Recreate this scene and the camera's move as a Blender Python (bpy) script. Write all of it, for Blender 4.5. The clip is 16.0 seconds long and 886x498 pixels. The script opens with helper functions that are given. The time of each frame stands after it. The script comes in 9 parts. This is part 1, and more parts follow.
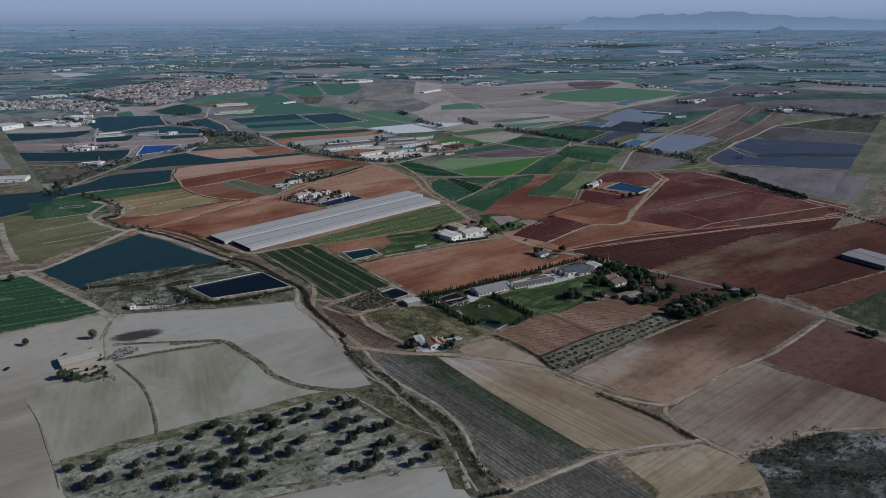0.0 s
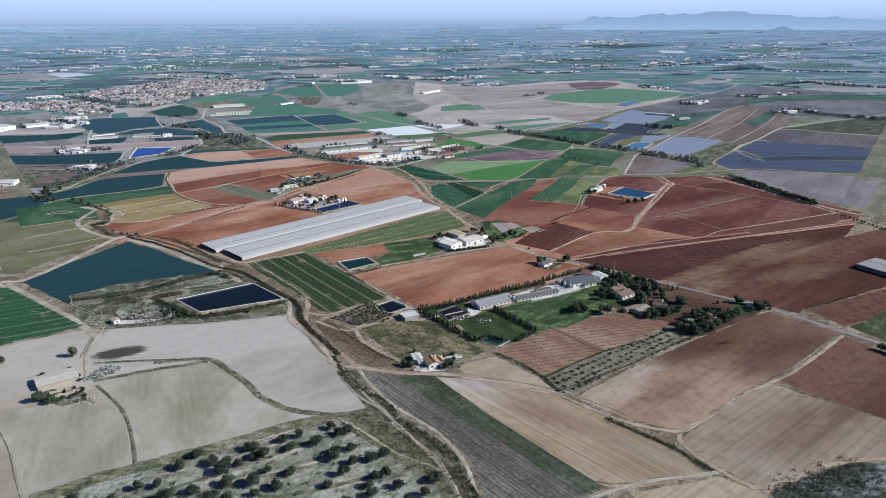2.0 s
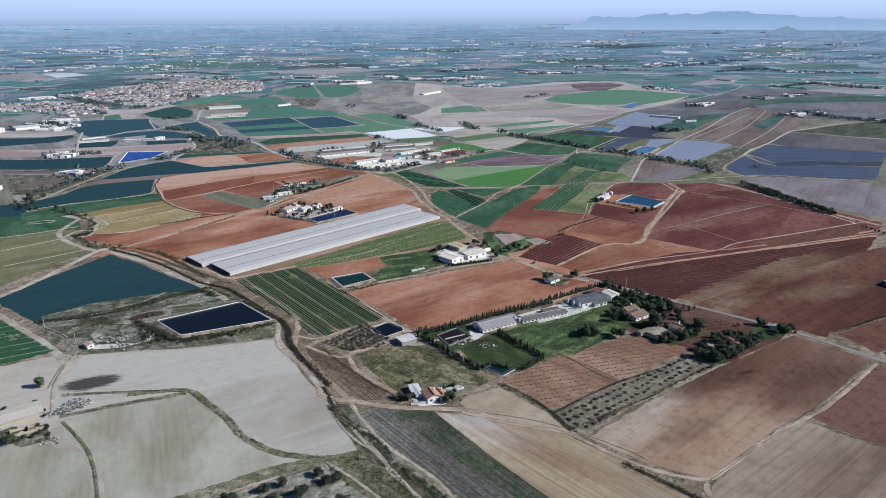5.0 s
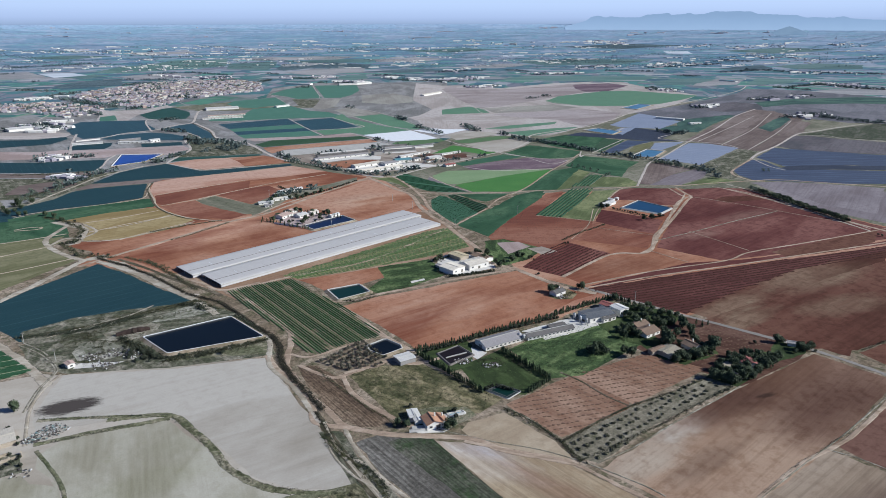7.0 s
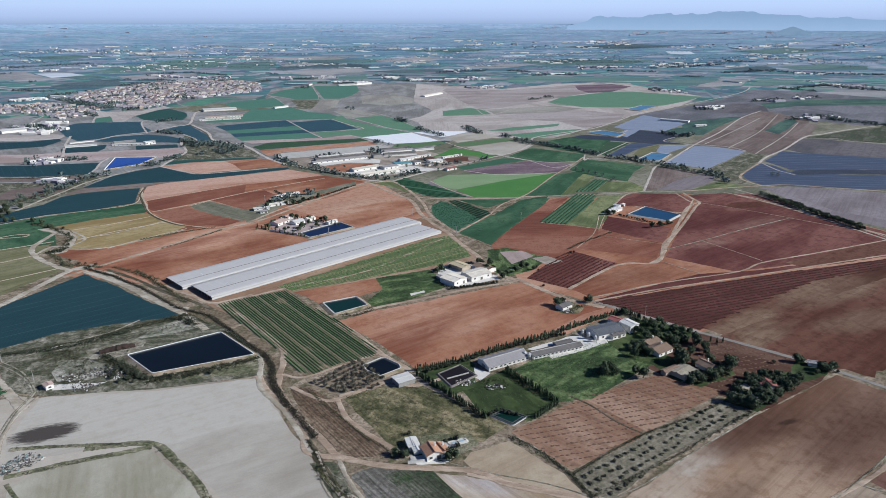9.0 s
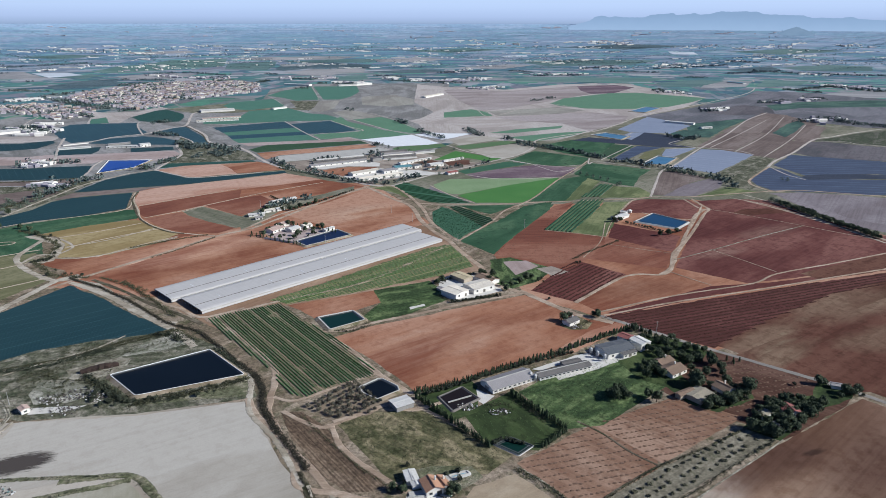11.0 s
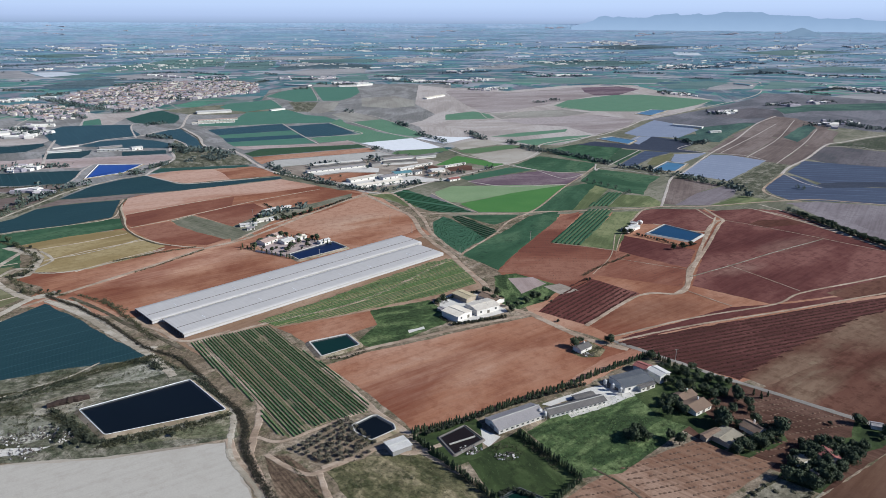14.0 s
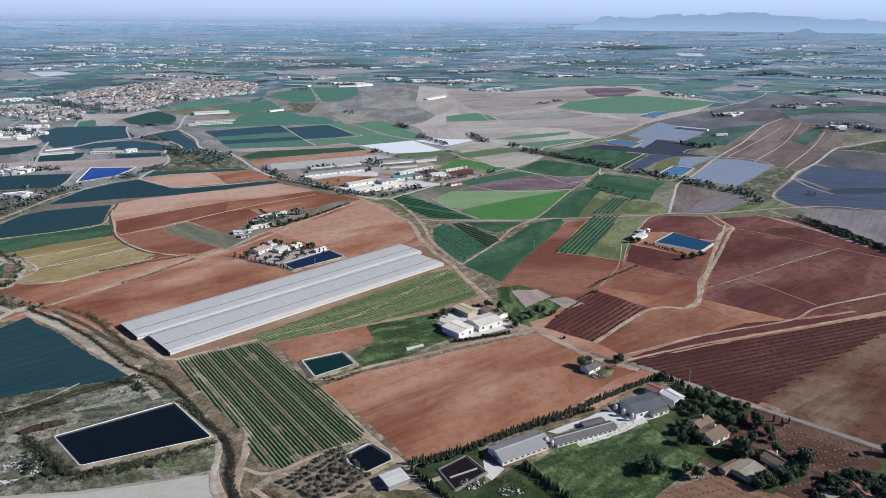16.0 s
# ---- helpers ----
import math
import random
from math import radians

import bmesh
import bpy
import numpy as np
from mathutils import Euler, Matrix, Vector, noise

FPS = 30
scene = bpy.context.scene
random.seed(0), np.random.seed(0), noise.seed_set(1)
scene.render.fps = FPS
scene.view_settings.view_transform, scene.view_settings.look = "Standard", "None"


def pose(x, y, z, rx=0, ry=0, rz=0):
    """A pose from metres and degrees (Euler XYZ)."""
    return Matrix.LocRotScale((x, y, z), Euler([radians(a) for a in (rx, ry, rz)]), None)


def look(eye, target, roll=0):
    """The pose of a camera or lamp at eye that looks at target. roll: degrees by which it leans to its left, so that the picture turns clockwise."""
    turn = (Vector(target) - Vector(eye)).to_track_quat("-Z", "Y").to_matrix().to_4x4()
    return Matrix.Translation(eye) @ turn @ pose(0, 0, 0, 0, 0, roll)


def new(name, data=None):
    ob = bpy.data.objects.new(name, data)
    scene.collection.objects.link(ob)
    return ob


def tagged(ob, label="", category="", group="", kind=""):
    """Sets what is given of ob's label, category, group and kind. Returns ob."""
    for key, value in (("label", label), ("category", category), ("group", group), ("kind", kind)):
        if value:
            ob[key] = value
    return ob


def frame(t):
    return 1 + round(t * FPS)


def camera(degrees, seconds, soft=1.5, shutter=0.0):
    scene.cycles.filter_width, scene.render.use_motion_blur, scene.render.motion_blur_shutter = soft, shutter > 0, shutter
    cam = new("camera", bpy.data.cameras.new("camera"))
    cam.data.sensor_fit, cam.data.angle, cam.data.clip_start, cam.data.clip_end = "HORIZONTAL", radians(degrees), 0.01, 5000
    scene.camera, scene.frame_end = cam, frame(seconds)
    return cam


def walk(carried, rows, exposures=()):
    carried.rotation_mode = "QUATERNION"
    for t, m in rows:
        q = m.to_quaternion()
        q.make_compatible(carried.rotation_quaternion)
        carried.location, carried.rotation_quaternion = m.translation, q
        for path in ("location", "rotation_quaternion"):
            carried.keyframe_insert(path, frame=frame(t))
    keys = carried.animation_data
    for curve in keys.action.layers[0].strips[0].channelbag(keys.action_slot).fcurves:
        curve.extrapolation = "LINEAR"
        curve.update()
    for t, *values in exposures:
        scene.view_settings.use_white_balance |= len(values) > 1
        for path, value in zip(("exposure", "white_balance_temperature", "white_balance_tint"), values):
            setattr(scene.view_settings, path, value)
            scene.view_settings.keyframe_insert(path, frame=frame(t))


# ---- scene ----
# camera and flight
cam = camera(66.0, 16.0, soft=0.75)
walk(cam, [
    (0, pose(0.00, 0.00, 200.00, 71.636, 0.139, -1.524)),
    (0.5, pose(0.34, 6.24, 200.12, 71.631, 0.135, -1.525)),
    (1, pose(0.65, 12.50, 200.24, 71.627, 0.130, -1.524)),
    (1.5, pose(0.94, 18.77, 200.37, 71.622, 0.126, -1.522)),
    (2, pose(1.20, 25.05, 200.51, 71.617, 0.120, -1.518)),
    (2.5, pose(1.45, 31.35, 200.65, 71.612, 0.114, -1.513)),
    (3, pose(1.67, 37.67, 200.79, 71.607, 0.108, -1.507)),
    (3.5, pose(1.87, 44.00, 200.94, 71.602, 0.101, -1.499)),
    (4, pose(2.05, 50.34, 201.09, 71.597, 0.093, -1.490)),
    (5.25, pose(2.44, 66.23, 201.49, 71.583, 0.070, -1.462)),
    (6.5, pose(2.74, 82.19, 201.92, 71.569, 0.042, -1.427)),
    (7, pose(2.85, 88.58, 202.09, 71.563, 0.029, -1.411)),
    (7.5, pose(2.95, 94.99, 202.27, 71.557, 0.016, -1.395)),
    (8, pose(3.04, 101.40, 202.46, 71.551, 0.001, -1.377)),
    (8.5, pose(3.12, 107.81, 202.65, 71.545, -0.015, -1.359)),
    (9, pose(3.20, 114.23, 202.84, 71.539, -0.032, -1.339)),
    (10.25, pose(3.40, 130.30, 203.33, 71.523, -0.079, -1.288)),
    (11.5, pose(3.61, 146.38, 203.84, 71.507, -0.134, -1.232)),
    (12, pose(3.70, 152.81, 204.05, 71.500, -0.158, -1.209)),
    (12.5, pose(3.79, 159.25, 204.26, 71.493, -0.184, -1.185)),
    (13, pose(3.90, 165.68, 204.48, 71.486, -0.211, -1.161)),
    (13.5, pose(4.01, 172.11, 204.70, 71.479, -0.240, -1.136)),
    (14, pose(4.14, 178.54, 204.92, 71.471, -0.270, -1.111)),
    (14.5, pose(4.28, 184.97, 205.14, 71.464, -0.301, -1.086)),
    (15, pose(4.43, 191.39, 205.36, 71.457, -0.335, -1.060)),
    (15.5, pose(4.59, 197.81, 205.59, 71.449, -0.369, -1.035)),
    (16, pose(4.78, 204.22, 205.82, 71.441, -0.406, -1.008)),
], exposures=[(0.0, -0.7, 5860, 10), (0.5, -0.03, 5860, 10), (1.0, 0.25, 5860, 10), (1.5, 0.3, 5860, 10), (9.0, 0.28, 5930, 10), (16.0, 0.3, 6040, 10)])

# sun, sky and exposure
SUN_AZ, SUN_EL = radians(-8.0), radians(32.0)      # from the x axis towards y, above the horizon
world = bpy.data.worlds.new("sky")
scene.world = world
world.use_nodes = True
wt = world.node_tree
sky = wt.nodes.new("ShaderNodeTexSky")
sky.sky_type, sky.sun_disc = "NISHITA", False
sky.sun_elevation, sky.sun_rotation = SUN_EL, radians(90) - SUN_AZ
sky.altitude, sky.air_density, sky.dust_density, sky.ozone_density = 200, 1.0, 0.25, 3.0
tint = wt.nodes.new("ShaderNodeMix")
tint.data_type, tint.blend_type = "RGBA", "MULTIPLY"
tint.inputs["Factor"].default_value = 1.0
tint.inputs[7].default_value = (0.78, 0.92, 1.25, 1)
wt.links.new(sky.outputs["Color"], tint.inputs[6])
wt.links.new(tint.outputs[2], wt.nodes["Background"].inputs["Color"])
wt.nodes["Background"].inputs["Strength"].default_value = 0.047
sun = new("sun", bpy.data.lights.new("sun", "SUN"))
sun.data.energy, sun.data.angle, sun.data.color = 5.0, radians(0.5), (1.0, 0.96, 0.85)
sun.matrix_world = look((0, 0, 0), (-math.cos(SUN_AZ) * math.cos(SUN_EL), -math.sin(SUN_AZ) * math.cos(SUN_EL), -math.sin(SUN_EL)))

# ---- materials ----
MATS = {}
BASE = {}


class Nodes:
    """A short way to write node trees."""

    def __init__(self, name):
        self.mat = MATS.get(name) or bpy.data.materials.new(name)
        self.mat.use_nodes = True
        self.t = self.mat.node_tree
        self.out = self.t.nodes["Principled BSDF"]
        MATS[name] = self.mat

    def put(self, socket, value):
        if isinstance(value, bpy.types.NodeSocket):
            self.t.links.new(value, socket)
        elif isinstance(value, tuple) and len(value) == 3 and socket.type == "RGBA":
            socket.default_value = (*value, 1)
        else:
            socket.default_value = value

    def coords(self, scale=(1, 1, 1), spread=300.0, turn=0.0):
        """Object coordinates, shifted by a random amount for each object."""
        tc = self.t.nodes.new("ShaderNodeTexCoord")
        info = self.t.nodes.new("ShaderNodeObjectInfo")
        mul = self.math("MULTIPLY", info.outputs["Random"], spread)
        add = self.t.nodes.new("ShaderNodeVectorMath")
        self.put(add.inputs[0], tc.outputs["Object"])
        self.put(add.inputs[1], mul)
        mp = self.t.nodes.new("ShaderNodeMapping")
        self.put(mp.inputs["Vector"], add.outputs[0])
        mp.inputs["Scale"].default_value = scale
        mp.inputs["Rotation"].default_value = (0, 0, turn)
        return mp.outputs[0]

    def math(self, op, a, b=0.0):
        n = self.t.nodes.new("ShaderNodeMath")
        n.operation = op
        self.put(n.inputs[0], a)
        self.put(n.inputs[1], b)
        return n.outputs[0]

    def noise(self, vec, scale, detail=4.0, rough=0.55, distort=0.0):
        n = self.t.nodes.new("ShaderNodeTexNoise")
        self.put(n.inputs["Vector"], vec)
        n.inputs["Scale"].default_value, n.inputs["Detail"].default_value = scale, detail
        n.inputs["Roughness"].default_value, n.inputs["Distortion"].default_value = rough, distort
        return n.outputs["Fac"]

    def wave(self, vec, spacing, distort=0.6, axis="Y", detail=1.0):
        n = self.t.nodes.new("ShaderNodeTexWave")
        self.put(n.inputs["Vector"], vec)
        n.bands_direction = axis
        n.inputs["Scale"].default_value = 2 * math.pi / 20.0 / spacing * 1.0
        n.inputs["Distortion"].default_value, n.inputs["Detail"].default_value = distort, detail
        n.inputs["Detail Scale"].default_value = 0.6
        return n.outputs["Fac"]

    def voronoi(self, vec, scale, feature="F1", random=1.0, metric="EUCLIDEAN"):
        n = self.t.nodes.new("ShaderNodeTexVoronoi")
        n.feature = feature
        if feature != "DISTANCE_TO_EDGE":
            n.distance = metric
        self.put(n.inputs["Vector"], vec)
        n.inputs["Scale"].default_value, n.inputs["Randomness"].default_value = scale, random
        return n

    def ramp(self, fac, stops, mode="LINEAR"):
        n = self.t.nodes.new("ShaderNodeValToRGB")
        n.color_ramp.interpolation = mode
        while len(n.color_ramp.elements) < len(stops):
            n.color_ramp.elements.new(0.5)
        for e, (p, c) in zip(n.color_ramp.elements, stops):
            e.position, e.color = p, (*c, 1) if isinstance(c, tuple) else (c, c, c, 1)
        self.put(n.inputs["Fac"], fac)
        return n.outputs["Color"]

    def mix(self, fac, a, b, mode="MIX"):
        n = self.t.nodes.new("ShaderNodeMix")
        n.data_type, n.blend_type = "RGBA", mode
        self.put(n.inputs["Factor"], fac)
        self.put(n.inputs[6], a)
        self.put(n.inputs[7], b)
        return n.outputs[2]

    def bump(self, height, strength=0.5, distance=0.2):
        n = self.t.nodes.new("ShaderNodeBump")
        self.put(n.inputs["Height"], height)
        n.inputs["Strength"].default_value, n.inputs["Distance"].default_value = strength, distance
        self.put(self.out.inputs["Normal"], n.outputs[0])

    def finish(self, color, rough=0.9, metal=0.0, spec=0.2):
        self.put(self.out.inputs["Base Color"], color)
        self.put(self.out.inputs["Roughness"], rough)
        self.out.inputs["Metallic"].default_value = metal
        self.out.inputs["Specular IOR Level"].default_value = spec
        return self.mat


def soil(name, dark, mid, light, patch=45.0, rows=4.0, row_amount=0.18, weeds=None, weed_level=0.6, stretch=2.2, streak=0.5, grit=0.2, furrow=0.16, fade=False, mottle=0.6, ridge=0.0):
    """Bare or fallow ground: soft patches, streaks along the tillage, furrows, clods."""
    BASE[name] = mid
    n = Nodes(name)
    v = n.coords()
    far = n.coords((1 / stretch, 1, 1))
    thin = n.coords((0.08, 1, 1))
    big = n.noise(far, 0.75 / patch, 3.0, 0.5, 0.8)
    big = n.math("ADD", n.math("MULTIPLY", big, 0.82), n.math("MULTIPLY", n.noise(far, 5 / patch, 5.0, 0.65, 0.6), 0.18))
    c = n.ramp(big, [(0.42, dark), (0.5, mid), (0.58, light)])
    st = n.noise(thin, 0.35, 4.0, 0.6)
    c = n.mix(n.math("MULTIPLY", n.ramp(st, [(0.35, 0.0), (0.75, 1.0)]), streak), c, light)
    mott = n.noise(v, 0.16, 5.0, 0.65)
    c = n.mix(n.ramp(mott, [(0.36, mottle), (0.52, 0.0)]), c, dark)
    w = n.wave(v, rows, 1.2)
    c = n.mix(n.math("MULTIPLY", w, row_amount * 0.45), c, tuple(0.5 * x for x in dark))
    fur = n.noise(n.coords((0.018, 1, 1)), 1.1 / min(rows, 3.0), 3.0, 0.7)
    c = n.mix(n.math("MULTIPLY", n.ramp(fur, [(0.38, 1.0), (0.52, 0.0)]), min(0.6, furrow + row_amount)), c, tuple(0.62 * x for x in dark))
    c = n.mix(n.math("MULTIPLY", n.ramp(fur, [(0.54, 0.0), (0.68, 1.0)]), min(0.5, 0.6 * (furrow + row_amount))), c, light)
    if ridge:                    # clear plough ridges along the field
        lines = n.wave(n.coords(), rows, 2.2, detail=3.0)
        c = n.mix(n.math("MULTIPLY", n.ramp(lines, [(0.35, 0.0), (0.7, 1.0)]), ridge), c, tuple(0.5 * x for x in dark))
    if weeds:
        wn = n.noise(v, 0.11, 6.0, 0.75)
        c = n.mix(n.ramp(wn, [(weed_level, 0.0), (weed_level + 0.12, 0.85)]), c, weeds)
    if grit >= 0.3:              # clods and tufts
        c = n.mix(min(0.75, 1.6 * grit), c, n.ramp(n.noise(v, 0.42, 5.0, 0.75), [(0.36, 0.18), (0.64, 0.82)]), "OVERLAY")
    grain = n.noise(v, 1.4, 4.0, 0.7)
    c = n.mix(0.6 * grit, c, n.ramp(grain, [(0.34, 0.15), (0.66, 0.85)]), "OVERLAY")
    n.bump(n.math("ADD", n.math("MULTIPLY", grain, grit * 2), n.math("MULTIPLY", fur, 2.2 * (furrow + row_amount))), 0.6, 0.25)
    if fade:                     # a strip that thins out unevenly at its edges
        at = n.t.nodes.new("ShaderNodeAttribute")
        at.attribute_name = "fade"
        ragged = n.math("ADD", n.math("SUBTRACT", 1.0, at.outputs["Fac"]), n.math("MULTIPLY", n.math("SUBTRACT", n.noise(v, 0.55, 5.0, 0.7), 0.5), 1.3))
        n.put(n.out.inputs["Alpha"], n.ramp(ragged, [(0.3, 0.0), (0.55, 1.0)]))
    return n.finish(c, 0.95, 0.0, 0.1)


def crop(name, soil_c, leaf_a, leaf_b, rows=2.0, cover=0.5, patch=30.0, gaps=0.0, relief=0.7):
    """Green rows on soil seen from far: rows, clumps and thin spots."""
    n = Nodes(name)
    v = n.coords()
    leaf = n.mix(n.ramp(n.noise(v, 1 / patch, 4.0, 0.6), [(0.3, 0.0), (0.7, 1.0)]), leaf_a, leaf_b)
    leaf = n.mix(0.5, leaf, n.ramp(n.noise(v, 0.9, 4.0, 0.7), [(0.25, 0.2), (0.75, 0.85)]), "OVERLAY")
    w = n.wave(v, rows, 0.8)
    clump = n.noise(v, 0.25, 5.0, 0.7)
    k = n.math("ADD", w, n.math("MULTIPLY", n.math("SUBTRACT", clump, 0.5), 1.6))
    f = n.ramp(k, [(max(0.02, 0.75 - cover), 0.0), (min(0.98, 1.05 - cover), 1.0)])
    c = n.mix(f, soil_c, leaf)
    if gaps:
        g = n.wave(n.coords(spread=90.0), gaps, 0.3)
        c = n.mix(n.ramp(g, [(0.9, 0.0), (0.97, 0.75)]), c, soil_c)
    n.bump(n.math("ADD", n.math("MULTIPLY", k, relief), clump), relief, 0.35)
    return n.finish(c, 0.85, 0.0, 0.2)


def netting(name, base, pale, seam=9.0, amount=0.5):
    n = Nodes(name)
    v = n.coords()
    c = n.mix(n.ramp(n.noise(n.coords((0.25, 1, 1)), 0.05, 4.0, 0.6), [(0.3, 0.0), (0.75, 0.6)]), base, pale)
    s = n.wave(v, seam, 0.15)
    brk = n.noise(n.coords((0.02, 0.4, 1)), 1.0, 2.0)
    c = n.mix(n.math("MULTIPLY", n.ramp(s, [(0.97, 0.0), (0.995, amount)]), n.ramp(brk, [(0.4, 0.1), (0.6, 1.0)])), c, tuple(min(1, 2.5 * x + 0.05) for x in pale))
    fine = n.wave(v, 1.5, 0.6)
    c = n.mix(n.math("MULTIPLY", fine, 0.12), c, tuple(0.5 * x for x in base))
    n.bump(n.math("ADD", n.noise(v, 0.5, 4.0), n.math("MULTIPLY", fine, 0.6)), 0.4, 0.3)
    return n.finish(c, 0.7, 0.0, 0.25)


def plain(name, a, b, grain=2.0, rough=0.8, metal=0.0, spec=0.3, bump=0.2, patch=0.25):
    """Painted, plastered, roofed or leafy surfaces: two-scale mottling."""
    n = Nodes(name)
    v = n.coords(spread=40.0)
    c = n.mix(n.ramp(n.noise(v, patch, 4.0, 0.65), [(0.3, 0.0), (0.72, 1.0)]), a, b)
    g = n.noise(v, grain, 4.0, 0.7)
    c = n.mix(0.3, c, n.ramp(g, [(0.3, 0.3), (0.7, 0.75)]), "OVERLAY")
    if bump:
        n.bump(g, bump, 0.1)
    return n.finish(c, rough, metal, spec)


soil("bankgrass", (0.069, 0.072, 0.041), (0.125, 0.123, 0.071), (0.202, 0.184, 0.122), 9, 6, 0.03, (0.055, 0.066, 0.028), 0.52, grit=0.45)
soil("greenfallow", (0.032, 0.044, 0.022), (0.056, 0.069, 0.036), (0.112, 0.112, 0.072), 12, 6, 0.03, (0.03, 0.042, 0.02), 0.52, grit=0.4)
soil("dust", (0.20, 0.165, 0.14), (0.27, 0.23, 0.195), (0.345, 0.30, 0.26), 25, 6, 0.03, streak=0.3)
soil("clay", (0.112, 0.085, 0.078), (0.155, 0.120, 0.109), (0.209, 0.170, 0.156), 60, 4, 0.08, streak=0.35, furrow=0.2)
soil("sweeps", (0.243, 0.105, 0.067), (0.360, 0.197, 0.139), (0.468, 0.311, 0.244), 95, 4, 0.04, streak=0.4, furrow=0.08, mottle=0.3)
soil("wheat", (0.28, 0.218, 0.155), (0.33, 0.265, 0.19), (0.38, 0.315, 0.235), 30, 3, 0.04, streak=0.25, furrow=0.1)
soil("rust_soil", (0.140, 0.049, 0.034), (0.194, 0.076, 0.050), (0.257, 0.122, 0.084), 60, 4, 0.05, streak=0.3, furrow=0.12, mottle=0.4)
soil("verge", (0.135, 0.105, 0.072), (0.205, 0.162, 0.118), (0.30, 0.245, 0.19), 12, 6, 0.03, (0.07, 0.073, 0.038), 0.5, grit=0.4)
soil("pale", (0.269, 0.230, 0.185), (0.346, 0.311, 0.261), (0.419, 0.381, 0.333), 50, 4, 0.02, (0.27, 0.26, 0.205), 0.66, streak=0.3, grit=0.14, furrow=0.035, mottle=0.22)
soil("pale2", (0.288, 0.260, 0.221), (0.364, 0.337, 0.297), (0.421, 0.396, 0.357), 55, 5, 0.05, streak=0.3, grit=0.14, furrow=0.03, mottle=0.22)
soil("pale3", (0.250, 0.233, 0.176), (0.323, 0.306, 0.247), (0.391, 0.373, 0.317), 35, 4, 0.02, (0.25, 0.245, 0.165), 0.6, streak=0.4, grit=0.16, furrow=0.05, mottle=0.22)
soil("grove", (0.149, 0.150, 0.114), (0.250, 0.245, 0.201), (0.361, 0.350, 0.304), 11, 6, 0.05, (0.085, 0.098, 0.058), 0.53, grit=0.35, furrow=0.1)
soil("scrubland", (0.067, 0.071, 0.046), (0.115, 0.117, 0.082), (0.242, 0.224, 0.182), 9, 6, 0.03, (0.045, 0.055, 0.032), 0.48, grit=0.45)
soil("scrubdark", (0.04, 0.042, 0.038), (0.075, 0.075, 0.068), (0.26, 0.26, 0.26), 18, 6, 0.04, (0.035, 0.04, 0.028), 0.47, streak=0.2, grit=0.4)
soil("plow", (0.092, 0.086, 0.076), (0.137, 0.128, 0.114), (0.205, 0.194, 0.177), 30, 2.3, 0.03, streak=0.4, grit=0.35, furrow=0.5, ridge=0.32)
soil("plowgreen", (0.050, 0.060, 0.040), (0.075, 0.084, 0.058), (0.14, 0.135, 0.112), 14, 1.7, 0.03, (0.035, 0.058, 0.026), 0.5, streak=0.4, grit=0.35, furrow=0.5, ridge=0.32)
soil("tan", (0.261, 0.192, 0.125), (0.342, 0.268, 0.183), (0.429, 0.360, 0.261), 60, 3, 0.07, streak=0.4, furrow=0.3, ridge=0.12)
soil("redtan", (0.203, 0.123, 0.079), (0.270, 0.177, 0.123), (0.336, 0.239, 0.173), 75, 4, 0.05, streak=0.25, furrow=0.16)
soil("palered", (0.196, 0.146, 0.108), (0.251, 0.194, 0.144), (0.314, 0.252, 0.195), 60, 3, 0.07, streak=0.35, furrow=0.3)
soil("redbrown", (0.054, 0.020, 0.013), (0.086, 0.034, 0.024), (0.131, 0.062, 0.044), 80, 5, 0.05, streak=0.3, furrow=0.1)
soil("orchbrown", (0.063, 0.030, 0.022), (0.092, 0.049, 0.036), (0.132, 0.076, 0.058), 40, 4.5, 0.25)
soil("redsoil", (0.167, 0.056, 0.032), (0.297, 0.138, 0.083), (0.400, 0.235, 0.164), 105, 4, 0.04, streak=0.25, furrow=0.08, mottle=0.35)
soil("reddark", (0.074, 0.022, 0.021), (0.115, 0.041, 0.036), (0.185, 0.083, 0.070), 70, 4, 0.05, streak=0.3, furrow=0.12)
soil("orchred", (0.170, 0.090, 0.059), (0.232, 0.139, 0.096), (0.318, 0.212, 0.156), 40, 4.5, 0.15)
soil("orchdark", (0.16, 0.12, 0.085), (0.23, 0.18, 0.135), (0.31, 0.26, 0.20), 20, 4.0, 0.2, (0.075, 0.08, 0.04), 0.55)
soil("orchdark2", (0.065, 0.024, 0.021), (0.088, 0.033, 0.030), (0.129, 0.054, 0.048), 40, 4.0, 0.3, furrow=0.2)
soil("drygrass", (0.065, 0.068, 0.034), (0.125, 0.115, 0.06), (0.235, 0.20, 0.125), 8, 5, 0.05, (0.04, 0.046, 0.021), 0.49, grit=0.4, fade=True)
soil("strips", (0.098, 0.068, 0.048), (0.146, 0.103, 0.071), (0.225, 0.169, 0.123), 20, 1.8, 0.04, (0.062, 0.06, 0.038), 0.56, grit=0.4, furrow=0.5, ridge=0.35)
soil("straw", (0.21, 0.155, 0.07), (0.27, 0.205, 0.10), (0.325, 0.26, 0.14), 40, 4, 0.05, streak=0.25, furrow=0.06)
soil("straw2", (0.115, 0.115, 0.06), (0.15, 0.15, 0.08), (0.20, 0.192, 0.115), 40, 4, 0.08, streak=0.3)
soil("purple", (0.152, 0.128, 0.138), (0.189, 0.166, 0.182), (0.235, 0.211, 0.226), 50, 5, 0.1)
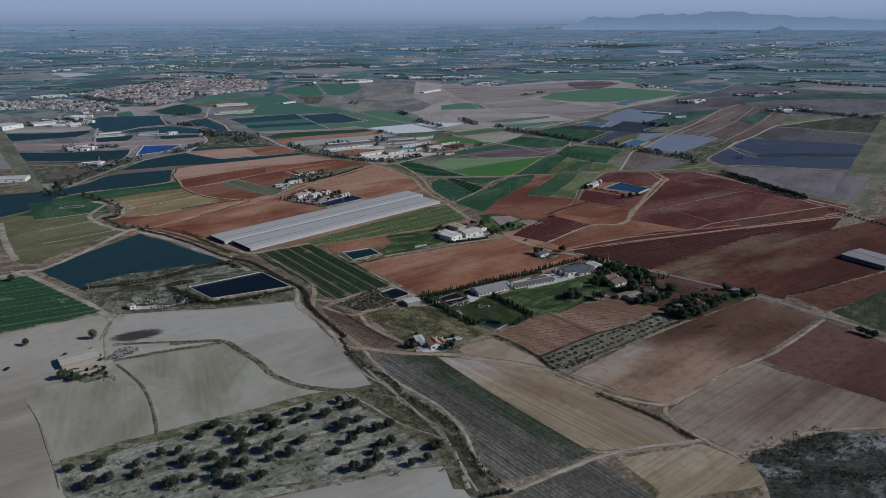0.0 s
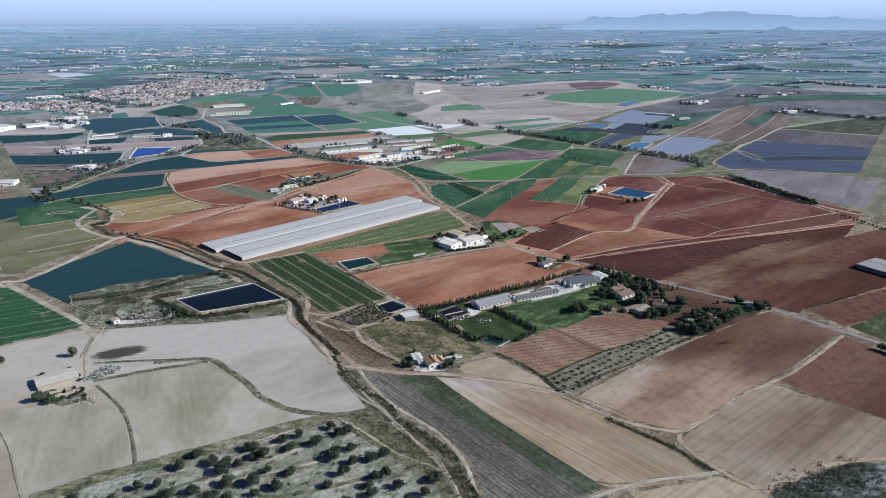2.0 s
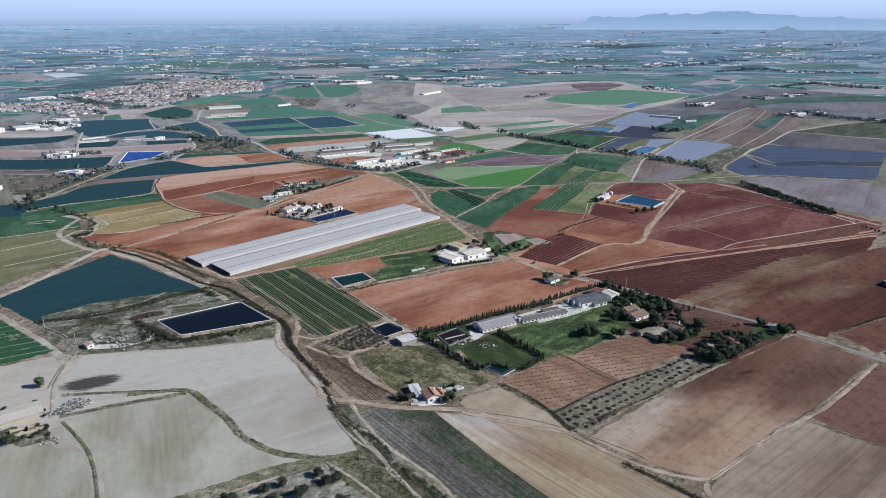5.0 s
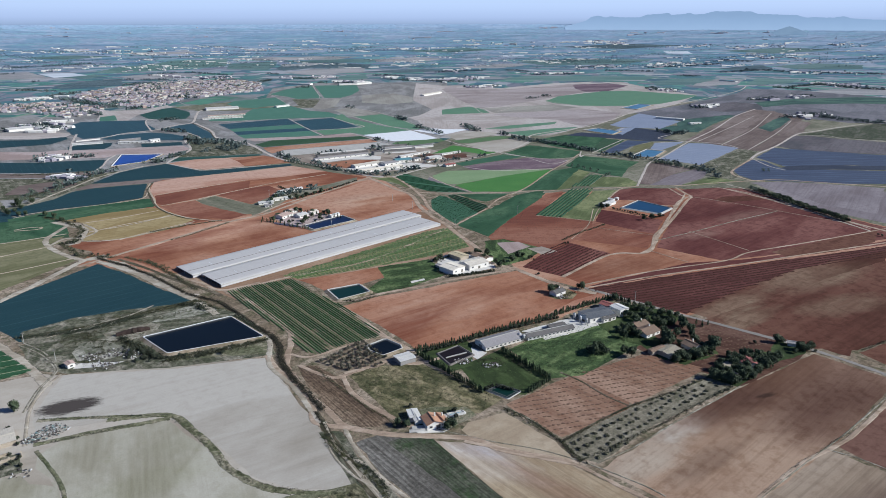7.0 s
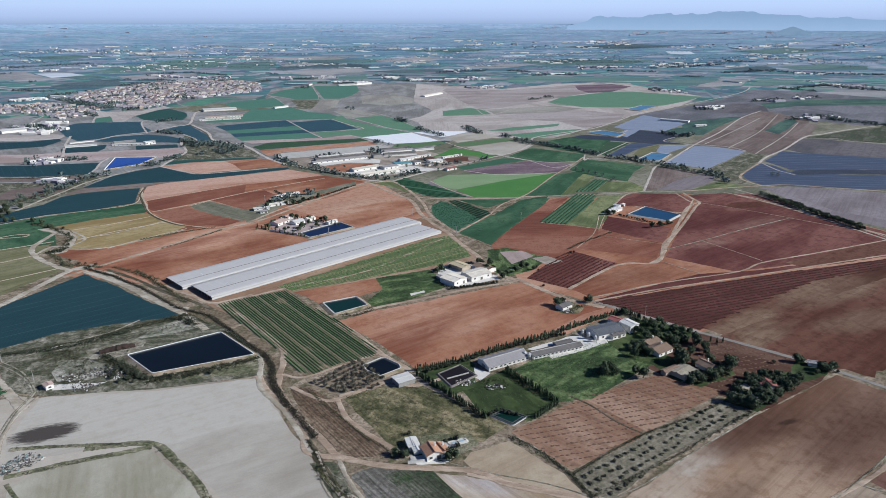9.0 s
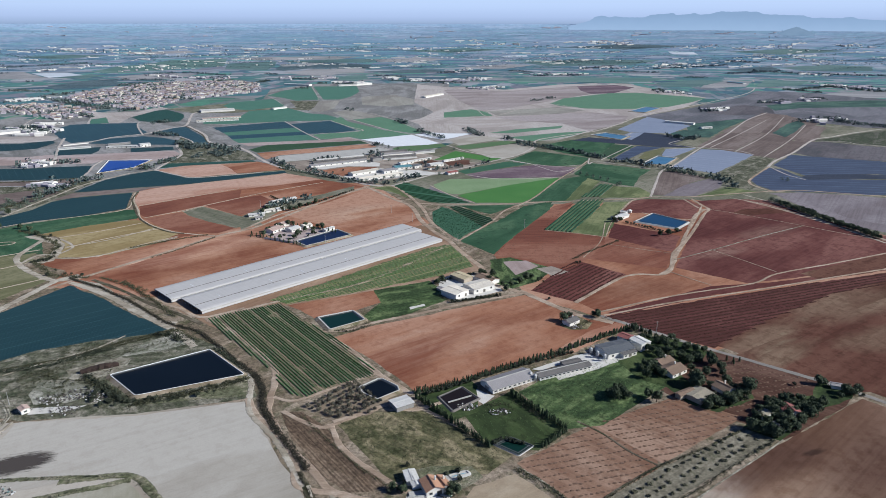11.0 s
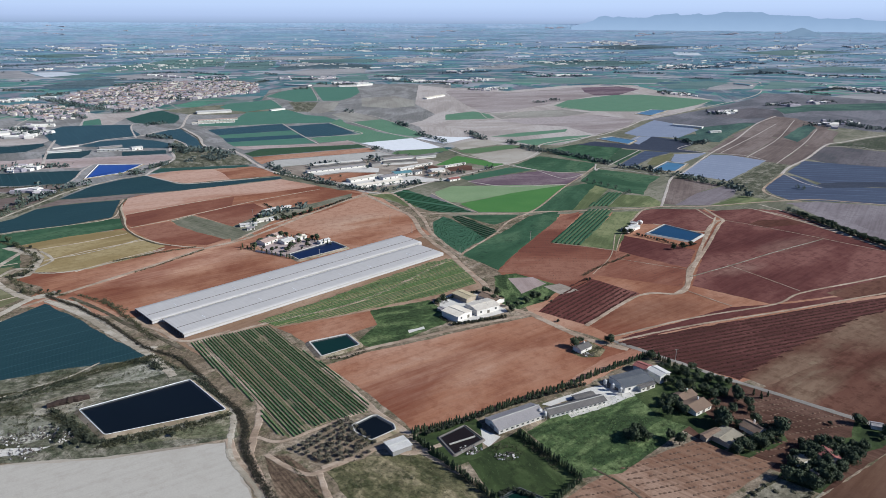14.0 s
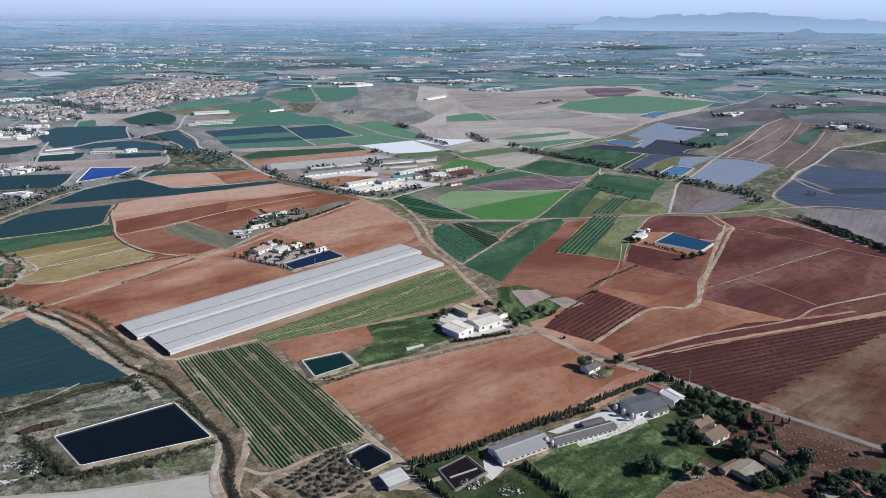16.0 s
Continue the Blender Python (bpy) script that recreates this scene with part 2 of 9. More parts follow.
soil("lawn", (0.030, 0.046, 0.019), (0.045, 0.068, 0.026), (0.075, 0.10, 0.042), 12, 5, 0.02, (0.022, 0.032, 0.015), 0.52, streak=0.1)
soil("lawn2", (0.031, 0.052, 0.023), (0.057, 0.092, 0.037), (0.128, 0.171, 0.075), 9, 6, 0.02, (0.024, 0.037, 0.016), 0.55, streak=0.12, grit=0.35)
soil("dirt", (0.25, 0.185, 0.136), (0.345, 0.262, 0.198), (0.425, 0.342, 0.272), 9, 2.0, 0.05, (0.15, 0.125, 0.08), 0.6, grit=0.28, fade=True)
soil("ditch", (0.06, 0.05, 0.036), (0.10, 0.083, 0.06), (0.17, 0.145, 0.11), 8, 6, 0.02, (0.045, 0.05, 0.025), 0.48, fade=True)
soil("road", (0.20, 0.185, 0.168), (0.25, 0.232, 0.212), (0.30, 0.28, 0.258), 30, 6, 0.02, fade=True)
soil("bare_soil", (0.19, 0.15, 0.105), (0.27, 0.215, 0.155), (0.35, 0.30, 0.235), 10, 3, 0.1, (0.08, 0.085, 0.04), 0.52)
crop("cropgap", (0.25, 0.195, 0.135), (0.11, 0.13, 0.06), (0.13, 0.14, 0.07), 3.0, 0.06)
crop("cropgreen", (0.27, 0.23, 0.14), (0.07, 0.125, 0.035), (0.10, 0.155, 0.045), 2.6, 0.5, gaps=13.0)
crop("darkgreen", (0.04, 0.068, 0.04), (0.022, 0.062, 0.03), (0.038, 0.085, 0.04), 2.5, 0.6)
crop("darkgreen2", (0.30, 0.33, 0.22), (0.015, 0.055, 0.018), (0.022, 0.07, 0.024), 2.0, 0.2)
crop("lightgreen", (0.179, 0.251, 0.132), (0.152, 0.231, 0.119), (0.207, 0.284, 0.158), 3.0, 0.75, relief=0.12)
crop("brightgreen", (0.066, 0.162, 0.045), (0.050, 0.156, 0.038), (0.072, 0.186, 0.048), 3.0, 0.75, relief=0.12)
netting("nets", (0.011, 0.040, 0.049), (0.020, 0.057, 0.065), 9.0, 0.25)
# violet, slate and lilac nets: own colours, shifted bluer for haze
netting("nets_violet", (0.041, 0.055, 0.096), (0.072, 0.097, 0.149), 14.0, 0.5)
netting("nets_slate", (0.025, 0.032, 0.052), (0.047, 0.056, 0.081), 6.0, 0.3)
netting("nets_lilac", (0.192, 0.225, 0.305), (0.250, 0.285, 0.369), 16.0, 0.2)
netting("nets_green", (0.018, 0.062, 0.05), (0.03, 0.085, 0.066), 9.0, 0.25)
# paler, bluer copies of greenfield, greenfield2 and nets: haze in the base colour
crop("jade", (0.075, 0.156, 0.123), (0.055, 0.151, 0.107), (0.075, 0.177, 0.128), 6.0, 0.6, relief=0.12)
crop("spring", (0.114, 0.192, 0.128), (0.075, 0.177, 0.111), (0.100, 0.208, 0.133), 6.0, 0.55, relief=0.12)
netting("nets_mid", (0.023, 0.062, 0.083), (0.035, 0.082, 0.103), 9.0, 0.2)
crop("greenfield", (0.045, 0.095, 0.06), (0.03, 0.095, 0.055), (0.045, 0.12, 0.068), 5.0, 0.6, relief=0.12)
crop("greenfield2", (0.11, 0.15, 0.075), (0.06, 0.135, 0.06), (0.085, 0.16, 0.075), 5.0, 0.55, relief=0.12)
soil("stubble", (0.269, 0.206, 0.190), (0.346, 0.277, 0.263), (0.412, 0.345, 0.337), 70, 4, 0.05, streak=0.4)
soil("weeds", (0.087, 0.097, 0.054), (0.146, 0.148, 0.088), (0.256, 0.233, 0.175), 7, 6, 0.03, (0.05, 0.062, 0.03), 0.52, grit=0.45, fade=True)
soil("path", (0.330, 0.270, 0.204), (0.410, 0.342, 0.264), (0.480, 0.405, 0.320), 9, 3.0, 0.03, fade=True)
soil("umber", (0.074, 0.035, 0.025), (0.106, 0.054, 0.040), (0.152, 0.083, 0.065), 70, 4, 0.05, streak=0.3, furrow=0.12)
soil("fallow", (0.105, 0.108, 0.075), (0.16, 0.158, 0.115), (0.235, 0.222, 0.175), 30, 4, 0.05, (0.07, 0.09, 0.05), 0.56)
soil("darkcrop", (0.028, 0.072, 0.039), (0.042, 0.098, 0.055), (0.070, 0.130, 0.073), 35, 3, 0.05, (0.018, 0.042, 0.026), 0.55, streak=0.2, furrow=0.1)
soil("orchgrey", (0.126, 0.114, 0.084), (0.174, 0.158, 0.120), (0.240, 0.218, 0.170), 16, 2.5, 0.1, (0.075, 0.078, 0.045), 0.56, grit=0.35)
# paler copies of stubble, redtan, purple and fallow: haze in the base colour
soil("bleached", (0.300, 0.265, 0.248), (0.384, 0.345, 0.324), (0.448, 0.410, 0.394), 70, 5, 0.05, (0.24, 0.235, 0.20), 0.6, streak=0.4)
soil("rosy", (0.228, 0.190, 0.187), (0.298, 0.258, 0.253), (0.363, 0.325, 0.324), 70, 5, 0.06, streak=0.35)
soil("heather", (0.209, 0.195, 0.178), (0.262, 0.247, 0.224), (0.319, 0.310, 0.276), 50, 6, 0.1, (0.16, 0.155, 0.135), 0.58)
soil("heath", (0.151, 0.149, 0.145), (0.219, 0.214, 0.213), (0.291, 0.284, 0.284), 35, 5, 0.05, (0.115, 0.13, 0.105), 0.55)
soil("lane", (0.352, 0.310, 0.278), (0.422, 0.378, 0.344), (0.484, 0.438, 0.403), 12, 3.0, 0.02, (0.34, 0.31, 0.27), 0.66, grit=0.15, fade=True)
# browns, greens and mauve of farther plots, cooled towards haze blue
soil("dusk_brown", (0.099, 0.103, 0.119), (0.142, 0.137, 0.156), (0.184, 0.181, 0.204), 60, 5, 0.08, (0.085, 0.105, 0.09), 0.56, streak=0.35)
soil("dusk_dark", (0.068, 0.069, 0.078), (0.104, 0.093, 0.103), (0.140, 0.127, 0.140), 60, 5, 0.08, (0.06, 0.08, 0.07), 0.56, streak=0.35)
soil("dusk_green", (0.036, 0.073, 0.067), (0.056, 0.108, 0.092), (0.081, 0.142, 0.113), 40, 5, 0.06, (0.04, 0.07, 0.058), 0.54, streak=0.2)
soil("mauve", (0.101, 0.068, 0.091), (0.144, 0.100, 0.123), (0.202, 0.155, 0.171), 45, 4, 0.08, streak=0.35)
soil("meadow", (0.085, 0.108, 0.049), (0.135, 0.162, 0.076), (0.205, 0.221, 0.113), 22, 4, 0.04, (0.065, 0.09, 0.04), 0.56, streak=0.3)
soil("cabbage_soil", (0.055, 0.085, 0.045), (0.09, 0.125, 0.065), (0.15, 0.18, 0.10), 20, 4, 0.04, (0.04, 0.075, 0.04), 0.5, streak=0.3)
# plots of the far plain, with haze blue mixed into each colour
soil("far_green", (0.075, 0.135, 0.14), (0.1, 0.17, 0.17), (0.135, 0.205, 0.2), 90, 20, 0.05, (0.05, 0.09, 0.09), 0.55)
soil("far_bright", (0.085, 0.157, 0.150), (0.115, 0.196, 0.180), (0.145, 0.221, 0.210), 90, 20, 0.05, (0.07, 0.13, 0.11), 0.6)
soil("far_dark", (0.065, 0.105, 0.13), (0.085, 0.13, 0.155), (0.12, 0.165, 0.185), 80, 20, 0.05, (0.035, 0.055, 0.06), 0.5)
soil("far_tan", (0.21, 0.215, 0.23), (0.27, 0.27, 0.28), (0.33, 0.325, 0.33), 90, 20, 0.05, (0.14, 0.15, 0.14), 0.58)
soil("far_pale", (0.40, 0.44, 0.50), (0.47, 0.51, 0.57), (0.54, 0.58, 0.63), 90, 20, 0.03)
soil("rut", (0.15, 0.135, 0.10), (0.22, 0.20, 0.16), (0.32, 0.30, 0.25), 4, 2.0, 0.05, (0.10, 0.10, 0.06), 0.54, grit=0.4, fade=True)
soil("gravel", (0.258, 0.222, 0.171), (0.357, 0.315, 0.258), (0.450, 0.407, 0.343), 9, 3.0, 0.05, (0.13, 0.13, 0.085), 0.6, grit=0.25, fade=True)


def spot(mat, x, y, rx, ry, turn, col, amount):
    """A patch of other soil in a field, with a soft uneven edge."""
    n = Nodes(mat)
    old = n.out.inputs["Base Color"].links[0].from_socket
    geo = n.t.nodes.new("ShaderNodeNewGeometry")
    mp = n.t.nodes.new("ShaderNodeMapping")
    mp.vector_type = "TEXTURE"
    n.put(mp.inputs["Vector"], geo.outputs["Position"])
    mp.inputs["Location"].default_value = (x, y, 0)
    mp.inputs["Rotation"].default_value = (0, 0, radians(turn))
    mp.inputs["Scale"].default_value = (rx, ry, 1000)
    gr = n.t.nodes.new("ShaderNodeTexGradient")
    gr.gradient_type = "SPHERICAL"
    n.put(gr.inputs["Vector"], mp.outputs[0])
    mask = n.math("ADD", gr.outputs["Fac"], n.math("MULTIPLY", n.math("SUBTRACT", n.noise(mp.outputs[0], 1.6, 5.0, 0.6), 0.5), 0.9))
    soft = n.mix(1.0, old, tuple(a / b for a, b in zip(col, BASE[mat])), "MULTIPLY")
    n.put(n.out.inputs["Base Color"], n.mix(n.math("MULTIPLY", n.ramp(mask, [(0.12, 0.0), (0.6, 1.0)]), amount), old, soft))
for nm, a, b, r in (("white_wall", (0.74, 0.72, 0.68), (0.62, 0.59, 0.54), 0.85), ("grey_wall", (0.30, 0.29, 0.28), (0.22, 0.21, 0.20), 0.85),
                    ("stone_wall", (0.42, 0.36, 0.29), (0.30, 0.25, 0.19), 0.95), ("shade_wall", (0.16, 0.16, 0.17), (0.11, 0.11, 0.12), 0.8),
                    ("grey_roof", (0.29, 0.275, 0.28), (0.24, 0.228, 0.235), 0.75), ("dark_roof", (0.10, 0.095, 0.095), (0.15, 0.14, 0.135), 0.8),
                    ("slate_roof", (0.10, 0.11, 0.125), (0.145, 0.15, 0.16), 0.7), ("pale_roof", (0.58, 0.57, 0.55), (0.45, 0.44, 0.42), 0.7),
                    ("cream_roof", (0.66, 0.61, 0.53), (0.54, 0.49, 0.42), 0.75), ("yellow_roof", (0.44, 0.38, 0.26), (0.36, 0.30, 0.2), 0.8),
                    ("brown_roof", (0.17, 0.12, 0.09), (0.24, 0.17, 0.125), 0.9), ("red_roof", (0.27, 0.10, 0.09), (0.20, 0.08, 0.075), 0.85),
                    ("pink_roof", (0.44, 0.33, 0.29), (0.36, 0.27, 0.235), 0.85), ("orange_roof", (0.40, 0.23, 0.15), (0.31, 0.17, 0.11), 0.9),
                    ("stone_roof", (0.50, 0.46, 0.40), (0.42, 0.385, 0.33), 0.95), ("blue_roof", (0.09, 0.22, 0.26), (0.12, 0.25, 0.28), 0.6),
                    ("concrete", (0.42, 0.41, 0.39), (0.33, 0.32, 0.30), 0.9), ("liner_white", (0.72, 0.73, 0.74), (0.60, 0.61, 0.62), 0.6),
                    ("liner_pale", (0.46, 0.45, 0.42), (0.36, 0.35, 0.33), 0.8), ("liner_dark", (0.06, 0.065, 0.07), (0.09, 0.095, 0.10), 0.6),
                    ("yard", (0.58, 0.56, 0.53), (0.48, 0.46, 0.43), 0.9), ("bark", (0.11, 0.085, 0.06), (0.07, 0.055, 0.04), 0.95),
                    ("timber", (0.30, 0.26, 0.21), (0.22, 0.19, 0.15), 0.9), ("white_sheet", (0.72, 0.74, 0.77), (0.64, 0.66, 0.69), 0.6),
                    ("soot", (0.13, 0.115, 0.105), (0.21, 0.19, 0.17), 0.95), ("scrap_dark", (0.07, 0.065, 0.06), (0.13, 0.11, 0.10), 0.8),
                    ("dirty_roof", (0.33, 0.295, 0.23), (0.22, 0.195, 0.155), 0.9), ("scrap_teal", (0.12, 0.20, 0.195), (0.19, 0.27, 0.265), 0.6), ("scrap_pale", (0.62, 0.61, 0.60), (0.45, 0.44, 0.43), 0.7), ("rust", (0.026, 0.019, 0.017), (0.048, 0.03, 0.025), 0.9)):
    plain(nm, a, b, 1.6, r, 0.0, 0.25, 0.3, 0.12)
# darker than the soil: plants and their shadows share one colour
plain("vine_shadow", (0.044, 0.018, 0.015), (0.066, 0.030, 0.025), 1.2, 0.95, 0.0, 0.1, 0.3, 0.3)
plain("sapling_mound", (0.12, 0.075, 0.055), (0.175, 0.115, 0.085), 1.2, 0.95, 0.0, 0.1, 0.3, 0.3)
plain("zinc", (0.42, 0.42, 0.43), (0.36, 0.36, 0.37), 1.5, 0.65, 0.2, 0.5, 0.1, 0.4)
plain("window_glass", (0.03, 0.035, 0.04), (0.045, 0.05, 0.055), 1.0, 0.12, 0.0, 0.5, 0.0)
plain("door_paint", (0.16, 0.15, 0.13), (0.11, 0.10, 0.09), 2.0, 0.6, 0.0, 0.3, 0.1)


def leaf(name, a, b):
    n = Nodes(name)
    geo = n.t.nodes.new("ShaderNodeNewGeometry")
    info = n.t.nodes.new("ShaderNodeObjectInfo")
    c = n.mix(geo.outputs["Random Per Island"], a, b)
    c = n.mix(n.math("MULTIPLY", info.outputs["Random"], 0.5), c, tuple(0.6 * x for x in a))
    n.finish(c, 0.75, 0.0, 0.25)


leaf("leaf_olive", (0.028, 0.036, 0.024), (0.064, 0.073, 0.048))
leaf("leaf_cypress", (0.028, 0.046, 0.022), (0.058, 0.082, 0.04))
leaf("leaf_broad", (0.036, 0.055, 0.030), (0.088, 0.112, 0.062))
# leaf_broad lifted towards haze blue, for trees beyond a kilometre
leaf("leaf_belt", (0.075, 0.105, 0.085), (0.14, 0.175, 0.13))
leaf("leaf_bank", (0.062, 0.066, 0.034), (0.135, 0.138, 0.062))
leaf("leaf_twig", (0.085, 0.08, 0.06), (0.17, 0.16, 0.12))
leaf("leaf_teal", (0.018, 0.068, 0.032), (0.034, 0.098, 0.046))
leaf("leaf_scrub", (0.042, 0.048, 0.028), (0.115, 0.112, 0.062))
leaf("leaf_young", (0.075, 0.135, 0.045), (0.13, 0.185, 0.07))
leaf("leaf_grey", (0.12, 0.12, 0.078), (0.18, 0.172, 0.115))
leaf("leaf_crop", (0.055, 0.10, 0.04), (0.085, 0.13, 0.055))
leaf("leaf_rows", (0.040, 0.105, 0.038), (0.075, 0.155, 0.055))
leaf("leaf_ditch", (0.026, 0.025, 0.019), (0.066, 0.060, 0.042))
leaf("leaf_dry", (0.075, 0.05, 0.038), (0.115, 0.08, 0.06))


def water(name, col):
    n = Nodes(name)
    v = n.coords(spread=50.0)
    c = n.mix(n.noise(v, 0.05, 3.0), col, tuple(0.7 * x for x in col))
    n.bump(n.noise(v, 1.6, 3.0), 0.06, 0.05)
    n.finish(c, 0.28, 0.0, 0.12)


water("water_dark", (0.005, 0.008, 0.012))
water("water_green", (0.006, 0.028, 0.022))
water("water_blue", (0.015, 0.06, 0.13))
water("water_bright", (0.01, 0.06, 0.33))
water("water_deep", (0.008, 0.018, 0.06))
water("water_sky", (0.07, 0.19, 0.32))
water("water_pool", (0.22, 0.42, 0.55))
water("slurry", (0.018, 0.013, 0.013))

n = Nodes("tunnel_film")       # sun-bleached greenhouse film
v = n.coords(spread=60.0)
dirt = n.noise(v, 0.12, 5.0, 0.65)
c = n.mix(n.ramp(dirt, [(0.35, 0.0), (0.7, 0.7)]), (0.475, 0.46, 0.452), (0.42, 0.405, 0.398))
hoop = n.wave(v, 3.0, 0.1, "X")
c = n.mix(n.math("MULTIPLY", hoop, 0.06), c, (0.25, 0.25, 0.26))
n.bump(n.math("ADD", hoop, n.noise(v, 0.8, 3.0)), 0.25, 0.1)
n.finish(c, 0.6, 0.0, 0.25)


n = Nodes("burnt")             # an old burnt patch that thins out at its edge
tc = n.t.nodes.new("ShaderNodeTexCoord")
gr = n.t.nodes.new("ShaderNodeTexGradient")
gr.gradient_type = "SPHERICAL"
mp = n.t.nodes.new("ShaderNodeMapping")
n.put(mp.inputs["Vector"], tc.outputs["Object"])
mp.inputs["Scale"].default_value = (1 / 22.0, 1 / 11.0, 1.0)
n.put(gr.inputs["Vector"], mp.outputs[0])
mp2 = n.t.nodes.new("ShaderNodeMapping")
n.put(mp2.inputs["Vector"], tc.outputs["Object"])
mp2.inputs["Scale"].default_value = (0.25, 1.4, 1.0)
mask = n.math("ADD", gr.outputs["Fac"], n.math("MULTIPLY", n.math("SUBTRACT", n.noise(mp2.outputs[0], 0.5, 5.0, 0.7), 0.5), 1.1))
n.put(n.out.inputs["Alpha"], n.ramp(mask, [(0.18, 0.0), (0.5, 0.92)]))
n.finish((0.07, 0.06, 0.056), 0.95, 0.0, 0.1)

# ---- the plain ----
CENTRE, FLAT, RIM = Vector((0, 100)), 2900.0, 4860.0


def lift(x, y):
    """Where a place of the plain stands: far off, drawn in and raised to fit the camera's view, up to the rim."""
    d = math.hypot(x - CENTRE.x, y - CENTRE.y)
    if d <= FLAT:
        return x, y, 0.0
    s = (1 / FLAT - 1 / d) / (1 / FLAT - 1 / 60000.0)
    r = FLAT + (RIM - FLAT) * s
    return CENTRE.x + (x - CENTRE.x) * r / d, CENTRE.y + (y - CENTRE.y) * r / d, 200 - r * 200 / d


def mesh_ob(name, bm, mats, parent=None):
    me = bpy.data.meshes.new(name)
    bm.to_mesh(me)
    bm.free()
    for m in mats if isinstance(mats, (list, tuple)) else [mats]:
        me.materials.append(MATS[m] if isinstance(m, str) else m)
    ob = new(name, me)
    ob.parent = parent
    return ob


def part(name, bm, mat, parent, label=""):
    return tagged(mesh_ob(name, bm, mat, parent), label)


def patchwork(name, cols, cell, lines, line_col, woods):
    """Small plots of land, hedges and lanes, as one sees them from far off."""
    n = Nodes(name)
    tc = n.t.nodes.new("ShaderNodeTexCoord")
    mp = n.t.nodes.new("ShaderNodeMapping")
    n.put(mp.inputs["Vector"], tc.outputs["Object"])
    mp.inputs["Rotation"].default_value = (0, 0, radians(17))
    mp.inputs["Scale"].default_value = (1.0, 0.62, 1.0)
    v = mp.outputs[0]
    cells = n.voronoi(v, 1 / cell, "F1", 0.75, "CHEBYCHEV")
    sub = n.voronoi(v, 2.7 / cell, "F1", 0.8, "CHEBYCHEV")
    pick = n.math("FRACT", n.math("ADD", cells.outputs["Color"], n.math("MULTIPLY", sub.outputs["Color"], 0.45)))
    k = len(cols)
    c = n.ramp(pick, [(i / k, col) for i, col in enumerate(cols)], "CONSTANT")
    edge = n.voronoi(v, 1 / cell, "DISTANCE_TO_EDGE", 0.75).outputs["Distance"]
    c = n.mix(n.ramp(edge, [(0.0, lines), (0.022, 0.0)]), c, line_col)
    wide = n.noise(v, 0.0016, 5.0, 0.65)
    c = n.mix(n.ramp(wide, [(0.42, woods), (0.52, 0.0)]), c, tuple(0.55 * x for x in cols[0]))
    c = n.mix(n.ramp(wide, [(0.55, 0.0), (0.66, 0.3)]), c, cols[6])
    trees = n.noise(v, 0.02, 6.0, 0.75)
    c = n.mix(n.ramp(trees, [(0.6, 0.0), (0.65, 0.5)]), c, tuple(0.6 * x for x in cols[0]))
    c = n.mix(0.4, c, n.ramp(n.noise(v, 0.06, 6.0, 0.75), [(0.3, 0.3), (0.7, 0.75)]), "OVERLAY")
    return n.finish(c, 0.95, 0.0, 0.1)


NEAR = [(0.038, 0.105, 0.08), (0.20, 0.18, 0.17), (0.055, 0.165, 0.10), (0.32, 0.30, 0.285), (0.025, 0.075, 0.08), (0.155, 0.185, 0.15), (0.08, 0.21, 0.115), (0.26, 0.24, 0.228), (0.042, 0.125, 0.092), (0.165, 0.13, 0.125)]
HAZE_BLUE, HAZE_RIM = (0.188, 0.315, 0.492), (0.30, 0.40, 0.54)
EDGES = [1500, 2100, 2900] + [2900 + 140 * k for k in range(1, 14)] + [9999]      # sheet radii, each with its own share of haze in the land's colour


def haze_share(r):
    """How much haze is mixed into the land's base colour at that radius."""
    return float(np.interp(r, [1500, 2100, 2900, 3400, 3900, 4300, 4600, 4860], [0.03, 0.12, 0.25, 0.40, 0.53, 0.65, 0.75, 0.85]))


def hazed(c, k):
    # the land's own colour with haze blue mixed in
    tone = [a + (b - a) * max(0.0, k - 0.4) / 0.6 for a, b in zip(HAZE_BLUE, HAZE_RIM)]
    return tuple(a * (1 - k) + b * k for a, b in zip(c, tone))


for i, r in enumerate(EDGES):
    k = haze_share(min(r, 4860))
    patchwork("plain_%d" % i, [hazed(c, k) for c in NEAR], 170 - 80 * k, 0.8, hazed((0.3, 0.27, 0.22) if i % 2 else (0.035, 0.05, 0.045), k), 0.55 * (1 - k))

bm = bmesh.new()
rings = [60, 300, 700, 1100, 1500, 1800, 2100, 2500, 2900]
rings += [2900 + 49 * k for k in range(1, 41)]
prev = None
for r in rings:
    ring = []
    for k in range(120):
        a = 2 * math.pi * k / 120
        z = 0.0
        # far rings are raised to fit the camera's view
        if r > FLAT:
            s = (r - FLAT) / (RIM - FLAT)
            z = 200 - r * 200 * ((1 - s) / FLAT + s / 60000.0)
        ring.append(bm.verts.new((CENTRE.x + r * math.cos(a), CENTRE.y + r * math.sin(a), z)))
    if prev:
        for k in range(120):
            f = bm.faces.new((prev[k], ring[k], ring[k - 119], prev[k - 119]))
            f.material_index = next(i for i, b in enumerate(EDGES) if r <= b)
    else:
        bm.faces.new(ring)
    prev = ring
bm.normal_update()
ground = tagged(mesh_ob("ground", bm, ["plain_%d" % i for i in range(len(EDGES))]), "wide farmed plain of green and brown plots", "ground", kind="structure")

# the pale sky low over the horizon, all round
n = Nodes("low_sky")
tc = n.t.nodes.new("ShaderNodeTexCoord")
sep = n.t.nodes.new("ShaderNodeSeparateXYZ")
n.put(sep.inputs[0], tc.outputs["Object"])
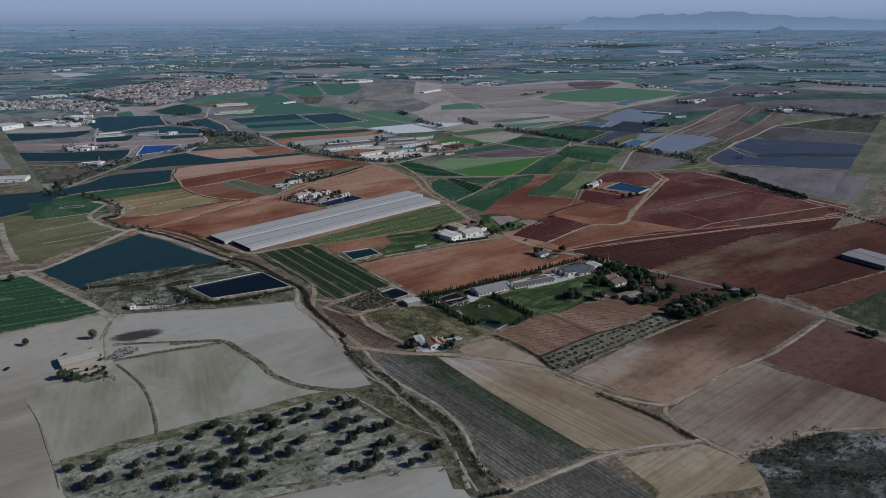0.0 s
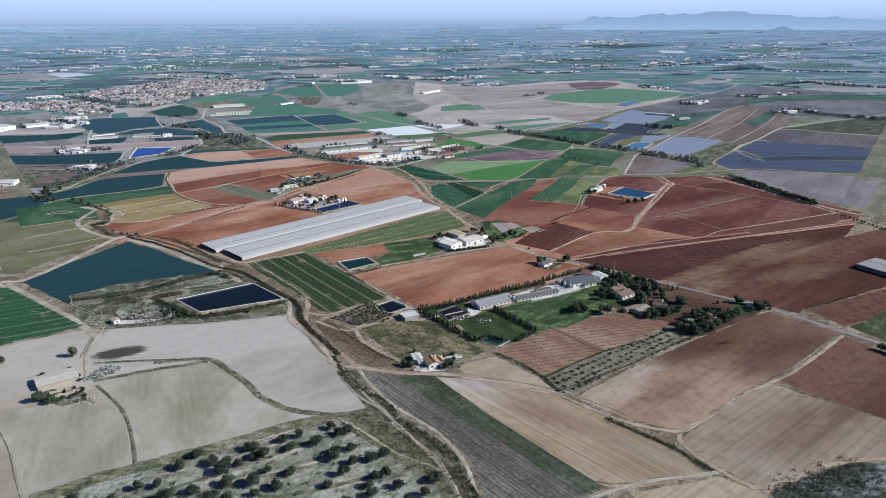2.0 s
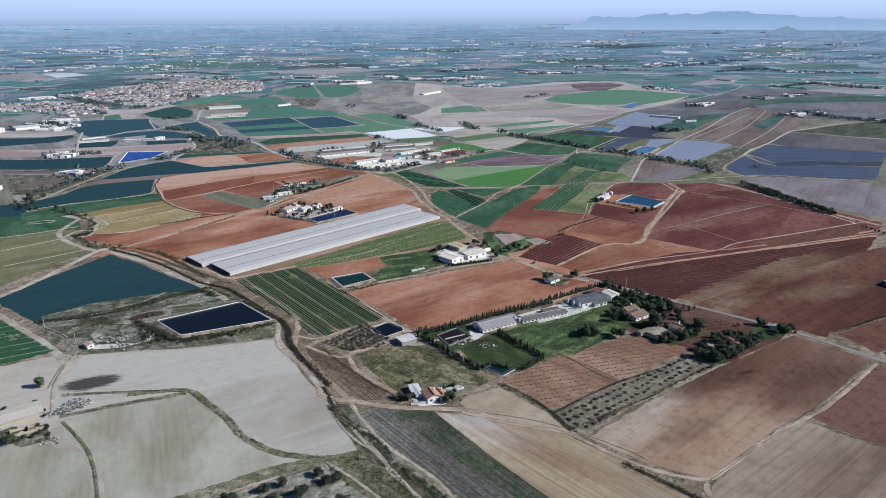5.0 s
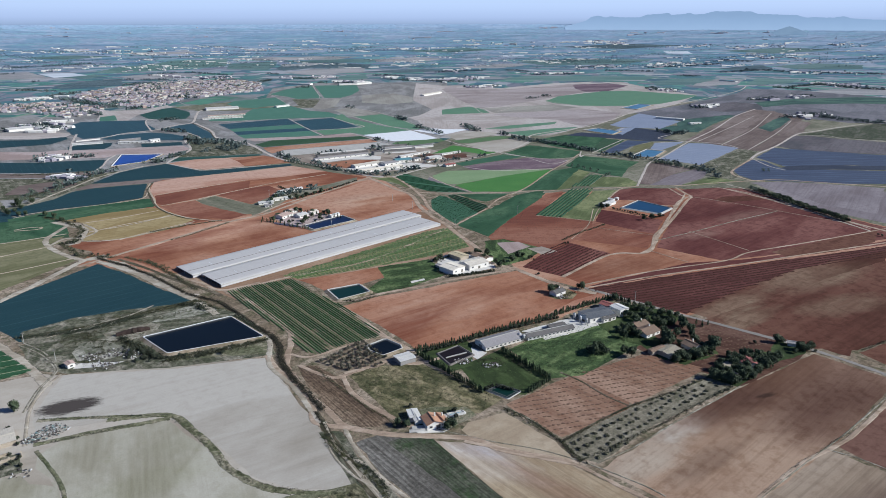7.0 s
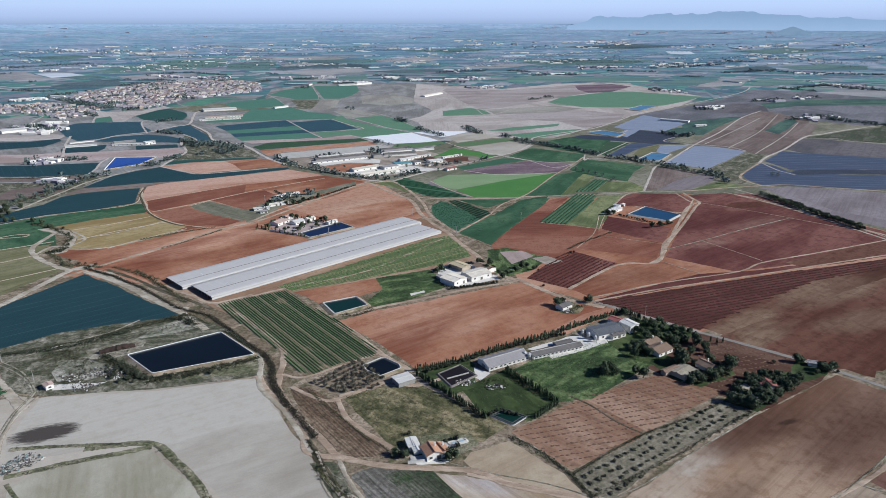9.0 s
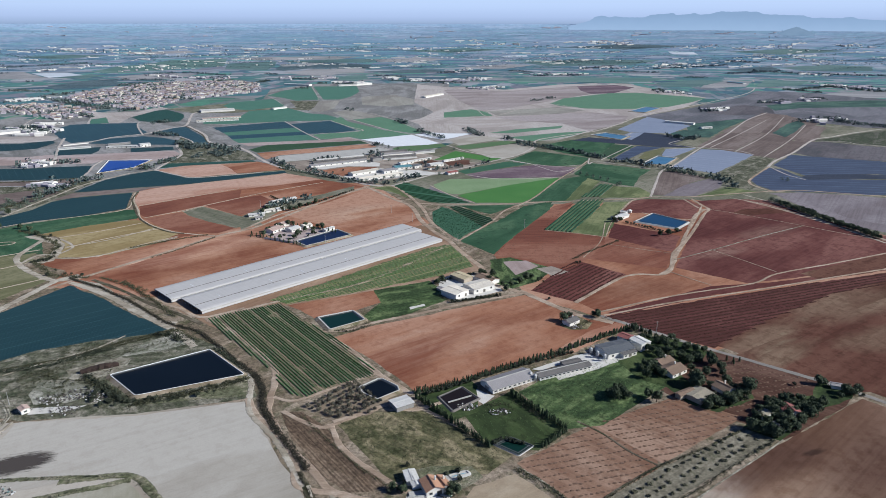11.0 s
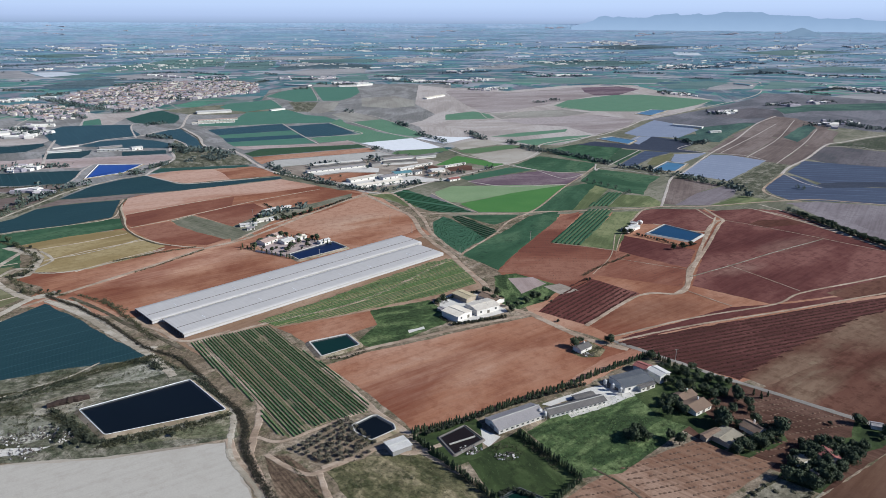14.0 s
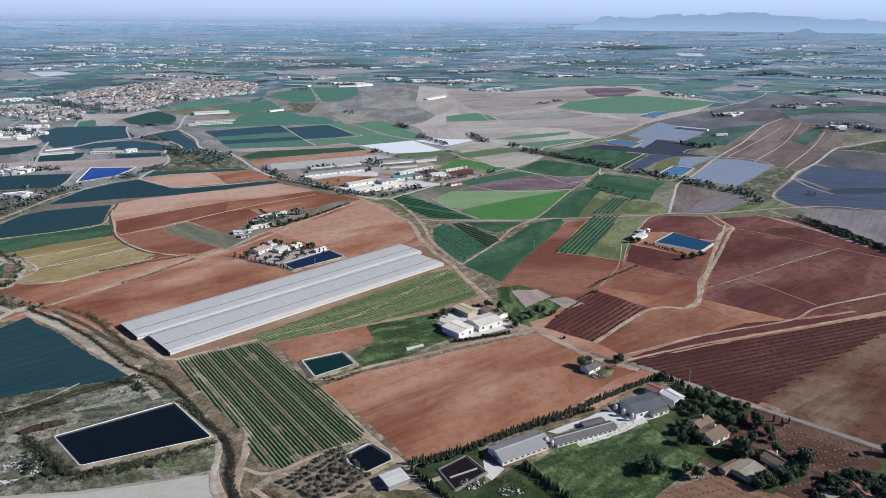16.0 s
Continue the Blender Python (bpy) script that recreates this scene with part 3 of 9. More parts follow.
glow = n.ramp(n.math("DIVIDE", sep.outputs["Z"], 500.0), [(0.36, (0.33, 0.43, 0.60)), (0.395, (0.40, 0.505, 0.70)), (0.46, (0.49, 0.605, 0.84)), (0.58, (0.57, 0.70, 0.94)), (0.72, (0.62, 0.76, 1.0))])
em = n.t.nodes.new("ShaderNodeEmission")
n.put(em.inputs["Color"], glow)
em.inputs["Strength"].default_value = 0.77
n.t.links.new(em.outputs[0], n.t.nodes["Material Output"].inputs["Surface"])
bm = bmesh.new()
low = [bm.verts.new((CENTRE.x + 4878 * math.cos(2 * math.pi * k / 120), CENTRE.y + 4878 * math.sin(2 * math.pi * k / 120), 120)) for k in range(120)]
top = [bm.verts.new((v.co.x, v.co.y, 380)) for v in low]
for k in range(120):
    bm.faces.new((low[k], top[k], top[k - 119], low[k - 119]))
tagged(mesh_ob("backdrop", bm, "low_sky"), "pale hazy blue sky low over the plain", "sky", kind="structure")

# ---- fields and tracks ----
LAYER = [0.02]
FIELDS = {}


def jag(points, step, amount, closed=True):
    """The outline with points every step metres, slightly uneven."""
    out = []
    n = len(points)
    for i in range(n if closed else n - 1):
        a, b = Vector(points[i]), Vector(points[(i + 1) % n])
        k = max(1, int((b - a).length / step))
        side = Vector((a.y - b.y, b.x - a.x)).normalized() if (b - a).length else Vector((0, 0))
        for j in range(k):
            p = a.lerp(b, j / k)
            out.append(p + side * amount * (2 * noise.noise(Vector((p.x * 0.11, p.y * 0.11, 3))) if j else 0))
    if not closed:
        out.append(Vector(points[-1]))
    return out


def field(mat, label, pts, turn=None):
    """A plot of land: a sheet with an uneven outline, its x axis along its longest side."""
    LAYER[0] += 0.0004
    edges = [(Vector(pts[i]) - Vector(pts[i - 1])) for i in range(len(pts))]
    e = max(edges, key=lambda q: q.length)
    a = math.atan2(e.y, e.x) if turn is None else radians(turn)
    mid = sum((Vector(p) for p in pts), Vector((0, 0))) / len(pts)
    m = pose(mid.x, mid.y, LAYER[0], 0, 0, math.degrees(a))
    inv = m.inverted()
    bm = bmesh.new()
    far = mid.length > 900
    bm.faces.new([bm.verts.new(inv @ Vector((p.x, p.y, LAYER[0]))) for p in jag(pts, 14 if far else 5, 1.2 if far else 0.7)])
    bmesh.ops.triangulate(bm, faces=bm.faces)
    bmesh.ops.recalc_face_normals(bm, faces=bm.faces)
    if sum(f.normal.z for f in bm.faces) < 0:
        bmesh.ops.reverse_faces(bm, faces=bm.faces)
    ob = mesh_ob("field", bm, mat)
    ob.matrix_world = m
    FIELDS[label] = (ob, pts, a)
    return tagged(ob, label, "field", kind="structure")


def rise(x, y):
    """Height of the far slope, raised to fit the camera's view, at a place of the plan."""
    r = math.hypot(x - CENTRE.x, y - CENTRE.y)
    if r <= FLAT:
        return 0.0
    s = (r - FLAT) / (RIM - FLAT)
    return 200 - r * 200 * ((1 - s) / FLAT + s / 60000.0)


def far_field(mat, label, pts):
    """A plot on the far slope, cut into strips so that it follows the ground."""
    LAYER[0] += 0.0004
    bm = bmesh.new()
    bm.faces.new([bm.verts.new((p.x, p.y, 0)) for p in jag(pts, 40, 5.0)])
    bmesh.ops.triangulate(bm, faces=bm.faces)
    y = 40.0 * math.ceil(min(p[1] for p in pts) / 40.0)
    while y < max(p[1] for p in pts):
        bmesh.ops.bisect_plane(bm, geom=bm.verts[:] + bm.edges[:] + bm.faces[:], plane_co=(0, y, 0), plane_no=(0, 1, 0))
        y += 40.0
    for v in bm.verts:
        v.co.z = rise(v.co.x, v.co.y) + 0.4 + LAYER[0]
    bm.normal_update()
    for f in bm.faces:
        if f.normal.z < 0:
            f.normal_flip()
    return tagged(mesh_ob("field", bm, mat), label, "field", kind="structure")


TRACK_LAYER = [0.19]


def smooth_line(pts, step):
    """A curve through the points, as a list of points step metres apart."""
    v = [Vector(p) for p in pts]
    v = [v[0] * 2 - v[1]] + v + [v[-1] * 2 - v[-2]]
    out = []
    for i in range(1, len(v) - 2):
        k = max(2, int((v[i + 1] - v[i]).length / step))
        for j in range(k):
            s = j / k
            out.append(0.5 * ((2 * v[i]) + (v[i + 1] - v[i - 1]) * s + (2 * v[i - 1] - 5 * v[i] + 4 * v[i + 1] - v[i + 2]) * s * s + (3 * v[i] - v[i - 1] - 3 * v[i + 1] + v[i + 2]) * s ** 3))
    out.append(v[-2])
    return out


def track(mat, width, pts):
    """A lane: a strip along the curve, of uneven width."""
    TRACK_LAYER[0] += 0.0005
    bm = bmesh.new()
    fade = bm.verts.layers.float.new("fade")
    line = smooth_line(pts, 2.5 if Vector(pts[0]).length < 900 else 6.0)
    last = None
    for i, p in enumerate(line):
        d = (line[min(i + 1, len(line) - 1)] - line[max(i - 1, 0)])
        if d.length < 1e-4:
            continue
        s = Vector((-d.y, d.x)).normalized()
        w = width * 0.4 * (1 + 0.3 * noise.noise(Vector((p.x * 0.08, p.y * 0.08, 1))) + 0.3 * noise.noise(Vector((p.x * 0.4, p.y * 0.4, 1))))
        w2 = width * 0.4 * (1 + 0.3 * noise.noise(Vector((p.x * 0.08, p.y * 0.08, 9))) + 0.3 * noise.noise(Vector((p.x * 0.4, p.y * 0.4, 9))))
        z = TRACK_LAYER[0]
        soft = 0.35 + 0.25 * width if mat in ("drygrass", "weeds", "gravel") else 0.35 + 0.06 * width
        pair = []
        for off, dz, k in ((w + soft * 0.7, -0.2, 1.0), (max(0.08, w - soft * 0.6), 0.0, 0.0), (-max(0.08, w2 - soft * 0.6), 0.0, 0.0), (-w2 - soft * 0.7, -0.2, 1.0)):
            q = bm.verts.new((*(p + s * off), z + dz))
            q[fade] = k
            pair.append(q)
        if last:
            for j in range(3):
                bm.faces.new((last[j], last[j + 1], pair[j + 1], pair[j]))
        last = pair
    bmesh.ops.recalc_face_normals(bm, faces=bm.faces)
    name, label, cat = {"dirt": ("track", "pale unpaved farm track", "track"), "road": ("road", "narrow worn grey country road", "road"), "drygrass": ("grass_bank", "low bank of dry grass between fields", "bank"), "ditch": ("ditch", "dark overgrown drainage ditch", "ditch"), "rut": ("wheel_track", "worn wheel track with weeds", "track"), "gravel": ("gravel_bank", "pale gravelly creek bank", "bank"), "lane": ("lane", "pale beaten farm lane", "lane"), "path": ("path", "pale beaten path between beds", "path"), "weeds": ("weedy_strip", "strip of green and yellow weeds", "grass")}[mat]
    return tagged(mesh_ob(name, bm, mat), label, cat, kind="structure")


spot("redsoil", 127, 576, 40, 16, 30, (0.20,0.07,0.04), 0.7)
spot("redsoil", 172, 645, 75, 30, 20, (0.19,0.085,0.052), 0.75)
spot("redtan", 195, 426, 9, 3, 20, (0.09,0.06,0.045), 0.8)
spot("redtan", 134, 398, 32, 16, 30, (0.36,0.295,0.24), 0.7)
spot("redtan", 171, 417, 50, 18, 30, (0.18,0.11,0.08), 0.7)
spot("redtan", 226, 441, 115, 66, 30, (0.145,0.083,0.058), 1.0)
spot("pale3", -192, 348, 25, 16, 30, (0.30,0.285,0.215), 0.7)
spot("pale3", -125, 358, 40, 16, 30, (0.29,0.28,0.21), 0.7)
spot("pale", -103, 442, 40, 25, 30, (0.42,0.405,0.375), 0.6)
spot("pale", -165, 427, 50, 14, 30, (0.30,0.28,0.235), 0.6)
spot("redsoil", 137, 837, 50, 14, 36, (0.25,0.10,0.06), 0.6)
spot("redsoil", -215, 752, 95, 46, 48, (0.47, 0.275, 0.185), 0.95)
spot("redsoil", -255, 682, 40, 26, 30, (0.22, 0.085, 0.05), 0.6)
spot("redsoil", -150, 785, 40, 25, 40, (0.36, 0.20, 0.13), 0.6)
spot("redsoil", -70, 880, 60, 35, 40, (0.35, 0.19, 0.12), 0.6)
spot("redsoil", 10, 555, 75, 34, 30, (0.37, 0.205, 0.135), 0.75)
spot("redsoil", 78, 594, 38, 14, 30, (0.20, 0.075, 0.042), 0.7)

spot("redbrown", 316, 554, 60, 22, 20, (0.165,0.105,0.072), 0.55)
spot("redbrown", 278, 413, 60, 35, 36, (0.165,0.105,0.072), 0.55)
spot("redbrown", 300, 673, 50, 20, 30, (0.165,0.105,0.072), 0.55)
spot("redbrown", 325, 613, 80, 32, 30, (0.165,0.105,0.072), 0.55)
spot("tan", 109, 309, 30, 10, -40, (0.37,0.315,0.26), 0.5)
spot("tan", 16, 387, 40, 12, -35, (0.38,0.32,0.265), 0.7)
spot("tan", 45, 396, 35, 25, 0, (0.40,0.345,0.28), 0.85)
spot("redtan", 107, 369, 50, 18, 36, (0.32,0.255,0.20), 0.7)
spot("redtan", 136, 365, 40, 10, 36, (0.15,0.095,0.068), 0.6)
spot("redtan", 166, 423, 70, 24, 36, (0.185,0.11,0.075), 0.75)
spot("redtan", 234, 407, 75, 45, 36, (0.15,0.085,0.059), 0.9)
spot("redsoil", -91, 893, 60, 20, 30, (0.27,0.13,0.08), 0.5)
spot("redsoil", -215, 985, 60, 14, 30, (0.26,0.10,0.055), 0.6)
spot("pale3", -119, 389, 30, 14, 30, (0.30,0.29,0.225), 0.6)
spot("pale", -129, 461, 40, 20, 30, (0.30,0.275,0.235), 0.6)
spot("reddark", 273, 731, 40, 14, 30, (0.20,0.11,0.09), 0.4)
spot("reddark", 354, 803, 60, 20, 30, (0.22,0.13,0.105), 0.4)
spot("redbrown", 231, 530, 50, 14, 36, (0.165,0.105,0.072), 0.55)
spot("redbrown", 232, 556, 60, 18, 36, (0.165,0.105,0.072), 0.55)

spot("tan", 28, 368, 40, 16, -25, (0.45, 0.385, 0.315), 0.8)
spot("tan", 33, 379, 22, 8, -30, (0.33,0.28,0.23), 0.5)
spot("tan", 65, 344, 48, 11, -40, (0.23,0.145,0.098), 0.7)
spot("palered", 164, 293, 30, 10, -40, (0.27,0.235,0.20), 0.6)
spot("palered", 234, 346, 30, 14, 36, (0.15,0.085,0.066), 0.6)
spot("palered", 198, 326, 45, 18, 36, (0.15,0.10,0.08), 0.6)
field("verge", "dry weedy verges between the fields", [(-357, 254), (-702, 664), (-615, 990), (-43, 968), (588, 837), (740, 614), (374, 233)], 36)
field("fallow", "dull fallow ground between far plots", [(-108, 1027), (95, 1427), (459, 1834), (943, 1988), (1014, 1709), (1212, 1592), (637, 898), (515, 930), (213, 912), (28, 905)])
field("fallow", "dull fallow ground between the netted plots", [(-465, 801), (-968, 1515), (-815, 1640), (-582, 1878), (-196, 2244), (-57, 1423), (-80, 1028), (-364, 994), (-359, 843)])
field("fallow", "dull verge along the hedge", [(408, 986), (525, 947), (640, 902), (493, 724), (428, 795), (396, 907)])
field("redtan", "bare reddish ground round the greenhouses", [(-163, 593), (-213, 634), (-112, 754), (-10, 840), (24, 778), (53, 694), (-57, 625), (-108, 615), (-143, 575)])
field("redsoil", "red soil margins between the fields", [(62, 744), (151, 912), (325, 931), (444, 820), (485, 744), (377, 607), (191, 537), (127, 591), (79, 634)], 36)
field("redsoil", "red soil margins between the fields", [(-304, 658), (-320, 872), (-362, 997), (-80, 1028), (7, 836), (-100, 754), (-210, 633)], 36)
field("pale", "broad pale bare stubble field beside the track", [(-359, 392), (-290, 429), (-261, 446), (-232, 462), (-217, 460), (-99, 480), (-31, 352), (-50, 342), (-131, 300), (-177, 278), (-155, 250), (-260, 253)], 30)
field("pale2", "pale grey harrowed field", [(-217, 460), (-156, 466), (-99, 480), (-86, 452), (-63, 415), (-51, 393), (-40, 368), (-32, 354), (-38, 350), (-51, 350), (-65, 353), (-81, 361), (-96, 378), (-109, 390), (-123, 402), (-135, 414), (-169, 409), (-185, 404), (-197, 394), (-210, 413), (-214, 433)], 30)
field("pale3", "pale fallow field edged by a grass bank", [(-189, 379), (-182, 395), (-166, 401), (-138, 411), (-126, 399), (-108, 383), (-95, 369), (-85, 357), (-69, 348), (-52, 344), (-63, 341), (-85, 324), (-106, 315), (-124, 307), (-132, 305), (-142, 321), (-153, 339), (-162, 351), (-173, 361), (-185, 369)], -68)
field("pale3", "pale fallow field below the ruined farm", [(-226, 344), (-228, 355), (-209, 363), (-192, 362), (-182, 366), (-169, 357), (-158, 341), (-149, 324), (-138, 306), (-157, 295), (-180, 285), (-200, 312)], -68)
field("grove", "dry grassy ground of an old tree grove", [(-180, 282), (-132, 303), (-84, 323), (-47, 342), (-35, 334), (-17, 312), (1, 299), (12, 291), (10, 272), (-15, 269), (-28, 265), (-66, 257), (-93, 248), (-154, 248)], 35)
field("pale2", "pale field corner beyond the grove", [(-88, 246), (-65, 256), (-31, 266), (-16, 271), (6, 275), (12, 270), (27, 243)], 30)
field("scrubland", "weedy creek bank with rough grass", [(-54, 396), (-42, 396), (-33, 376), (-19, 349), (-5, 337), (2, 327), (12, 306), (18, 286), (26, 264), (33, 243), (22, 243), (11, 270), (11, 291), (-4, 304), (-20, 320), (-37, 338), (-32, 351), (-41, 371)])
field("plow", "dark ploughed field with fine furrows", [(-34, 386), (-20, 395), (-0, 395), (33, 345), (57, 312), (80, 282), (74, 278), (38, 263), (30, 266), (25, 283), (22, 303), (14, 319), (1, 336), (-17, 357)], -53)
field("plowgreen", "strip of young green crop", [(-18, 386), (1, 394), (33, 346), (80, 283), (69, 278), (43, 313), (14, 347)], -53)
field("tan", "tan harrowed field with reddish middle", [(6, 387), (20, 384.5), (45, 375), (70, 365.5), (91, 346), (106, 333), (123, 307), (133, 289), (90, 281), (81, 284), (58, 313), (33, 346)], -50)
field("wheat", "tan turning plot beside the house", [(20, 396), (24, 403), (44, 412), (67, 385), (76, 364), (55, 374), (30, 384)], 36)
field("redtan", "wide tan and red bare field", [(84, 361), (139, 405), (174, 428), (250, 476), (280, 440), (211, 381), (169, 348), (135, 327), (129, 328), (107, 339)])
field("palered", "pale rose bare field", [(131, 320), (144, 332), (201, 374), (217, 358), (278, 302), (275, 298), (209, 301), (182, 290), (157, 279), (150, 282), (139, 296), (129, 310)], 37)
field("umber", "dark red-brown bare field", [(208, 376), (280, 432), (301, 398), (331, 349), (286, 293), (218, 359)], 36)
field("tan", "tan field between two drains", [(91, 278), (136, 289), (150, 277), (156, 268), (156, 257), (124, 251), (88, 241), (104, 253), (101, 259)], 36)
field("scrubdark", "dark scrub with eroded pale gullies", [(154, 277), (182, 289), (207, 298), (242, 293), (278, 283), (241, 237), (149, 239), (154, 260)])
field("plow", "dark ploughed field", [(37, 253), (80, 277), (95, 257), (104, 241), (39, 243)], -53)
field("orchbrown", "red-brown ground between the cottages", [(129, 500), (160, 520), (185, 537), (200, 527), (236, 497), (252, 484), (236, 468), (184, 436), (172, 452), (143, 480)], -42)
field("orchred", "red orchard soil with faint tree rows", [(46, 420), (90, 453), (116, 423), (112, 413), (71, 388)], -42)
field("orchred", "red orchard soil beside the meadow", [(91, 453), (143, 480), (174, 459), (117, 418)], -42)
field("orchbrown", "red garden soil round the cottages", [(145, 481), (199, 526), (236, 495), (203, 478), (178, 458)], -42)
field("orchgrey", "grey green orchard strip", [(70, 384), (114, 415), (173, 450), (184, 438), (119, 396), (85, 366), (76, 371)], 35)
field("drygrass", "rough meadow of dry yellow grass", [(-48, 459), (-32, 465), (-3, 471), (45, 427), (31, 412), (6, 414), (-14, 406)])
field("strips", "brown strip with long furrows", [(-78, 468), (-66, 468), (-51, 453), (-40, 437), (-17, 405), (-22, 400), (-33, 400), (-43, 408), (-56, 426), (-68, 444)], -54)
field("orchdark", "ground of a small fruit plantation", [(-68, 472), (-39, 503), (-20, 478), (-28, 465), (-48, 459)])
field("lawn", "mown green grass plot", [(22, 464), (45, 483), (53, 490), (75, 449), (58, 430), (34, 435)])
field("lawn2", "overgrown green meadow", [(55, 487), (94, 520), (133, 528), (155, 501), (96, 452), (75, 448)])
field("redsoil", "wide red-brown bare field with pale streaks", [(-61, 561), (-34, 580), (1, 596), (31, 612), (79, 634), (107, 600), (146, 577), (100, 537), (62, 520), (16, 496), (-3, 487), (-16, 506), (-32, 528)], 36)
field("cropgap", "soil between green vegetable rows", [(-156, 593), (-145, 602), (-109, 621), (-89, 593), (-71, 573), (-58, 558), (-29, 514), (-30, 506), (-52, 496), (-66, 482), (-75, 486), (-87, 501), (-90, 512), (-120, 546)], -54)
field("cropgreen", "young green vegetables in beds", [(-119, 627), (-77, 667), (-35, 712), (4, 752), (24, 762), (38, 724), (43, 700), (4, 673), (-59, 639), (-103, 619)], 38)
field("redsoil", "small red-brown plot", [(-103, 616), (-39, 646), (-33, 621), (-54, 604), (-78, 591), (-91, 607)], 36)
field("lawn2", "patch of green grass", [(-40, 646), (4, 666), (13, 648), (17, 625), (-10, 600), (-34, 585), (-46, 593), (-33, 621)])
field("redsoil", "red soil field beside the long greenhouses", [(-277, 684), (-193, 802), (-177, 807), (-111, 756), (-115, 746), (-218, 646), (-224, 642)], 36)
field("redsoil", "red soil strip along the farm track", [(-334, 715), (-301, 730), (-244, 786), (-211, 792), (-237, 743), (-285, 684), (-297, 689)], 36)
field("straw", "straw yellow field divided in beds", [(-382, 801), (-311, 853), (-287, 835), (-250, 802), (-253, 771), (-301, 730), (-333, 730), (-337, 764), (-364, 793)], 41)
field("darkcrop", "dark green crop along the road", [(35, 770), (114, 903), (154, 930), (113, 819), (62, 738)], 54)
field("rust_soil", "red soil with dark weed streaks", [(63, 736), (149, 903), (177, 925), (111, 809), (179, 787), (146, 731), (123, 692), (94, 706)], 36)
field("reddark", "fenced red plot", [(178, 772), (200, 832), (256, 786), (231, 737)], 40)
field("rust_soil", "red soil with weeds", [(135, 724), (180, 785), (230, 734), (210, 692), (176, 706)], 36)
field("reddark", "dark red orchard soil with rows", [(85, 643), (134, 717), (171, 678), (116, 619)], 47)
field("redsoil", "pale red bare field", [(117, 619), (170, 673), (210, 677), (232, 652), (130, 600)], 36)
field("reddark", "wide dark red bare field", [(219, 694), (282, 820), (338, 913), (382, 927), (443, 819), (483, 741), (464, 718), (356, 682), (289, 662), (265, 656)], 40)
field("reddark", "red strip between two tracks", [(134, 598), (232, 650), (286, 658), (353, 677), (460, 712), (450, 700), (347, 669), (226, 631), (142, 595)], 36)
field("orchdark2", "dark red vineyard soil in rows", [(128, 591), (221, 624), (308, 652), (446, 694), (420, 662), (323, 631), (251, 584), (191, 540), (148, 577)], 19)
field("redbrown", "brown red bare field", [(193, 544), (250, 586), (320, 632), (434, 681), (271, 472), (239, 500)], 36)
field("redbrown", "dark red bare field", [(280, 477), (386, 528), (521, 587), (474, 528), (290, 449)], 36)
field("greenfallow", "weedy green fallow", [(293, 448), (361, 490), (485, 541), (348, 370), (310, 412)])
field("nets", "teal shade netting over a large field", [(-328, 553), (-313, 600), (-287, 661), (-247, 632), (-214, 603), (-177, 577), (-213, 536), (-248, 508), (-269, 506)], 38)
field("scrubland", "waste ground with scrub and rubble", [(-266, 501), (-247, 505), (-213, 534), (-176, 572), (-155, 563), (-107, 514), (-95, 484), (-156, 468), (-217, 462), (-239, 467)])
field("darkgreen2", "dark green crop in straight rows", [(-410, 463), (-350, 532), (-333, 542), (-238, 466), (-262, 448), (-291, 431), (-359, 392)], 26)
field("straw2", "olive green beds with pale paths", [(-432, 674), (-356, 706), (-310, 674), (-344, 572), (-361, 577), (-400, 627)], 42)
field("straw2", "olive green beds with pale paths", [(-533, 698), (-492, 777), (-385, 756), (-349, 724), (-356, 706), (-434, 678), (-463, 620)], 42)
field("nets", "teal shade netting", [(-629, 837), (-524, 833), (-480, 846), (-427, 796), (-463, 728), (-518, 677)], 38)
field("darkgreen", "dark green beds", [(-449, 734), (-429, 793), (-374, 781), (-350, 740), (-405, 733)])
field("purple", "violet grey stubble field", [(434, 951), (513, 928), (606, 898), (496, 758), (447, 824), (437, 872)])
track("gravel", 2.6, [(-43, 404), (-34, 382), (-19, 357), (-6, 342), (5, 330), (13, 316), (19, 300), (22, 284), (26, 272), (31, 262), (39, 257), (58, 267), (81, 279), (104, 287), (137, 292)])
track("dirt", 5, [(-100, 483), (-91, 466), (-78, 447), (-63, 425), (-57, 405), (-41, 400), (-18, 393), (-2, 391), (25, 388), (40, 378), (75, 366)])
track("dirt", 3, [(21, 386), (46, 376), (70, 368), (92, 347), (108, 334), (129, 326), (144, 334), (182, 363), (221, 386), (281, 435)])
track("dirt", 3, [(130, 323), (128, 315), (134, 300), (149, 281), (166, 285), (195, 297), (238, 301), (296, 305)])
track("dirt", 4, [(-140, 582), (-154, 590), (-150, 595), (-114, 623), (-46, 668), (22, 760)])
track("dirt", 5, [(-157, 594), (-131, 570), (-114, 549), (-101, 532), (-91, 516), (-88, 499), (-87, 485), (-84, 467), (-74, 447), (-67, 435), (-54, 419), (-44, 404), (-38, 399)])
track("dirt", 3, [(-85, 484), (-72, 480), (-52, 494), (-31, 509), (-25, 507), (-12, 490)])
track("dirt", 5, [(-62, 558), (-46, 539), (-28, 511), (-6, 485)])
track("dirt", 4, [(-69, 570), (-50, 573), (-34, 585), (1, 602), (31, 618), (78, 638)])
track("dirt", 6, [(76, 643), (89, 625), (110, 598), (135, 581)])
track("road", 4.4, [(128, 594), (144, 579), (167, 558), (179, 546), (191, 536), (210, 520), (234, 499), (246, 488), (258, 475), (271, 459), (287, 437), (309, 410), (333, 374)])


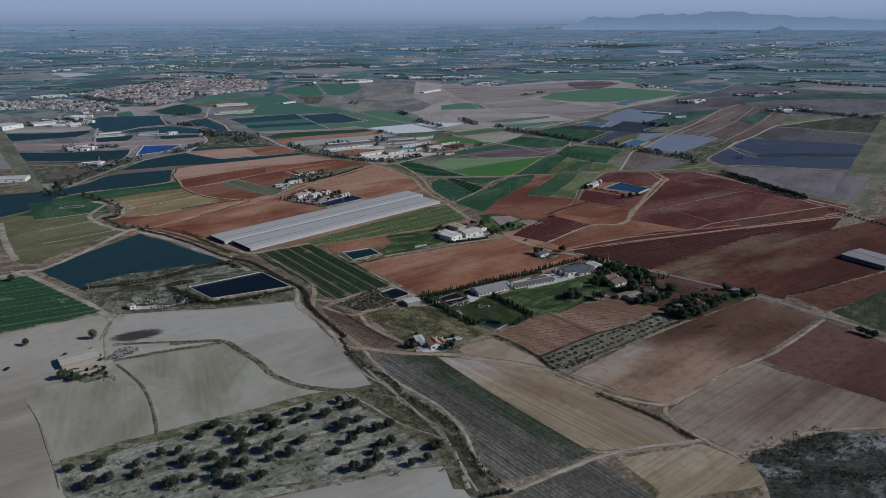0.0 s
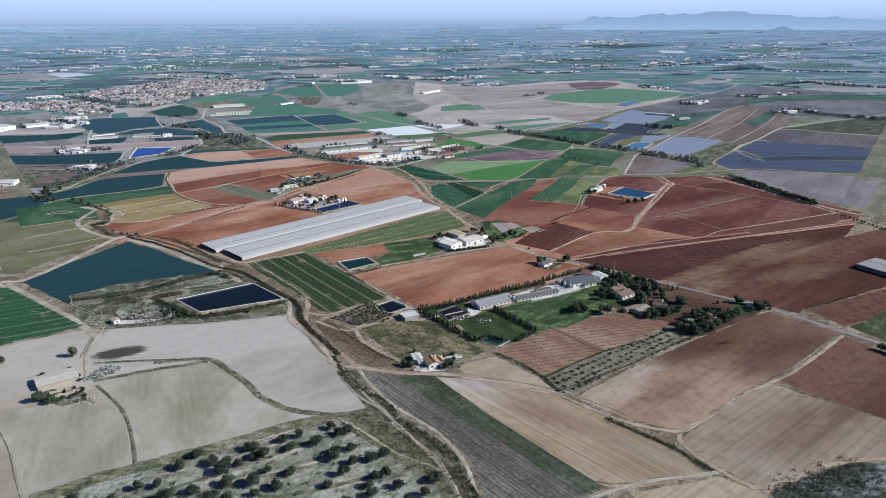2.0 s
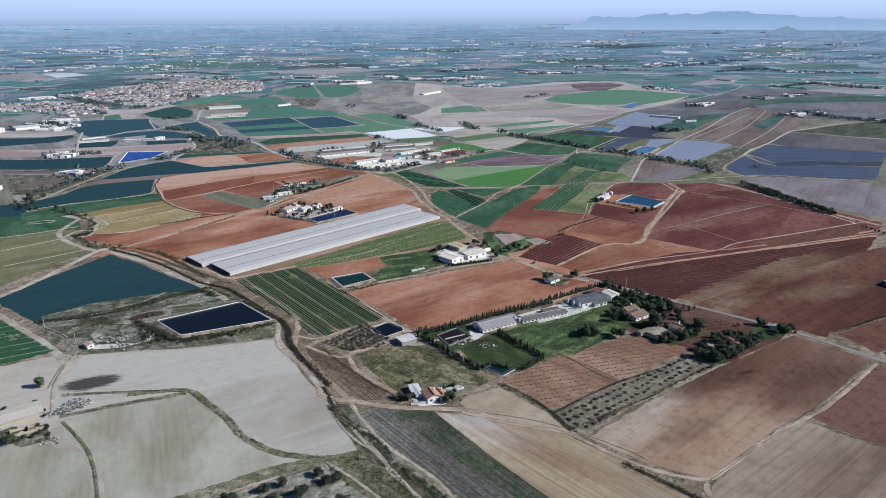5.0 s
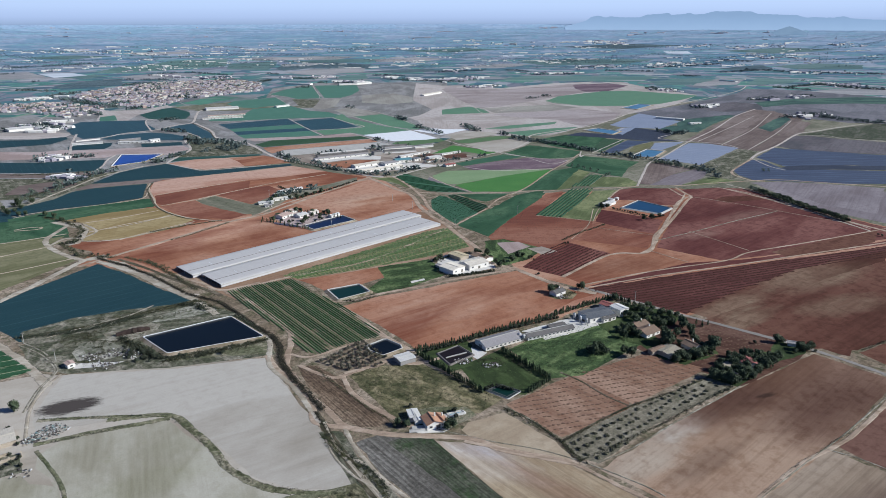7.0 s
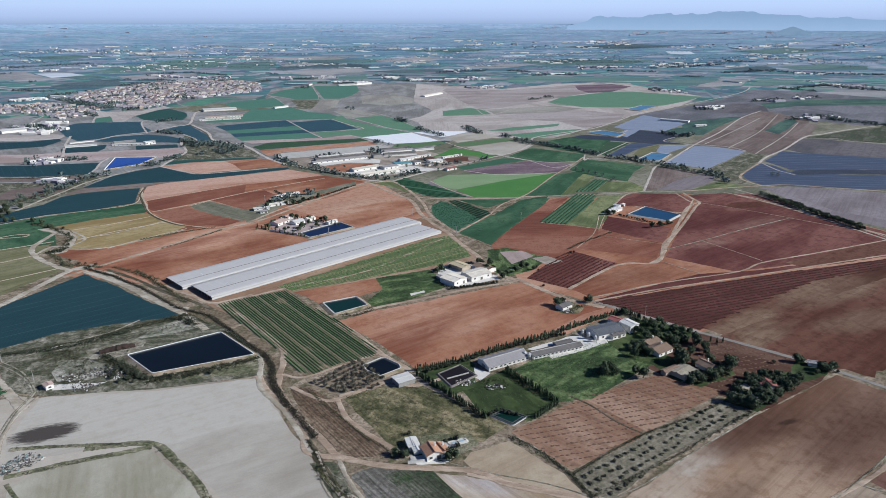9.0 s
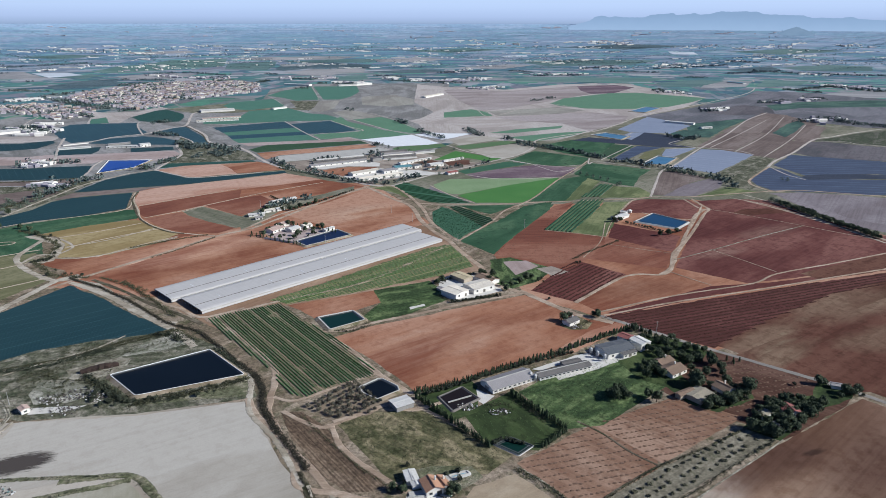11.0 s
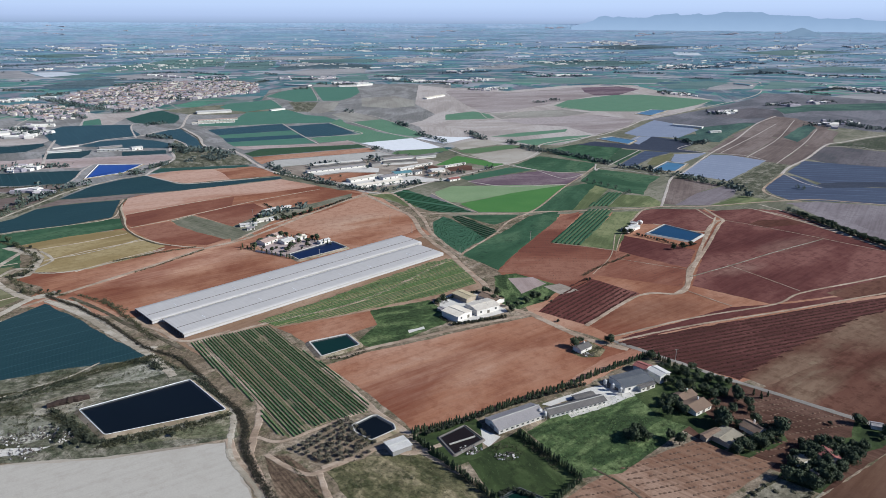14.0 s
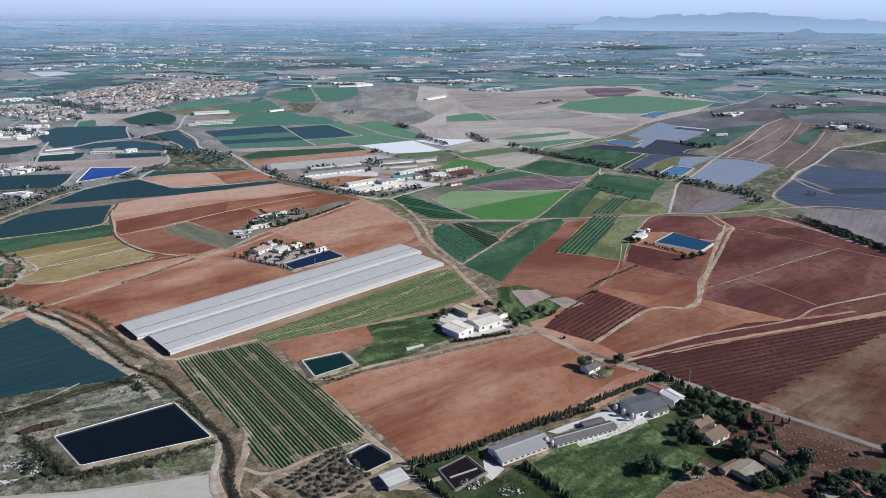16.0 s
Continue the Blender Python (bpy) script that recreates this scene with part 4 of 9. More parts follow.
track("dirt", 6, [(-78, 1008), (-40, 942), (-19, 911), (-11, 883), (-4, 845), (9, 806), (24, 772), (37, 730), (49, 700), (54, 662), (76, 640)])
track("dirt", 5, [(-75, 1008), (-120, 930), (-159, 854), (-180, 818), (-206, 794), (-238, 746), (-284, 680), (-301, 653)])
track("gravel", 6, [(-286, 679), (-310, 674), (-365, 724), (-373, 786)])
track("gravel", 7, [(-403, 530), (-355, 542), (-344, 555), (-331, 557), (-317, 599), (-304, 666), (-291, 685)])
track("gravel", 6, [(-289, 667), (-250, 641), (-213, 608), (-171, 572), (-151, 548)])
track("gravel", 7, [(-365, 582), (-404, 635), (-450, 705)])
track("gravel", 7, [(-338, 549), (-295, 514), (-259, 484), (-231, 459), (-220, 447)])
track("gravel", 2, [(-219, 461), (-220, 442), (-215, 419), (-200, 387)])
track("gravel", 4, [(-354, 555), (-336, 541), (-350, 532)])
track("dirt", 4, [(327, 892), (309, 875), (288, 837), (265, 795), (233, 731), (221, 706), (204, 678), (170, 674), (115, 618)])
track("dirt", 2.4, [(129, 600), (197, 631), (268, 655), (301, 678), (371, 706), (496, 758)])
track("dirt", 2.6, [(131, 594), (192, 618), (261, 640), (348, 670), (455, 706)])
track("dirt", 5, [(382, 929), (410, 876), (436, 807), (474, 731)])
track("gravel", 2, [(-340, 760), (-308, 783), (-279, 821)])
track("gravel", 3, [(-357, 786), (-333, 760), (-335, 730), (-298, 734), (-245, 789)])
track("weeds", 2.0, [(-192, 383), (-180, 371), (-168, 358), (-157, 342), (-148, 325), (-139, 306)])
track("rut", 0.7, [(-222, 338), (-206, 319), (-192, 299), (-179, 281), (-167, 263)])
track("dirt", 4, [(-49, 456), (-39, 432), (-14, 406), (-2, 397)])
track("dirt", 4, [(-48, 458), (-29, 468), (-20, 474), (-6, 469), (10, 476)])
track("dirt", 2, [(129, 309), (138, 294), (150, 277)])
field("yard", "pale concrete yard between the poultry sheds", [(78, 510), (81, 501), (103, 511), (119, 521), (130, 524), (117, 527), (107, 533), (102, 530)])
field("lawn", "dark grass round the slurry tank", [(-4, 482), (3, 490), (29, 500), (32, 494), (31, 478), (30, 466), (16, 458), (4, 468)])
field("yard", "pale gravel apron of the shed", [(31, 491), (41, 483), (34, 474), (31, 478)])
field("yard", "pale dusty farmyard round the barns", [(11, 666), (21, 678), (43, 678), (62, 662), (62, 643), (43, 632), (25, 621), (14, 634)])
field("stubble", "pale gravel garden of the country house", [(-162, 802), (-154, 832), (-137, 829), (-103, 818), (-90, 808), (-125, 771), (-141, 777)])
field("lawn2", "green scrubby garden", [(59, 718), (78, 724), (114, 694), (92, 662), (67, 645), (56, 662)])
field("stubble", "bare beaten plot", [(70, 712), (91, 715), (100, 700), (77, 678)])
field("dust", "bare beaten plot", [(97, 694), (111, 700), (124, 685), (108, 675)])
field("weeds", "garden ground of the farmhouse", [(-6, 415), (6, 419), (24, 418), (29, 410), (14, 397), (9, 397), (-8, 398)])
field("yard", "pale forecourt of the farmhouse", [(-2, 393), (11, 394), (14, 397), (3, 398), (-7, 398)])
# dark grass whose colour also carries the shade under the trees
field("lawn", "shady overgrown garden ground under the trees", [(138, 557), (169, 560), (185, 535), (177, 524), (155, 516), (159, 496), (167, 482), (191, 491), (189, 477), (163, 463), (149, 473), (143, 491), (129, 501), (122, 527)])
field("lawn", "shady ground under dark trees", [(182, 462), (200, 477), (224, 480), (237, 498), (251, 484), (244, 476), (217, 464), (183, 436), (169, 448)])
field("weeds", "green weedy bank below the reservoir", [(-163, 476), (-147, 484), (-133, 489), (-117, 497), (-103, 506), (-95, 486), (-128, 482), (-160, 476)])
field("yard", "trodden pale ground of the scrap yard", [(-218, 479), (-209, 489), (-194, 492), (-185, 480), (-197, 470), (-215, 468)])
field("rut", "dull bare ground beside the reservoir", [(-213, 513), (-208, 526), (-190, 532), (-166, 549), (-147, 558), (-163, 534), (-189, 518), (-201, 503)])
field("scrubland", "weedy ground at the ruined farm", [(-221, 374), (-216, 379), (-206, 378), (-199, 381), (-189, 365), (-201, 360), (-211, 366)])
field("rut", "dull bare ground round the tarpaulin stack", [(-216, 508), (-213, 527), (-194, 538), (-168, 548), (-152, 552), (-150, 545), (-170, 533), (-191, 514), (-204, 504)])
field("pale", "pale rubble ground", [(-191, 365), (-185, 368), (-175, 362), (-169, 355), (-181, 357)])
field("drygrass", "grass plot of the lone cottage", [(102, 587), (111, 594), (120, 581), (114, 571), (102, 570), (96, 577)])
field("redsoil", "pale red headland", [(116, 569), (143, 585), (146, 577), (130, 564), (100, 537), (80, 533)], 36)
track("weeds", 4.6, [(-169, 410), (-138, 414), (-123, 402), (-106, 384), (-92, 366), (-74, 353), (-51, 347), (-35, 349)])
track("dirt", 3.5, [(-77, 469), (-66, 460), (-54, 453), (-47, 456), (-36, 463)])
field("burnt", "dark burnt patch on pale soil", [(-208, 409), (-222, 440), (-183, 440), (-171, 408)], 20)
field("redbrown", "brown red bare field beyond the road", [(199, 529), (280, 579), (418, 656), (482, 675), (722, 716), (599, 584), (389, 532), (281, 480), (255, 483)], 36)
field("redbrown", "brown red bare field by the hall", [(435, 664), (495, 694), (773, 771), (631, 618), (431, 603)], 36)
field("yard", "small bare concrete slab in the grass", [(-11, 612), (-0, 618), (1, 614), (-10, 607)])
track("ditch", 5, [(-59, 415), (-49, 395), (-37, 373), (-22, 346), (-10, 333), (2, 314), (13, 293), (20, 270), (26, 252)])
track("ditch", 3, [(97, 338), (121, 314), (135, 293)])
track("ditch", 4, [(-274, 673), (-239, 648), (-207, 621), (-181, 603), (-157, 584)])
field("straw", "straw yellow beds with pale paths", [(-384, 801), (-364, 826), (-312, 854), (-281, 819), (-247, 800), (-269, 765), (-288, 737), (-334, 728), (-339, 757), (-362, 792)], 41)
field("redsoil", "dark red bare strip", [(-337, 711), (-333, 726), (-287, 735), (-239, 793), (-215, 799), (-250, 757), (-278, 720), (-297, 689), (-326, 705)], 36)
field("darkcrop", "dark green crop", [(-466, 788), (-438, 800), (-403, 799), (-373, 779), (-357, 754), (-395, 726), (-418, 713)])
field("straw2", "olive green bed", [(-412, 704), (-392, 721), (-357, 745), (-358, 715), (-376, 694), (-395, 677)], 42)
field("straw2", "olive green bed", [(-392, 671), (-373, 688), (-353, 710), (-313, 678), (-350, 649), (-368, 634)], 42)
field("straw2", "olive green bed", [(-365, 629), (-347, 643), (-313, 672), (-323, 651), (-334, 621), (-348, 602)], 42)
field("gravel", "pale gravelly stream bed", [(-453, 825), (-431, 818), (-408, 807), (-381, 794), (-363, 790), (-343, 767), (-335, 741), (-331, 721), (-337, 715), (-347, 716), (-343, 731), (-346, 752), (-356, 771), (-378, 783), (-417, 803), (-443, 808)])
field("gravel", "pale gravelly edge of the netting", [(-294, 677), (-265, 665), (-222, 622), (-192, 593), (-174, 584), (-183, 580), (-220, 612), (-264, 652)])
field("scrubland", "waste ground with weeds and pale soil", [(-276, 522), (-251, 545), (-219, 559), (-172, 572), (-129, 546), (-137, 543), (-193, 515), (-173, 492), (-152, 482), (-219, 474), (-229, 469), (-266, 505)])
field("grove", "bare pale soil among weeds", [(-186, 555), (-171, 570), (-151, 557), (-173, 542), (-194, 535)])
field("grove", "trodden pale ground with rubbish", [(-226, 489), (-227, 504), (-206, 503), (-185, 492), (-199, 480), (-217, 478)])
field("rut", "dull bare ground", [(-219, 518), (-194, 535), (-185, 532), (-183, 512), (-209, 503)])
track("path", 2.2, [(-361, 790), (-330, 812), (-300, 840)])
track("path", 2.2, [(-339, 757), (-312, 787), (-274, 819)])
track("path", 1.8, [(-298, 730), (-274, 763), (-245, 794)])
track("path", 2.2, [(-419, 715), (-396, 727), (-359, 752)])
track("path", 2, [(-393, 674), (-375, 691), (-354, 712)])
track("path", 2, [(-367, 631), (-348, 646), (-313, 678)])
track("gravel", 4, [(-356, 715), (-353, 735), (-338, 738)])
track("path", 2, [(-417, 763), (-398, 768), (-395, 775), (-407, 776), (-419, 766)])
track("gravel", 4, [(-115, 523), (-102, 501), (-98, 479), (-91, 463), (-77, 445), (-67, 428), (-58, 410), (-55, 404)])
track("gravel", 3, [(-53, 405), (-46, 389), (-41, 379), (-27, 367)])
track("rut", 1.2, [(-217, 421), (-222, 445), (-223, 463), (-226, 470), (-244, 490), (-266, 505)])
track("rut", 1.2, [(-218, 418), (-223, 442), (-224, 460), (-227, 469), (-244, 487), (-266, 501)])
track("gravel", 3, [(-40, 377), (-21, 347), (-5, 321), (9, 297), (15, 275), (18, 258)])
track("rut", 1.3, [(46, 417), (57, 405), (68, 388), (77, 370)])
track("ditch", 1.6, [(83, 456), (94, 444), (103, 429), (114, 417)])
track("ditch", 1.6, [(71, 385), (93, 402), (115, 417), (144, 432), (173, 449)])
track("rut", 1.0, [(84, 366), (106, 379), (135, 401), (169, 425), (185, 437)])
track("rut", 0.9, [(5, 398), (33, 386), (57, 378), (76, 368), (99, 351), (109, 341)])
track("rut", 0.9, [(78, 287), (88, 285), (109, 289), (132, 291), (138, 293)])
track("rut", 1.0, [(128, 322), (150, 338), (182, 362), (220, 389), (272, 430)])
track("rut", 1.0, [(200, 375), (214, 365), (231, 346), (251, 327)])
track("gravel", 2, [(371, 940), (401, 905), (425, 845), (446, 795), (458, 749)])
track("weeds", 9, [(-175, 281), (-154, 295), (-131, 307), (-100, 321), (-73, 336), (-48, 344)])
track("weeds", 2.5, [(-142, 267), (-116, 287), (-92, 300), (-59, 322), (-36, 336)])
track("weeds", 2.8, [(-107, 262), (-73, 278), (-43, 287), (-16, 298), (7, 307)])
track("weeds", 2.2, [(-82, 261), (-50, 265), (-18, 272)])
track("gravel", 2, [(-127, 297), (-97, 308), (-71, 323)])
track("gravel", 2, [(-128, 271), (-97, 289), (-56, 304), (-40, 314)])
track("rut", 0.9, [(-65, 262), (-40, 266), (-15, 272), (6, 276)])
field("bankgrass", "green and yellow weeds beside the creek", [(-50, 347), (-31, 354), (-11, 326), (12, 295), (17, 271), (21, 258), (11, 258), (5, 286), (-16, 308), (-35, 327)])
field("redbrown", "darker strip of worked soil", [(321, 678), (410, 722), (464, 746), (435, 705), (382, 678), (329, 663)], 36)
track("dirt", 1.0, [(176, 761), (206, 744), (230, 732)])
track("dirt", 3, [(312, 932), (314, 897), (315, 883), (294, 854), (252, 768), (230, 733), (214, 694), (199, 677)])
track("dirt", 1.2, [(192, 834), (171, 769), (144, 722)])
track("gravel", 1.5, [(-254, 512), (-239, 526), (-225, 538), (-213, 549), (-203, 566)])
track("gravel", 4, [(-239, 639), (-209, 608), (-186, 589), (-175, 587)])
track("dirt", 4, [(-211, 633), (-183, 613), (-160, 596), (-134, 612)])

# ---- the farther plots, farm lanes and the plots on the far slope ----
field("heath", "dull fallow ground between the town and the nets", [(-693, 1169), (-1012, 1642), (-819, 1649), (-770, 1739), (-649, 1843), (-537, 1747), (-451, 1750), (-375, 1802), (-207, 1808), (-69, 1673), (43, 1396), (4, 1244), (-47, 1221), (-208, 1177), (-238, 1104), (-367, 1070), (-431, 1010), (-479, 852)])
field("bleached", "bare pale ground at the edge of the town", [(-820, 1815), (-754, 1758), (-678, 1771), (-659, 1875), (-626, 1833), (-639, 1753), (-656, 1688), (-639, 1583), (-683, 1581), (-699, 1566), (-740, 1677)])
field("jade", "green patch at the edge of the town", [(-724, 1643), (-707, 1678), (-662, 1590), (-695, 1573)])
field("heath", "dull fields behind the town", [(-447, 2055), (-486, 2329), (-372, 2527), (78, 2555), (48, 1558), (-18, 1487), (-80, 1648), (-207, 1808), (-347, 1855)])
field("bleached", "bare tan land across the valley", [(-31, 2507), (56, 2414), (128, 2419), (243, 2317), (448, 2496), (681, 2593), (724, 2309), (789, 2085), (637, 1840), (440, 1632), (318, 1463), (235, 1361), (138, 1359), (43, 1390), (-5, 1487), (-22, 1617), (18, 1767), (-33, 1971)])
field("stubble", "pale bare strip round the reservoir", [(-673, 1140), (-725, 1217), (-630, 1211), (-593, 1233), (-534, 1234), (-483, 1252), (-415, 1267), (-395, 1241), (-388, 1167), (-412, 1182), (-492, 1188), (-499, 1161), (-557, 1153)])
field("nets", "teal netting beside the reservoir", [(-611, 1048), (-661, 1122), (-579, 1123), (-547, 1134), (-489, 1143), (-475, 1094), (-471, 1062), (-533, 1046)])
field("clay", "brown strip along the nets", [(-590, 1017), (-607, 1042), (-530, 1040), (-468, 1056), (-463, 1032), (-513, 1012)])
field("scrubland", "weedy yards along the lane", [(-505, 891), (-586, 1011), (-511, 1009), (-461, 1029), (-436, 1062), (-436, 1047), (-443, 958), (-450, 906)])
field("clay", "small bare tan plot", [(-516, 916), (-525, 967), (-499, 988), (-470, 993), (-455, 978), (-464, 930)])
field("bleached", "pale bare plot", [(-810, 1343), (-867, 1427), (-749, 1412), (-703, 1425), (-669, 1408), (-664, 1363), (-710, 1346)])
field("nets", "teal netting strip", [(-740, 1239), (-800, 1328), (-704, 1335), (-663, 1368), (-647, 1342), (-649, 1286)])
field("nets_mid", "large teal netting", [(-730, 1488), (-730, 1565), (-683, 1581), (-603, 1591), (-588, 1547), (-536, 1467), (-531, 1435), (-572, 1410), (-589, 1364), (-610, 1332), (-667, 1396)])
field("nets_mid", "teal netting", [(-590, 1338), (-576, 1387), (-526, 1417), (-477, 1395), (-438, 1362), (-432, 1320), (-473, 1325), (-487, 1324)])
field("nets_mid", "teal netting", [(-520, 1448), (-499, 1535), (-486, 1536), (-442, 1463), (-407, 1403), (-381, 1348), (-378, 1322), (-402, 1331), (-421, 1368), (-455, 1413), (-493, 1436)])
field("nets_green", "green netting below the town", [(-652, 1680), (-642, 1792), (-628, 1823), (-559, 1737), (-538, 1684), (-523, 1609), (-567, 1600), (-607, 1615)])
field("nets", "dark teal strip", [(-607, 1259), (-607, 1282), (-579, 1288), (-550, 1303), (-537, 1265), (-536, 1238), (-588, 1224)])
field("nets", "dark teal strip", [(-495, 1289), (-430, 1305), (-417, 1272), (-479, 1252)])
field("scrubland", "dry grove ground with scattered trees", [(-438, 1336), (-450, 1413), (-410, 1347), (-374, 1317), (-318, 1279), (-281, 1238), (-260, 1188), (-342, 1167), (-383, 1159), (-398, 1163), (-391, 1236)])
field("nets_green", "long green netting strip", [(-387, 1123), (-385, 1159), (-342, 1167), (-267, 1184), (-258, 1176), (-266, 1165), (-357, 1141)])
field("sweeps", "tan field with pale streaks", [(-386, 1112), (-357, 1141), (-284, 1161), (-258, 1121), (-264, 1087), (-315, 1064), (-331, 1070)])
field("redsoil", "red soil patch", [(-306, 1153), (-256, 1173), (-233, 1154), (-202, 1111), (-264, 1087), (-280, 1117)], 36)
field("nets", "long teal shade netting", [(-438, 978), (-436, 1007), (-430, 1050), (-410, 1085), (-387, 1109), (-328, 1061), (-313, 1058), (-261, 1077), (-201, 1104), (-196, 1091), (-255, 1055), (-314, 1022), (-374, 1002), (-418, 983)], 38)
field("clay", "brown strip below the long netting", [(-444, 937), (-437, 976), (-373, 1000), (-313, 1020), (-336, 1008), (-359, 984), (-365, 979), (-417, 956)])
field("nets", "teal shade netting over crops", [(-450, 809), (-473, 843), (-444, 895), (-441, 932), (-426, 949), (-390, 966), (-364, 976), (-352, 935), (-341, 900), (-373, 871), (-417, 849)], 38)
field("darkcrop", "dark green crop strip", [(-424, 771), (-449, 807), (-413, 843), (-338, 894), (-329, 896), (-312, 864), (-312, 857), (-353, 831), (-381, 806), (-407, 783)])
field("redsoil", "red bare field", [(-360, 979), (-352, 997), (-254, 1052), (-197, 1088), (-108, 1025), (-78, 1005), (-124, 956), (-167, 918), (-194, 882), (-202, 869), (-256, 911), (-304, 858), (-315, 872), (-333, 902), (-348, 935)], 36)
field("sweeps", "upper red field with pale sweeps", [(-359, 984), (-336, 1008), (-254, 1052), (-197, 1088), (-139, 1048), (-195, 1012), (-237, 993), (-288, 950), (-330, 909), (-345, 931)], 30)
field("rust_soil", "dark red worked soil", [(-330, 909), (-288, 950), (-266, 969), (-233, 990), (-225, 950), (-257, 913), (-304, 862), (-317, 876)], 40)
field("rust_soil", "dark red worked soil", [(-303, 857), (-273, 884), (-259, 868), (-227, 842), (-196, 821), (-209, 802), (-237, 808), (-267, 818)], 40)
field("rust_soil", "dark red worked soil", [(-255, 911), (-224, 948), (-202, 960), (-175, 925), (-188, 882), (-205, 869)], 40)
field("fallow", "grassy weeds by the small farm", [(-201, 865), (-187, 901), (-159, 937), (-126, 966), (-92, 1008), (-91, 986), (-133, 932), (-165, 883), (-176, 835), (-189, 815)])
field("fallow", "greyish green fallow plot", [(-273, 886), (-258, 909), (-204, 867), (-171, 835), (-177, 828), (-196, 821), (-227, 842), (-259, 868)])
field("redsoil", "red bare field behind the farm", [(-158, 873), (-119, 919), (-76, 987), (-60, 1000), (-34, 942), (-14, 890), (-9, 854), (-15, 843), (-38, 815), (-58, 799), (-80, 807), (-116, 836)], 36)
field("jade", "green crop block", [(-455, 2138), (-437, 2297), (-378, 2427), (-305, 2103), (-287, 2036), (-349, 2007), (-391, 2071)])
field("jade", "green crop block", [(-369, 2427), (-229, 2436), (-202, 2260), (-214, 2107), (-236, 2038), (-280, 2036)])
field("heath", "dull olive plot", [(-225, 2417), (-106, 2443), (-98, 2265), (-108, 2156), (-186, 2137)])
field("scrubland", "dry plots with dark rows", [(-366, 2006), (-286, 1997), (-277, 1858), (-280, 1795), (-318, 1846)])
field("heather", "dry brown plot", [(-286, 1997), (-232, 2012), (-225, 1849), (-241, 1777), (-273, 1776)])
field("heather", "dry plots with rows", [(-183, 2109), (-93, 2156), (-35, 2047), (-32, 1924), (-93, 1876), (-165, 1918)])
field("heather", "brown triangle beside a lane", [(-219, 1759), (-188, 1819), (-94, 1681), (-167, 1637)])
field("bleached", "tan plot", [(-38, 1617), (41, 1740), (126, 1697), (132, 1622), (48, 1573), (-14, 1571)])
field("jade", "green crop plot", [(-511, 1962), (-418, 2056), (-353, 1888), (-424, 1800), (-473, 1829), (-511, 1892)])
field("jade", "wide green crop block", [(-421, 1790), (-338, 1845), (-274, 1747), (-227, 1721), (-189, 1653), (-207, 1627), (-296, 1609), (-401, 1575), (-462, 1573), (-482, 1660), (-415, 1688)])
field("nets_mid", "dark teal netting bands", [(-428, 1523), (-302, 1608), (-262, 1521), (-389, 1458)])
field("jade", "green crop band", [(-389, 1458), (-262, 1521), (-238, 1468), (-368, 1421)])
field("nets_mid", "dark teal netting bands", [(-370, 1421), (-238, 1468), (-222, 1431), (-351, 1381)])
field("jade", "green crop band", [(-351, 1381), (-222, 1431), (-194, 1374), (-322, 1328)])
field("nets_mid", "dark blue-green netting", [(-283, 1571), (-206, 1619), (-134, 1484), (-200, 1438), (-224, 1443)])
field("spring", "bright green meadow", [(-204, 1619), (-191, 1687), (-168, 1613), (-81, 1485), (-22, 1436), (-57, 1411), (-113, 1375), (-141, 1403), (-189, 1379), (-213, 1431), (-126, 1477)])
field("spring", "green meadow beyond a lane", [(-159, 1637), (-100, 1681), (-61, 1616), (-2, 1468), (-19, 1442), (-71, 1485)])
field("stubble", "tan strip between crops", [(-330, 1338), (-189, 1368), (-141, 1403), (-122, 1370), (-149, 1353), (-274, 1319), (-303, 1308)])
field("darkgreen", "dark green strip", [(-294, 1274), (-274, 1319), (-149, 1353), (-117, 1364), (-100, 1333), (-178, 1296), (-274, 1247)])
field("redsoil", "red strip by the sheds", [(-273, 1243), (-177, 1291), (-99, 1328), (-83, 1298), (-138, 1268), (-234, 1222), (-246, 1189), (-260, 1213)], 36)
field("concrete", "pale grey sheeted strip", [(-235, 1181), (-233, 1218), (-138, 1264), (-80, 1293), (-54, 1265), (-99, 1229), (-163, 1198), (-222, 1165)], 30)
field("dust", "dusty yard of the livestock farm", [(-221, 1162), (-162, 1194), (-99, 1224), (-54, 1260), (-18, 1252), (37, 1189), (76, 1162), (101, 1163), (50, 1115), (8, 1081), (-53, 1043), (-78, 1011), (-110, 1048), (-162, 1098), (-198, 1129)])


field("yard", "pale yard between the livestock sheds", [(-167, 1126), (-154, 1140), (-88, 1171), (-69, 1160), (-68, 1134), (-114, 1137), (-149, 1114)])
field("yard", "pale concrete yard of the packing halls", [(-114, 1064), (-66, 1120), (-37, 1111), (-11, 1107), (14, 1090), (29, 1096), (24, 1080), (-25, 1065), (-74, 1040), (-89, 1034)])
field("yard", "pale strips between the long sheds", [(-69, 1247), (-26, 1263), (-13, 1201), (-40, 1187), (-65, 1185), (-78, 1213)])
field("redsoil", "red-brown paddock among the sheds", [(-148, 1107), (-113, 1131), (-71, 1127), (-75, 1106), (-114, 1070), (-140, 1089)])
field("umber", "brown paddock behind a white wall", [(-18, 1160), (9, 1183), (19, 1168), (6, 1143)])
field("umber", "brown paddock behind a low stable", [(29, 1163), (59, 1184), (68, 1179), (67, 1148), (35, 1137)])
field("greenfield2", "green strip beside the sheeting", [(-57, 1279), (-49, 1298), (27, 1330), (38, 1305), (-18, 1261), (-45, 1261)])
field("brightgreen", "green plot behind the farm", [(12, 1181), (49, 1258), (120, 1191), (95, 1170), (66, 1198), (28, 1185)])
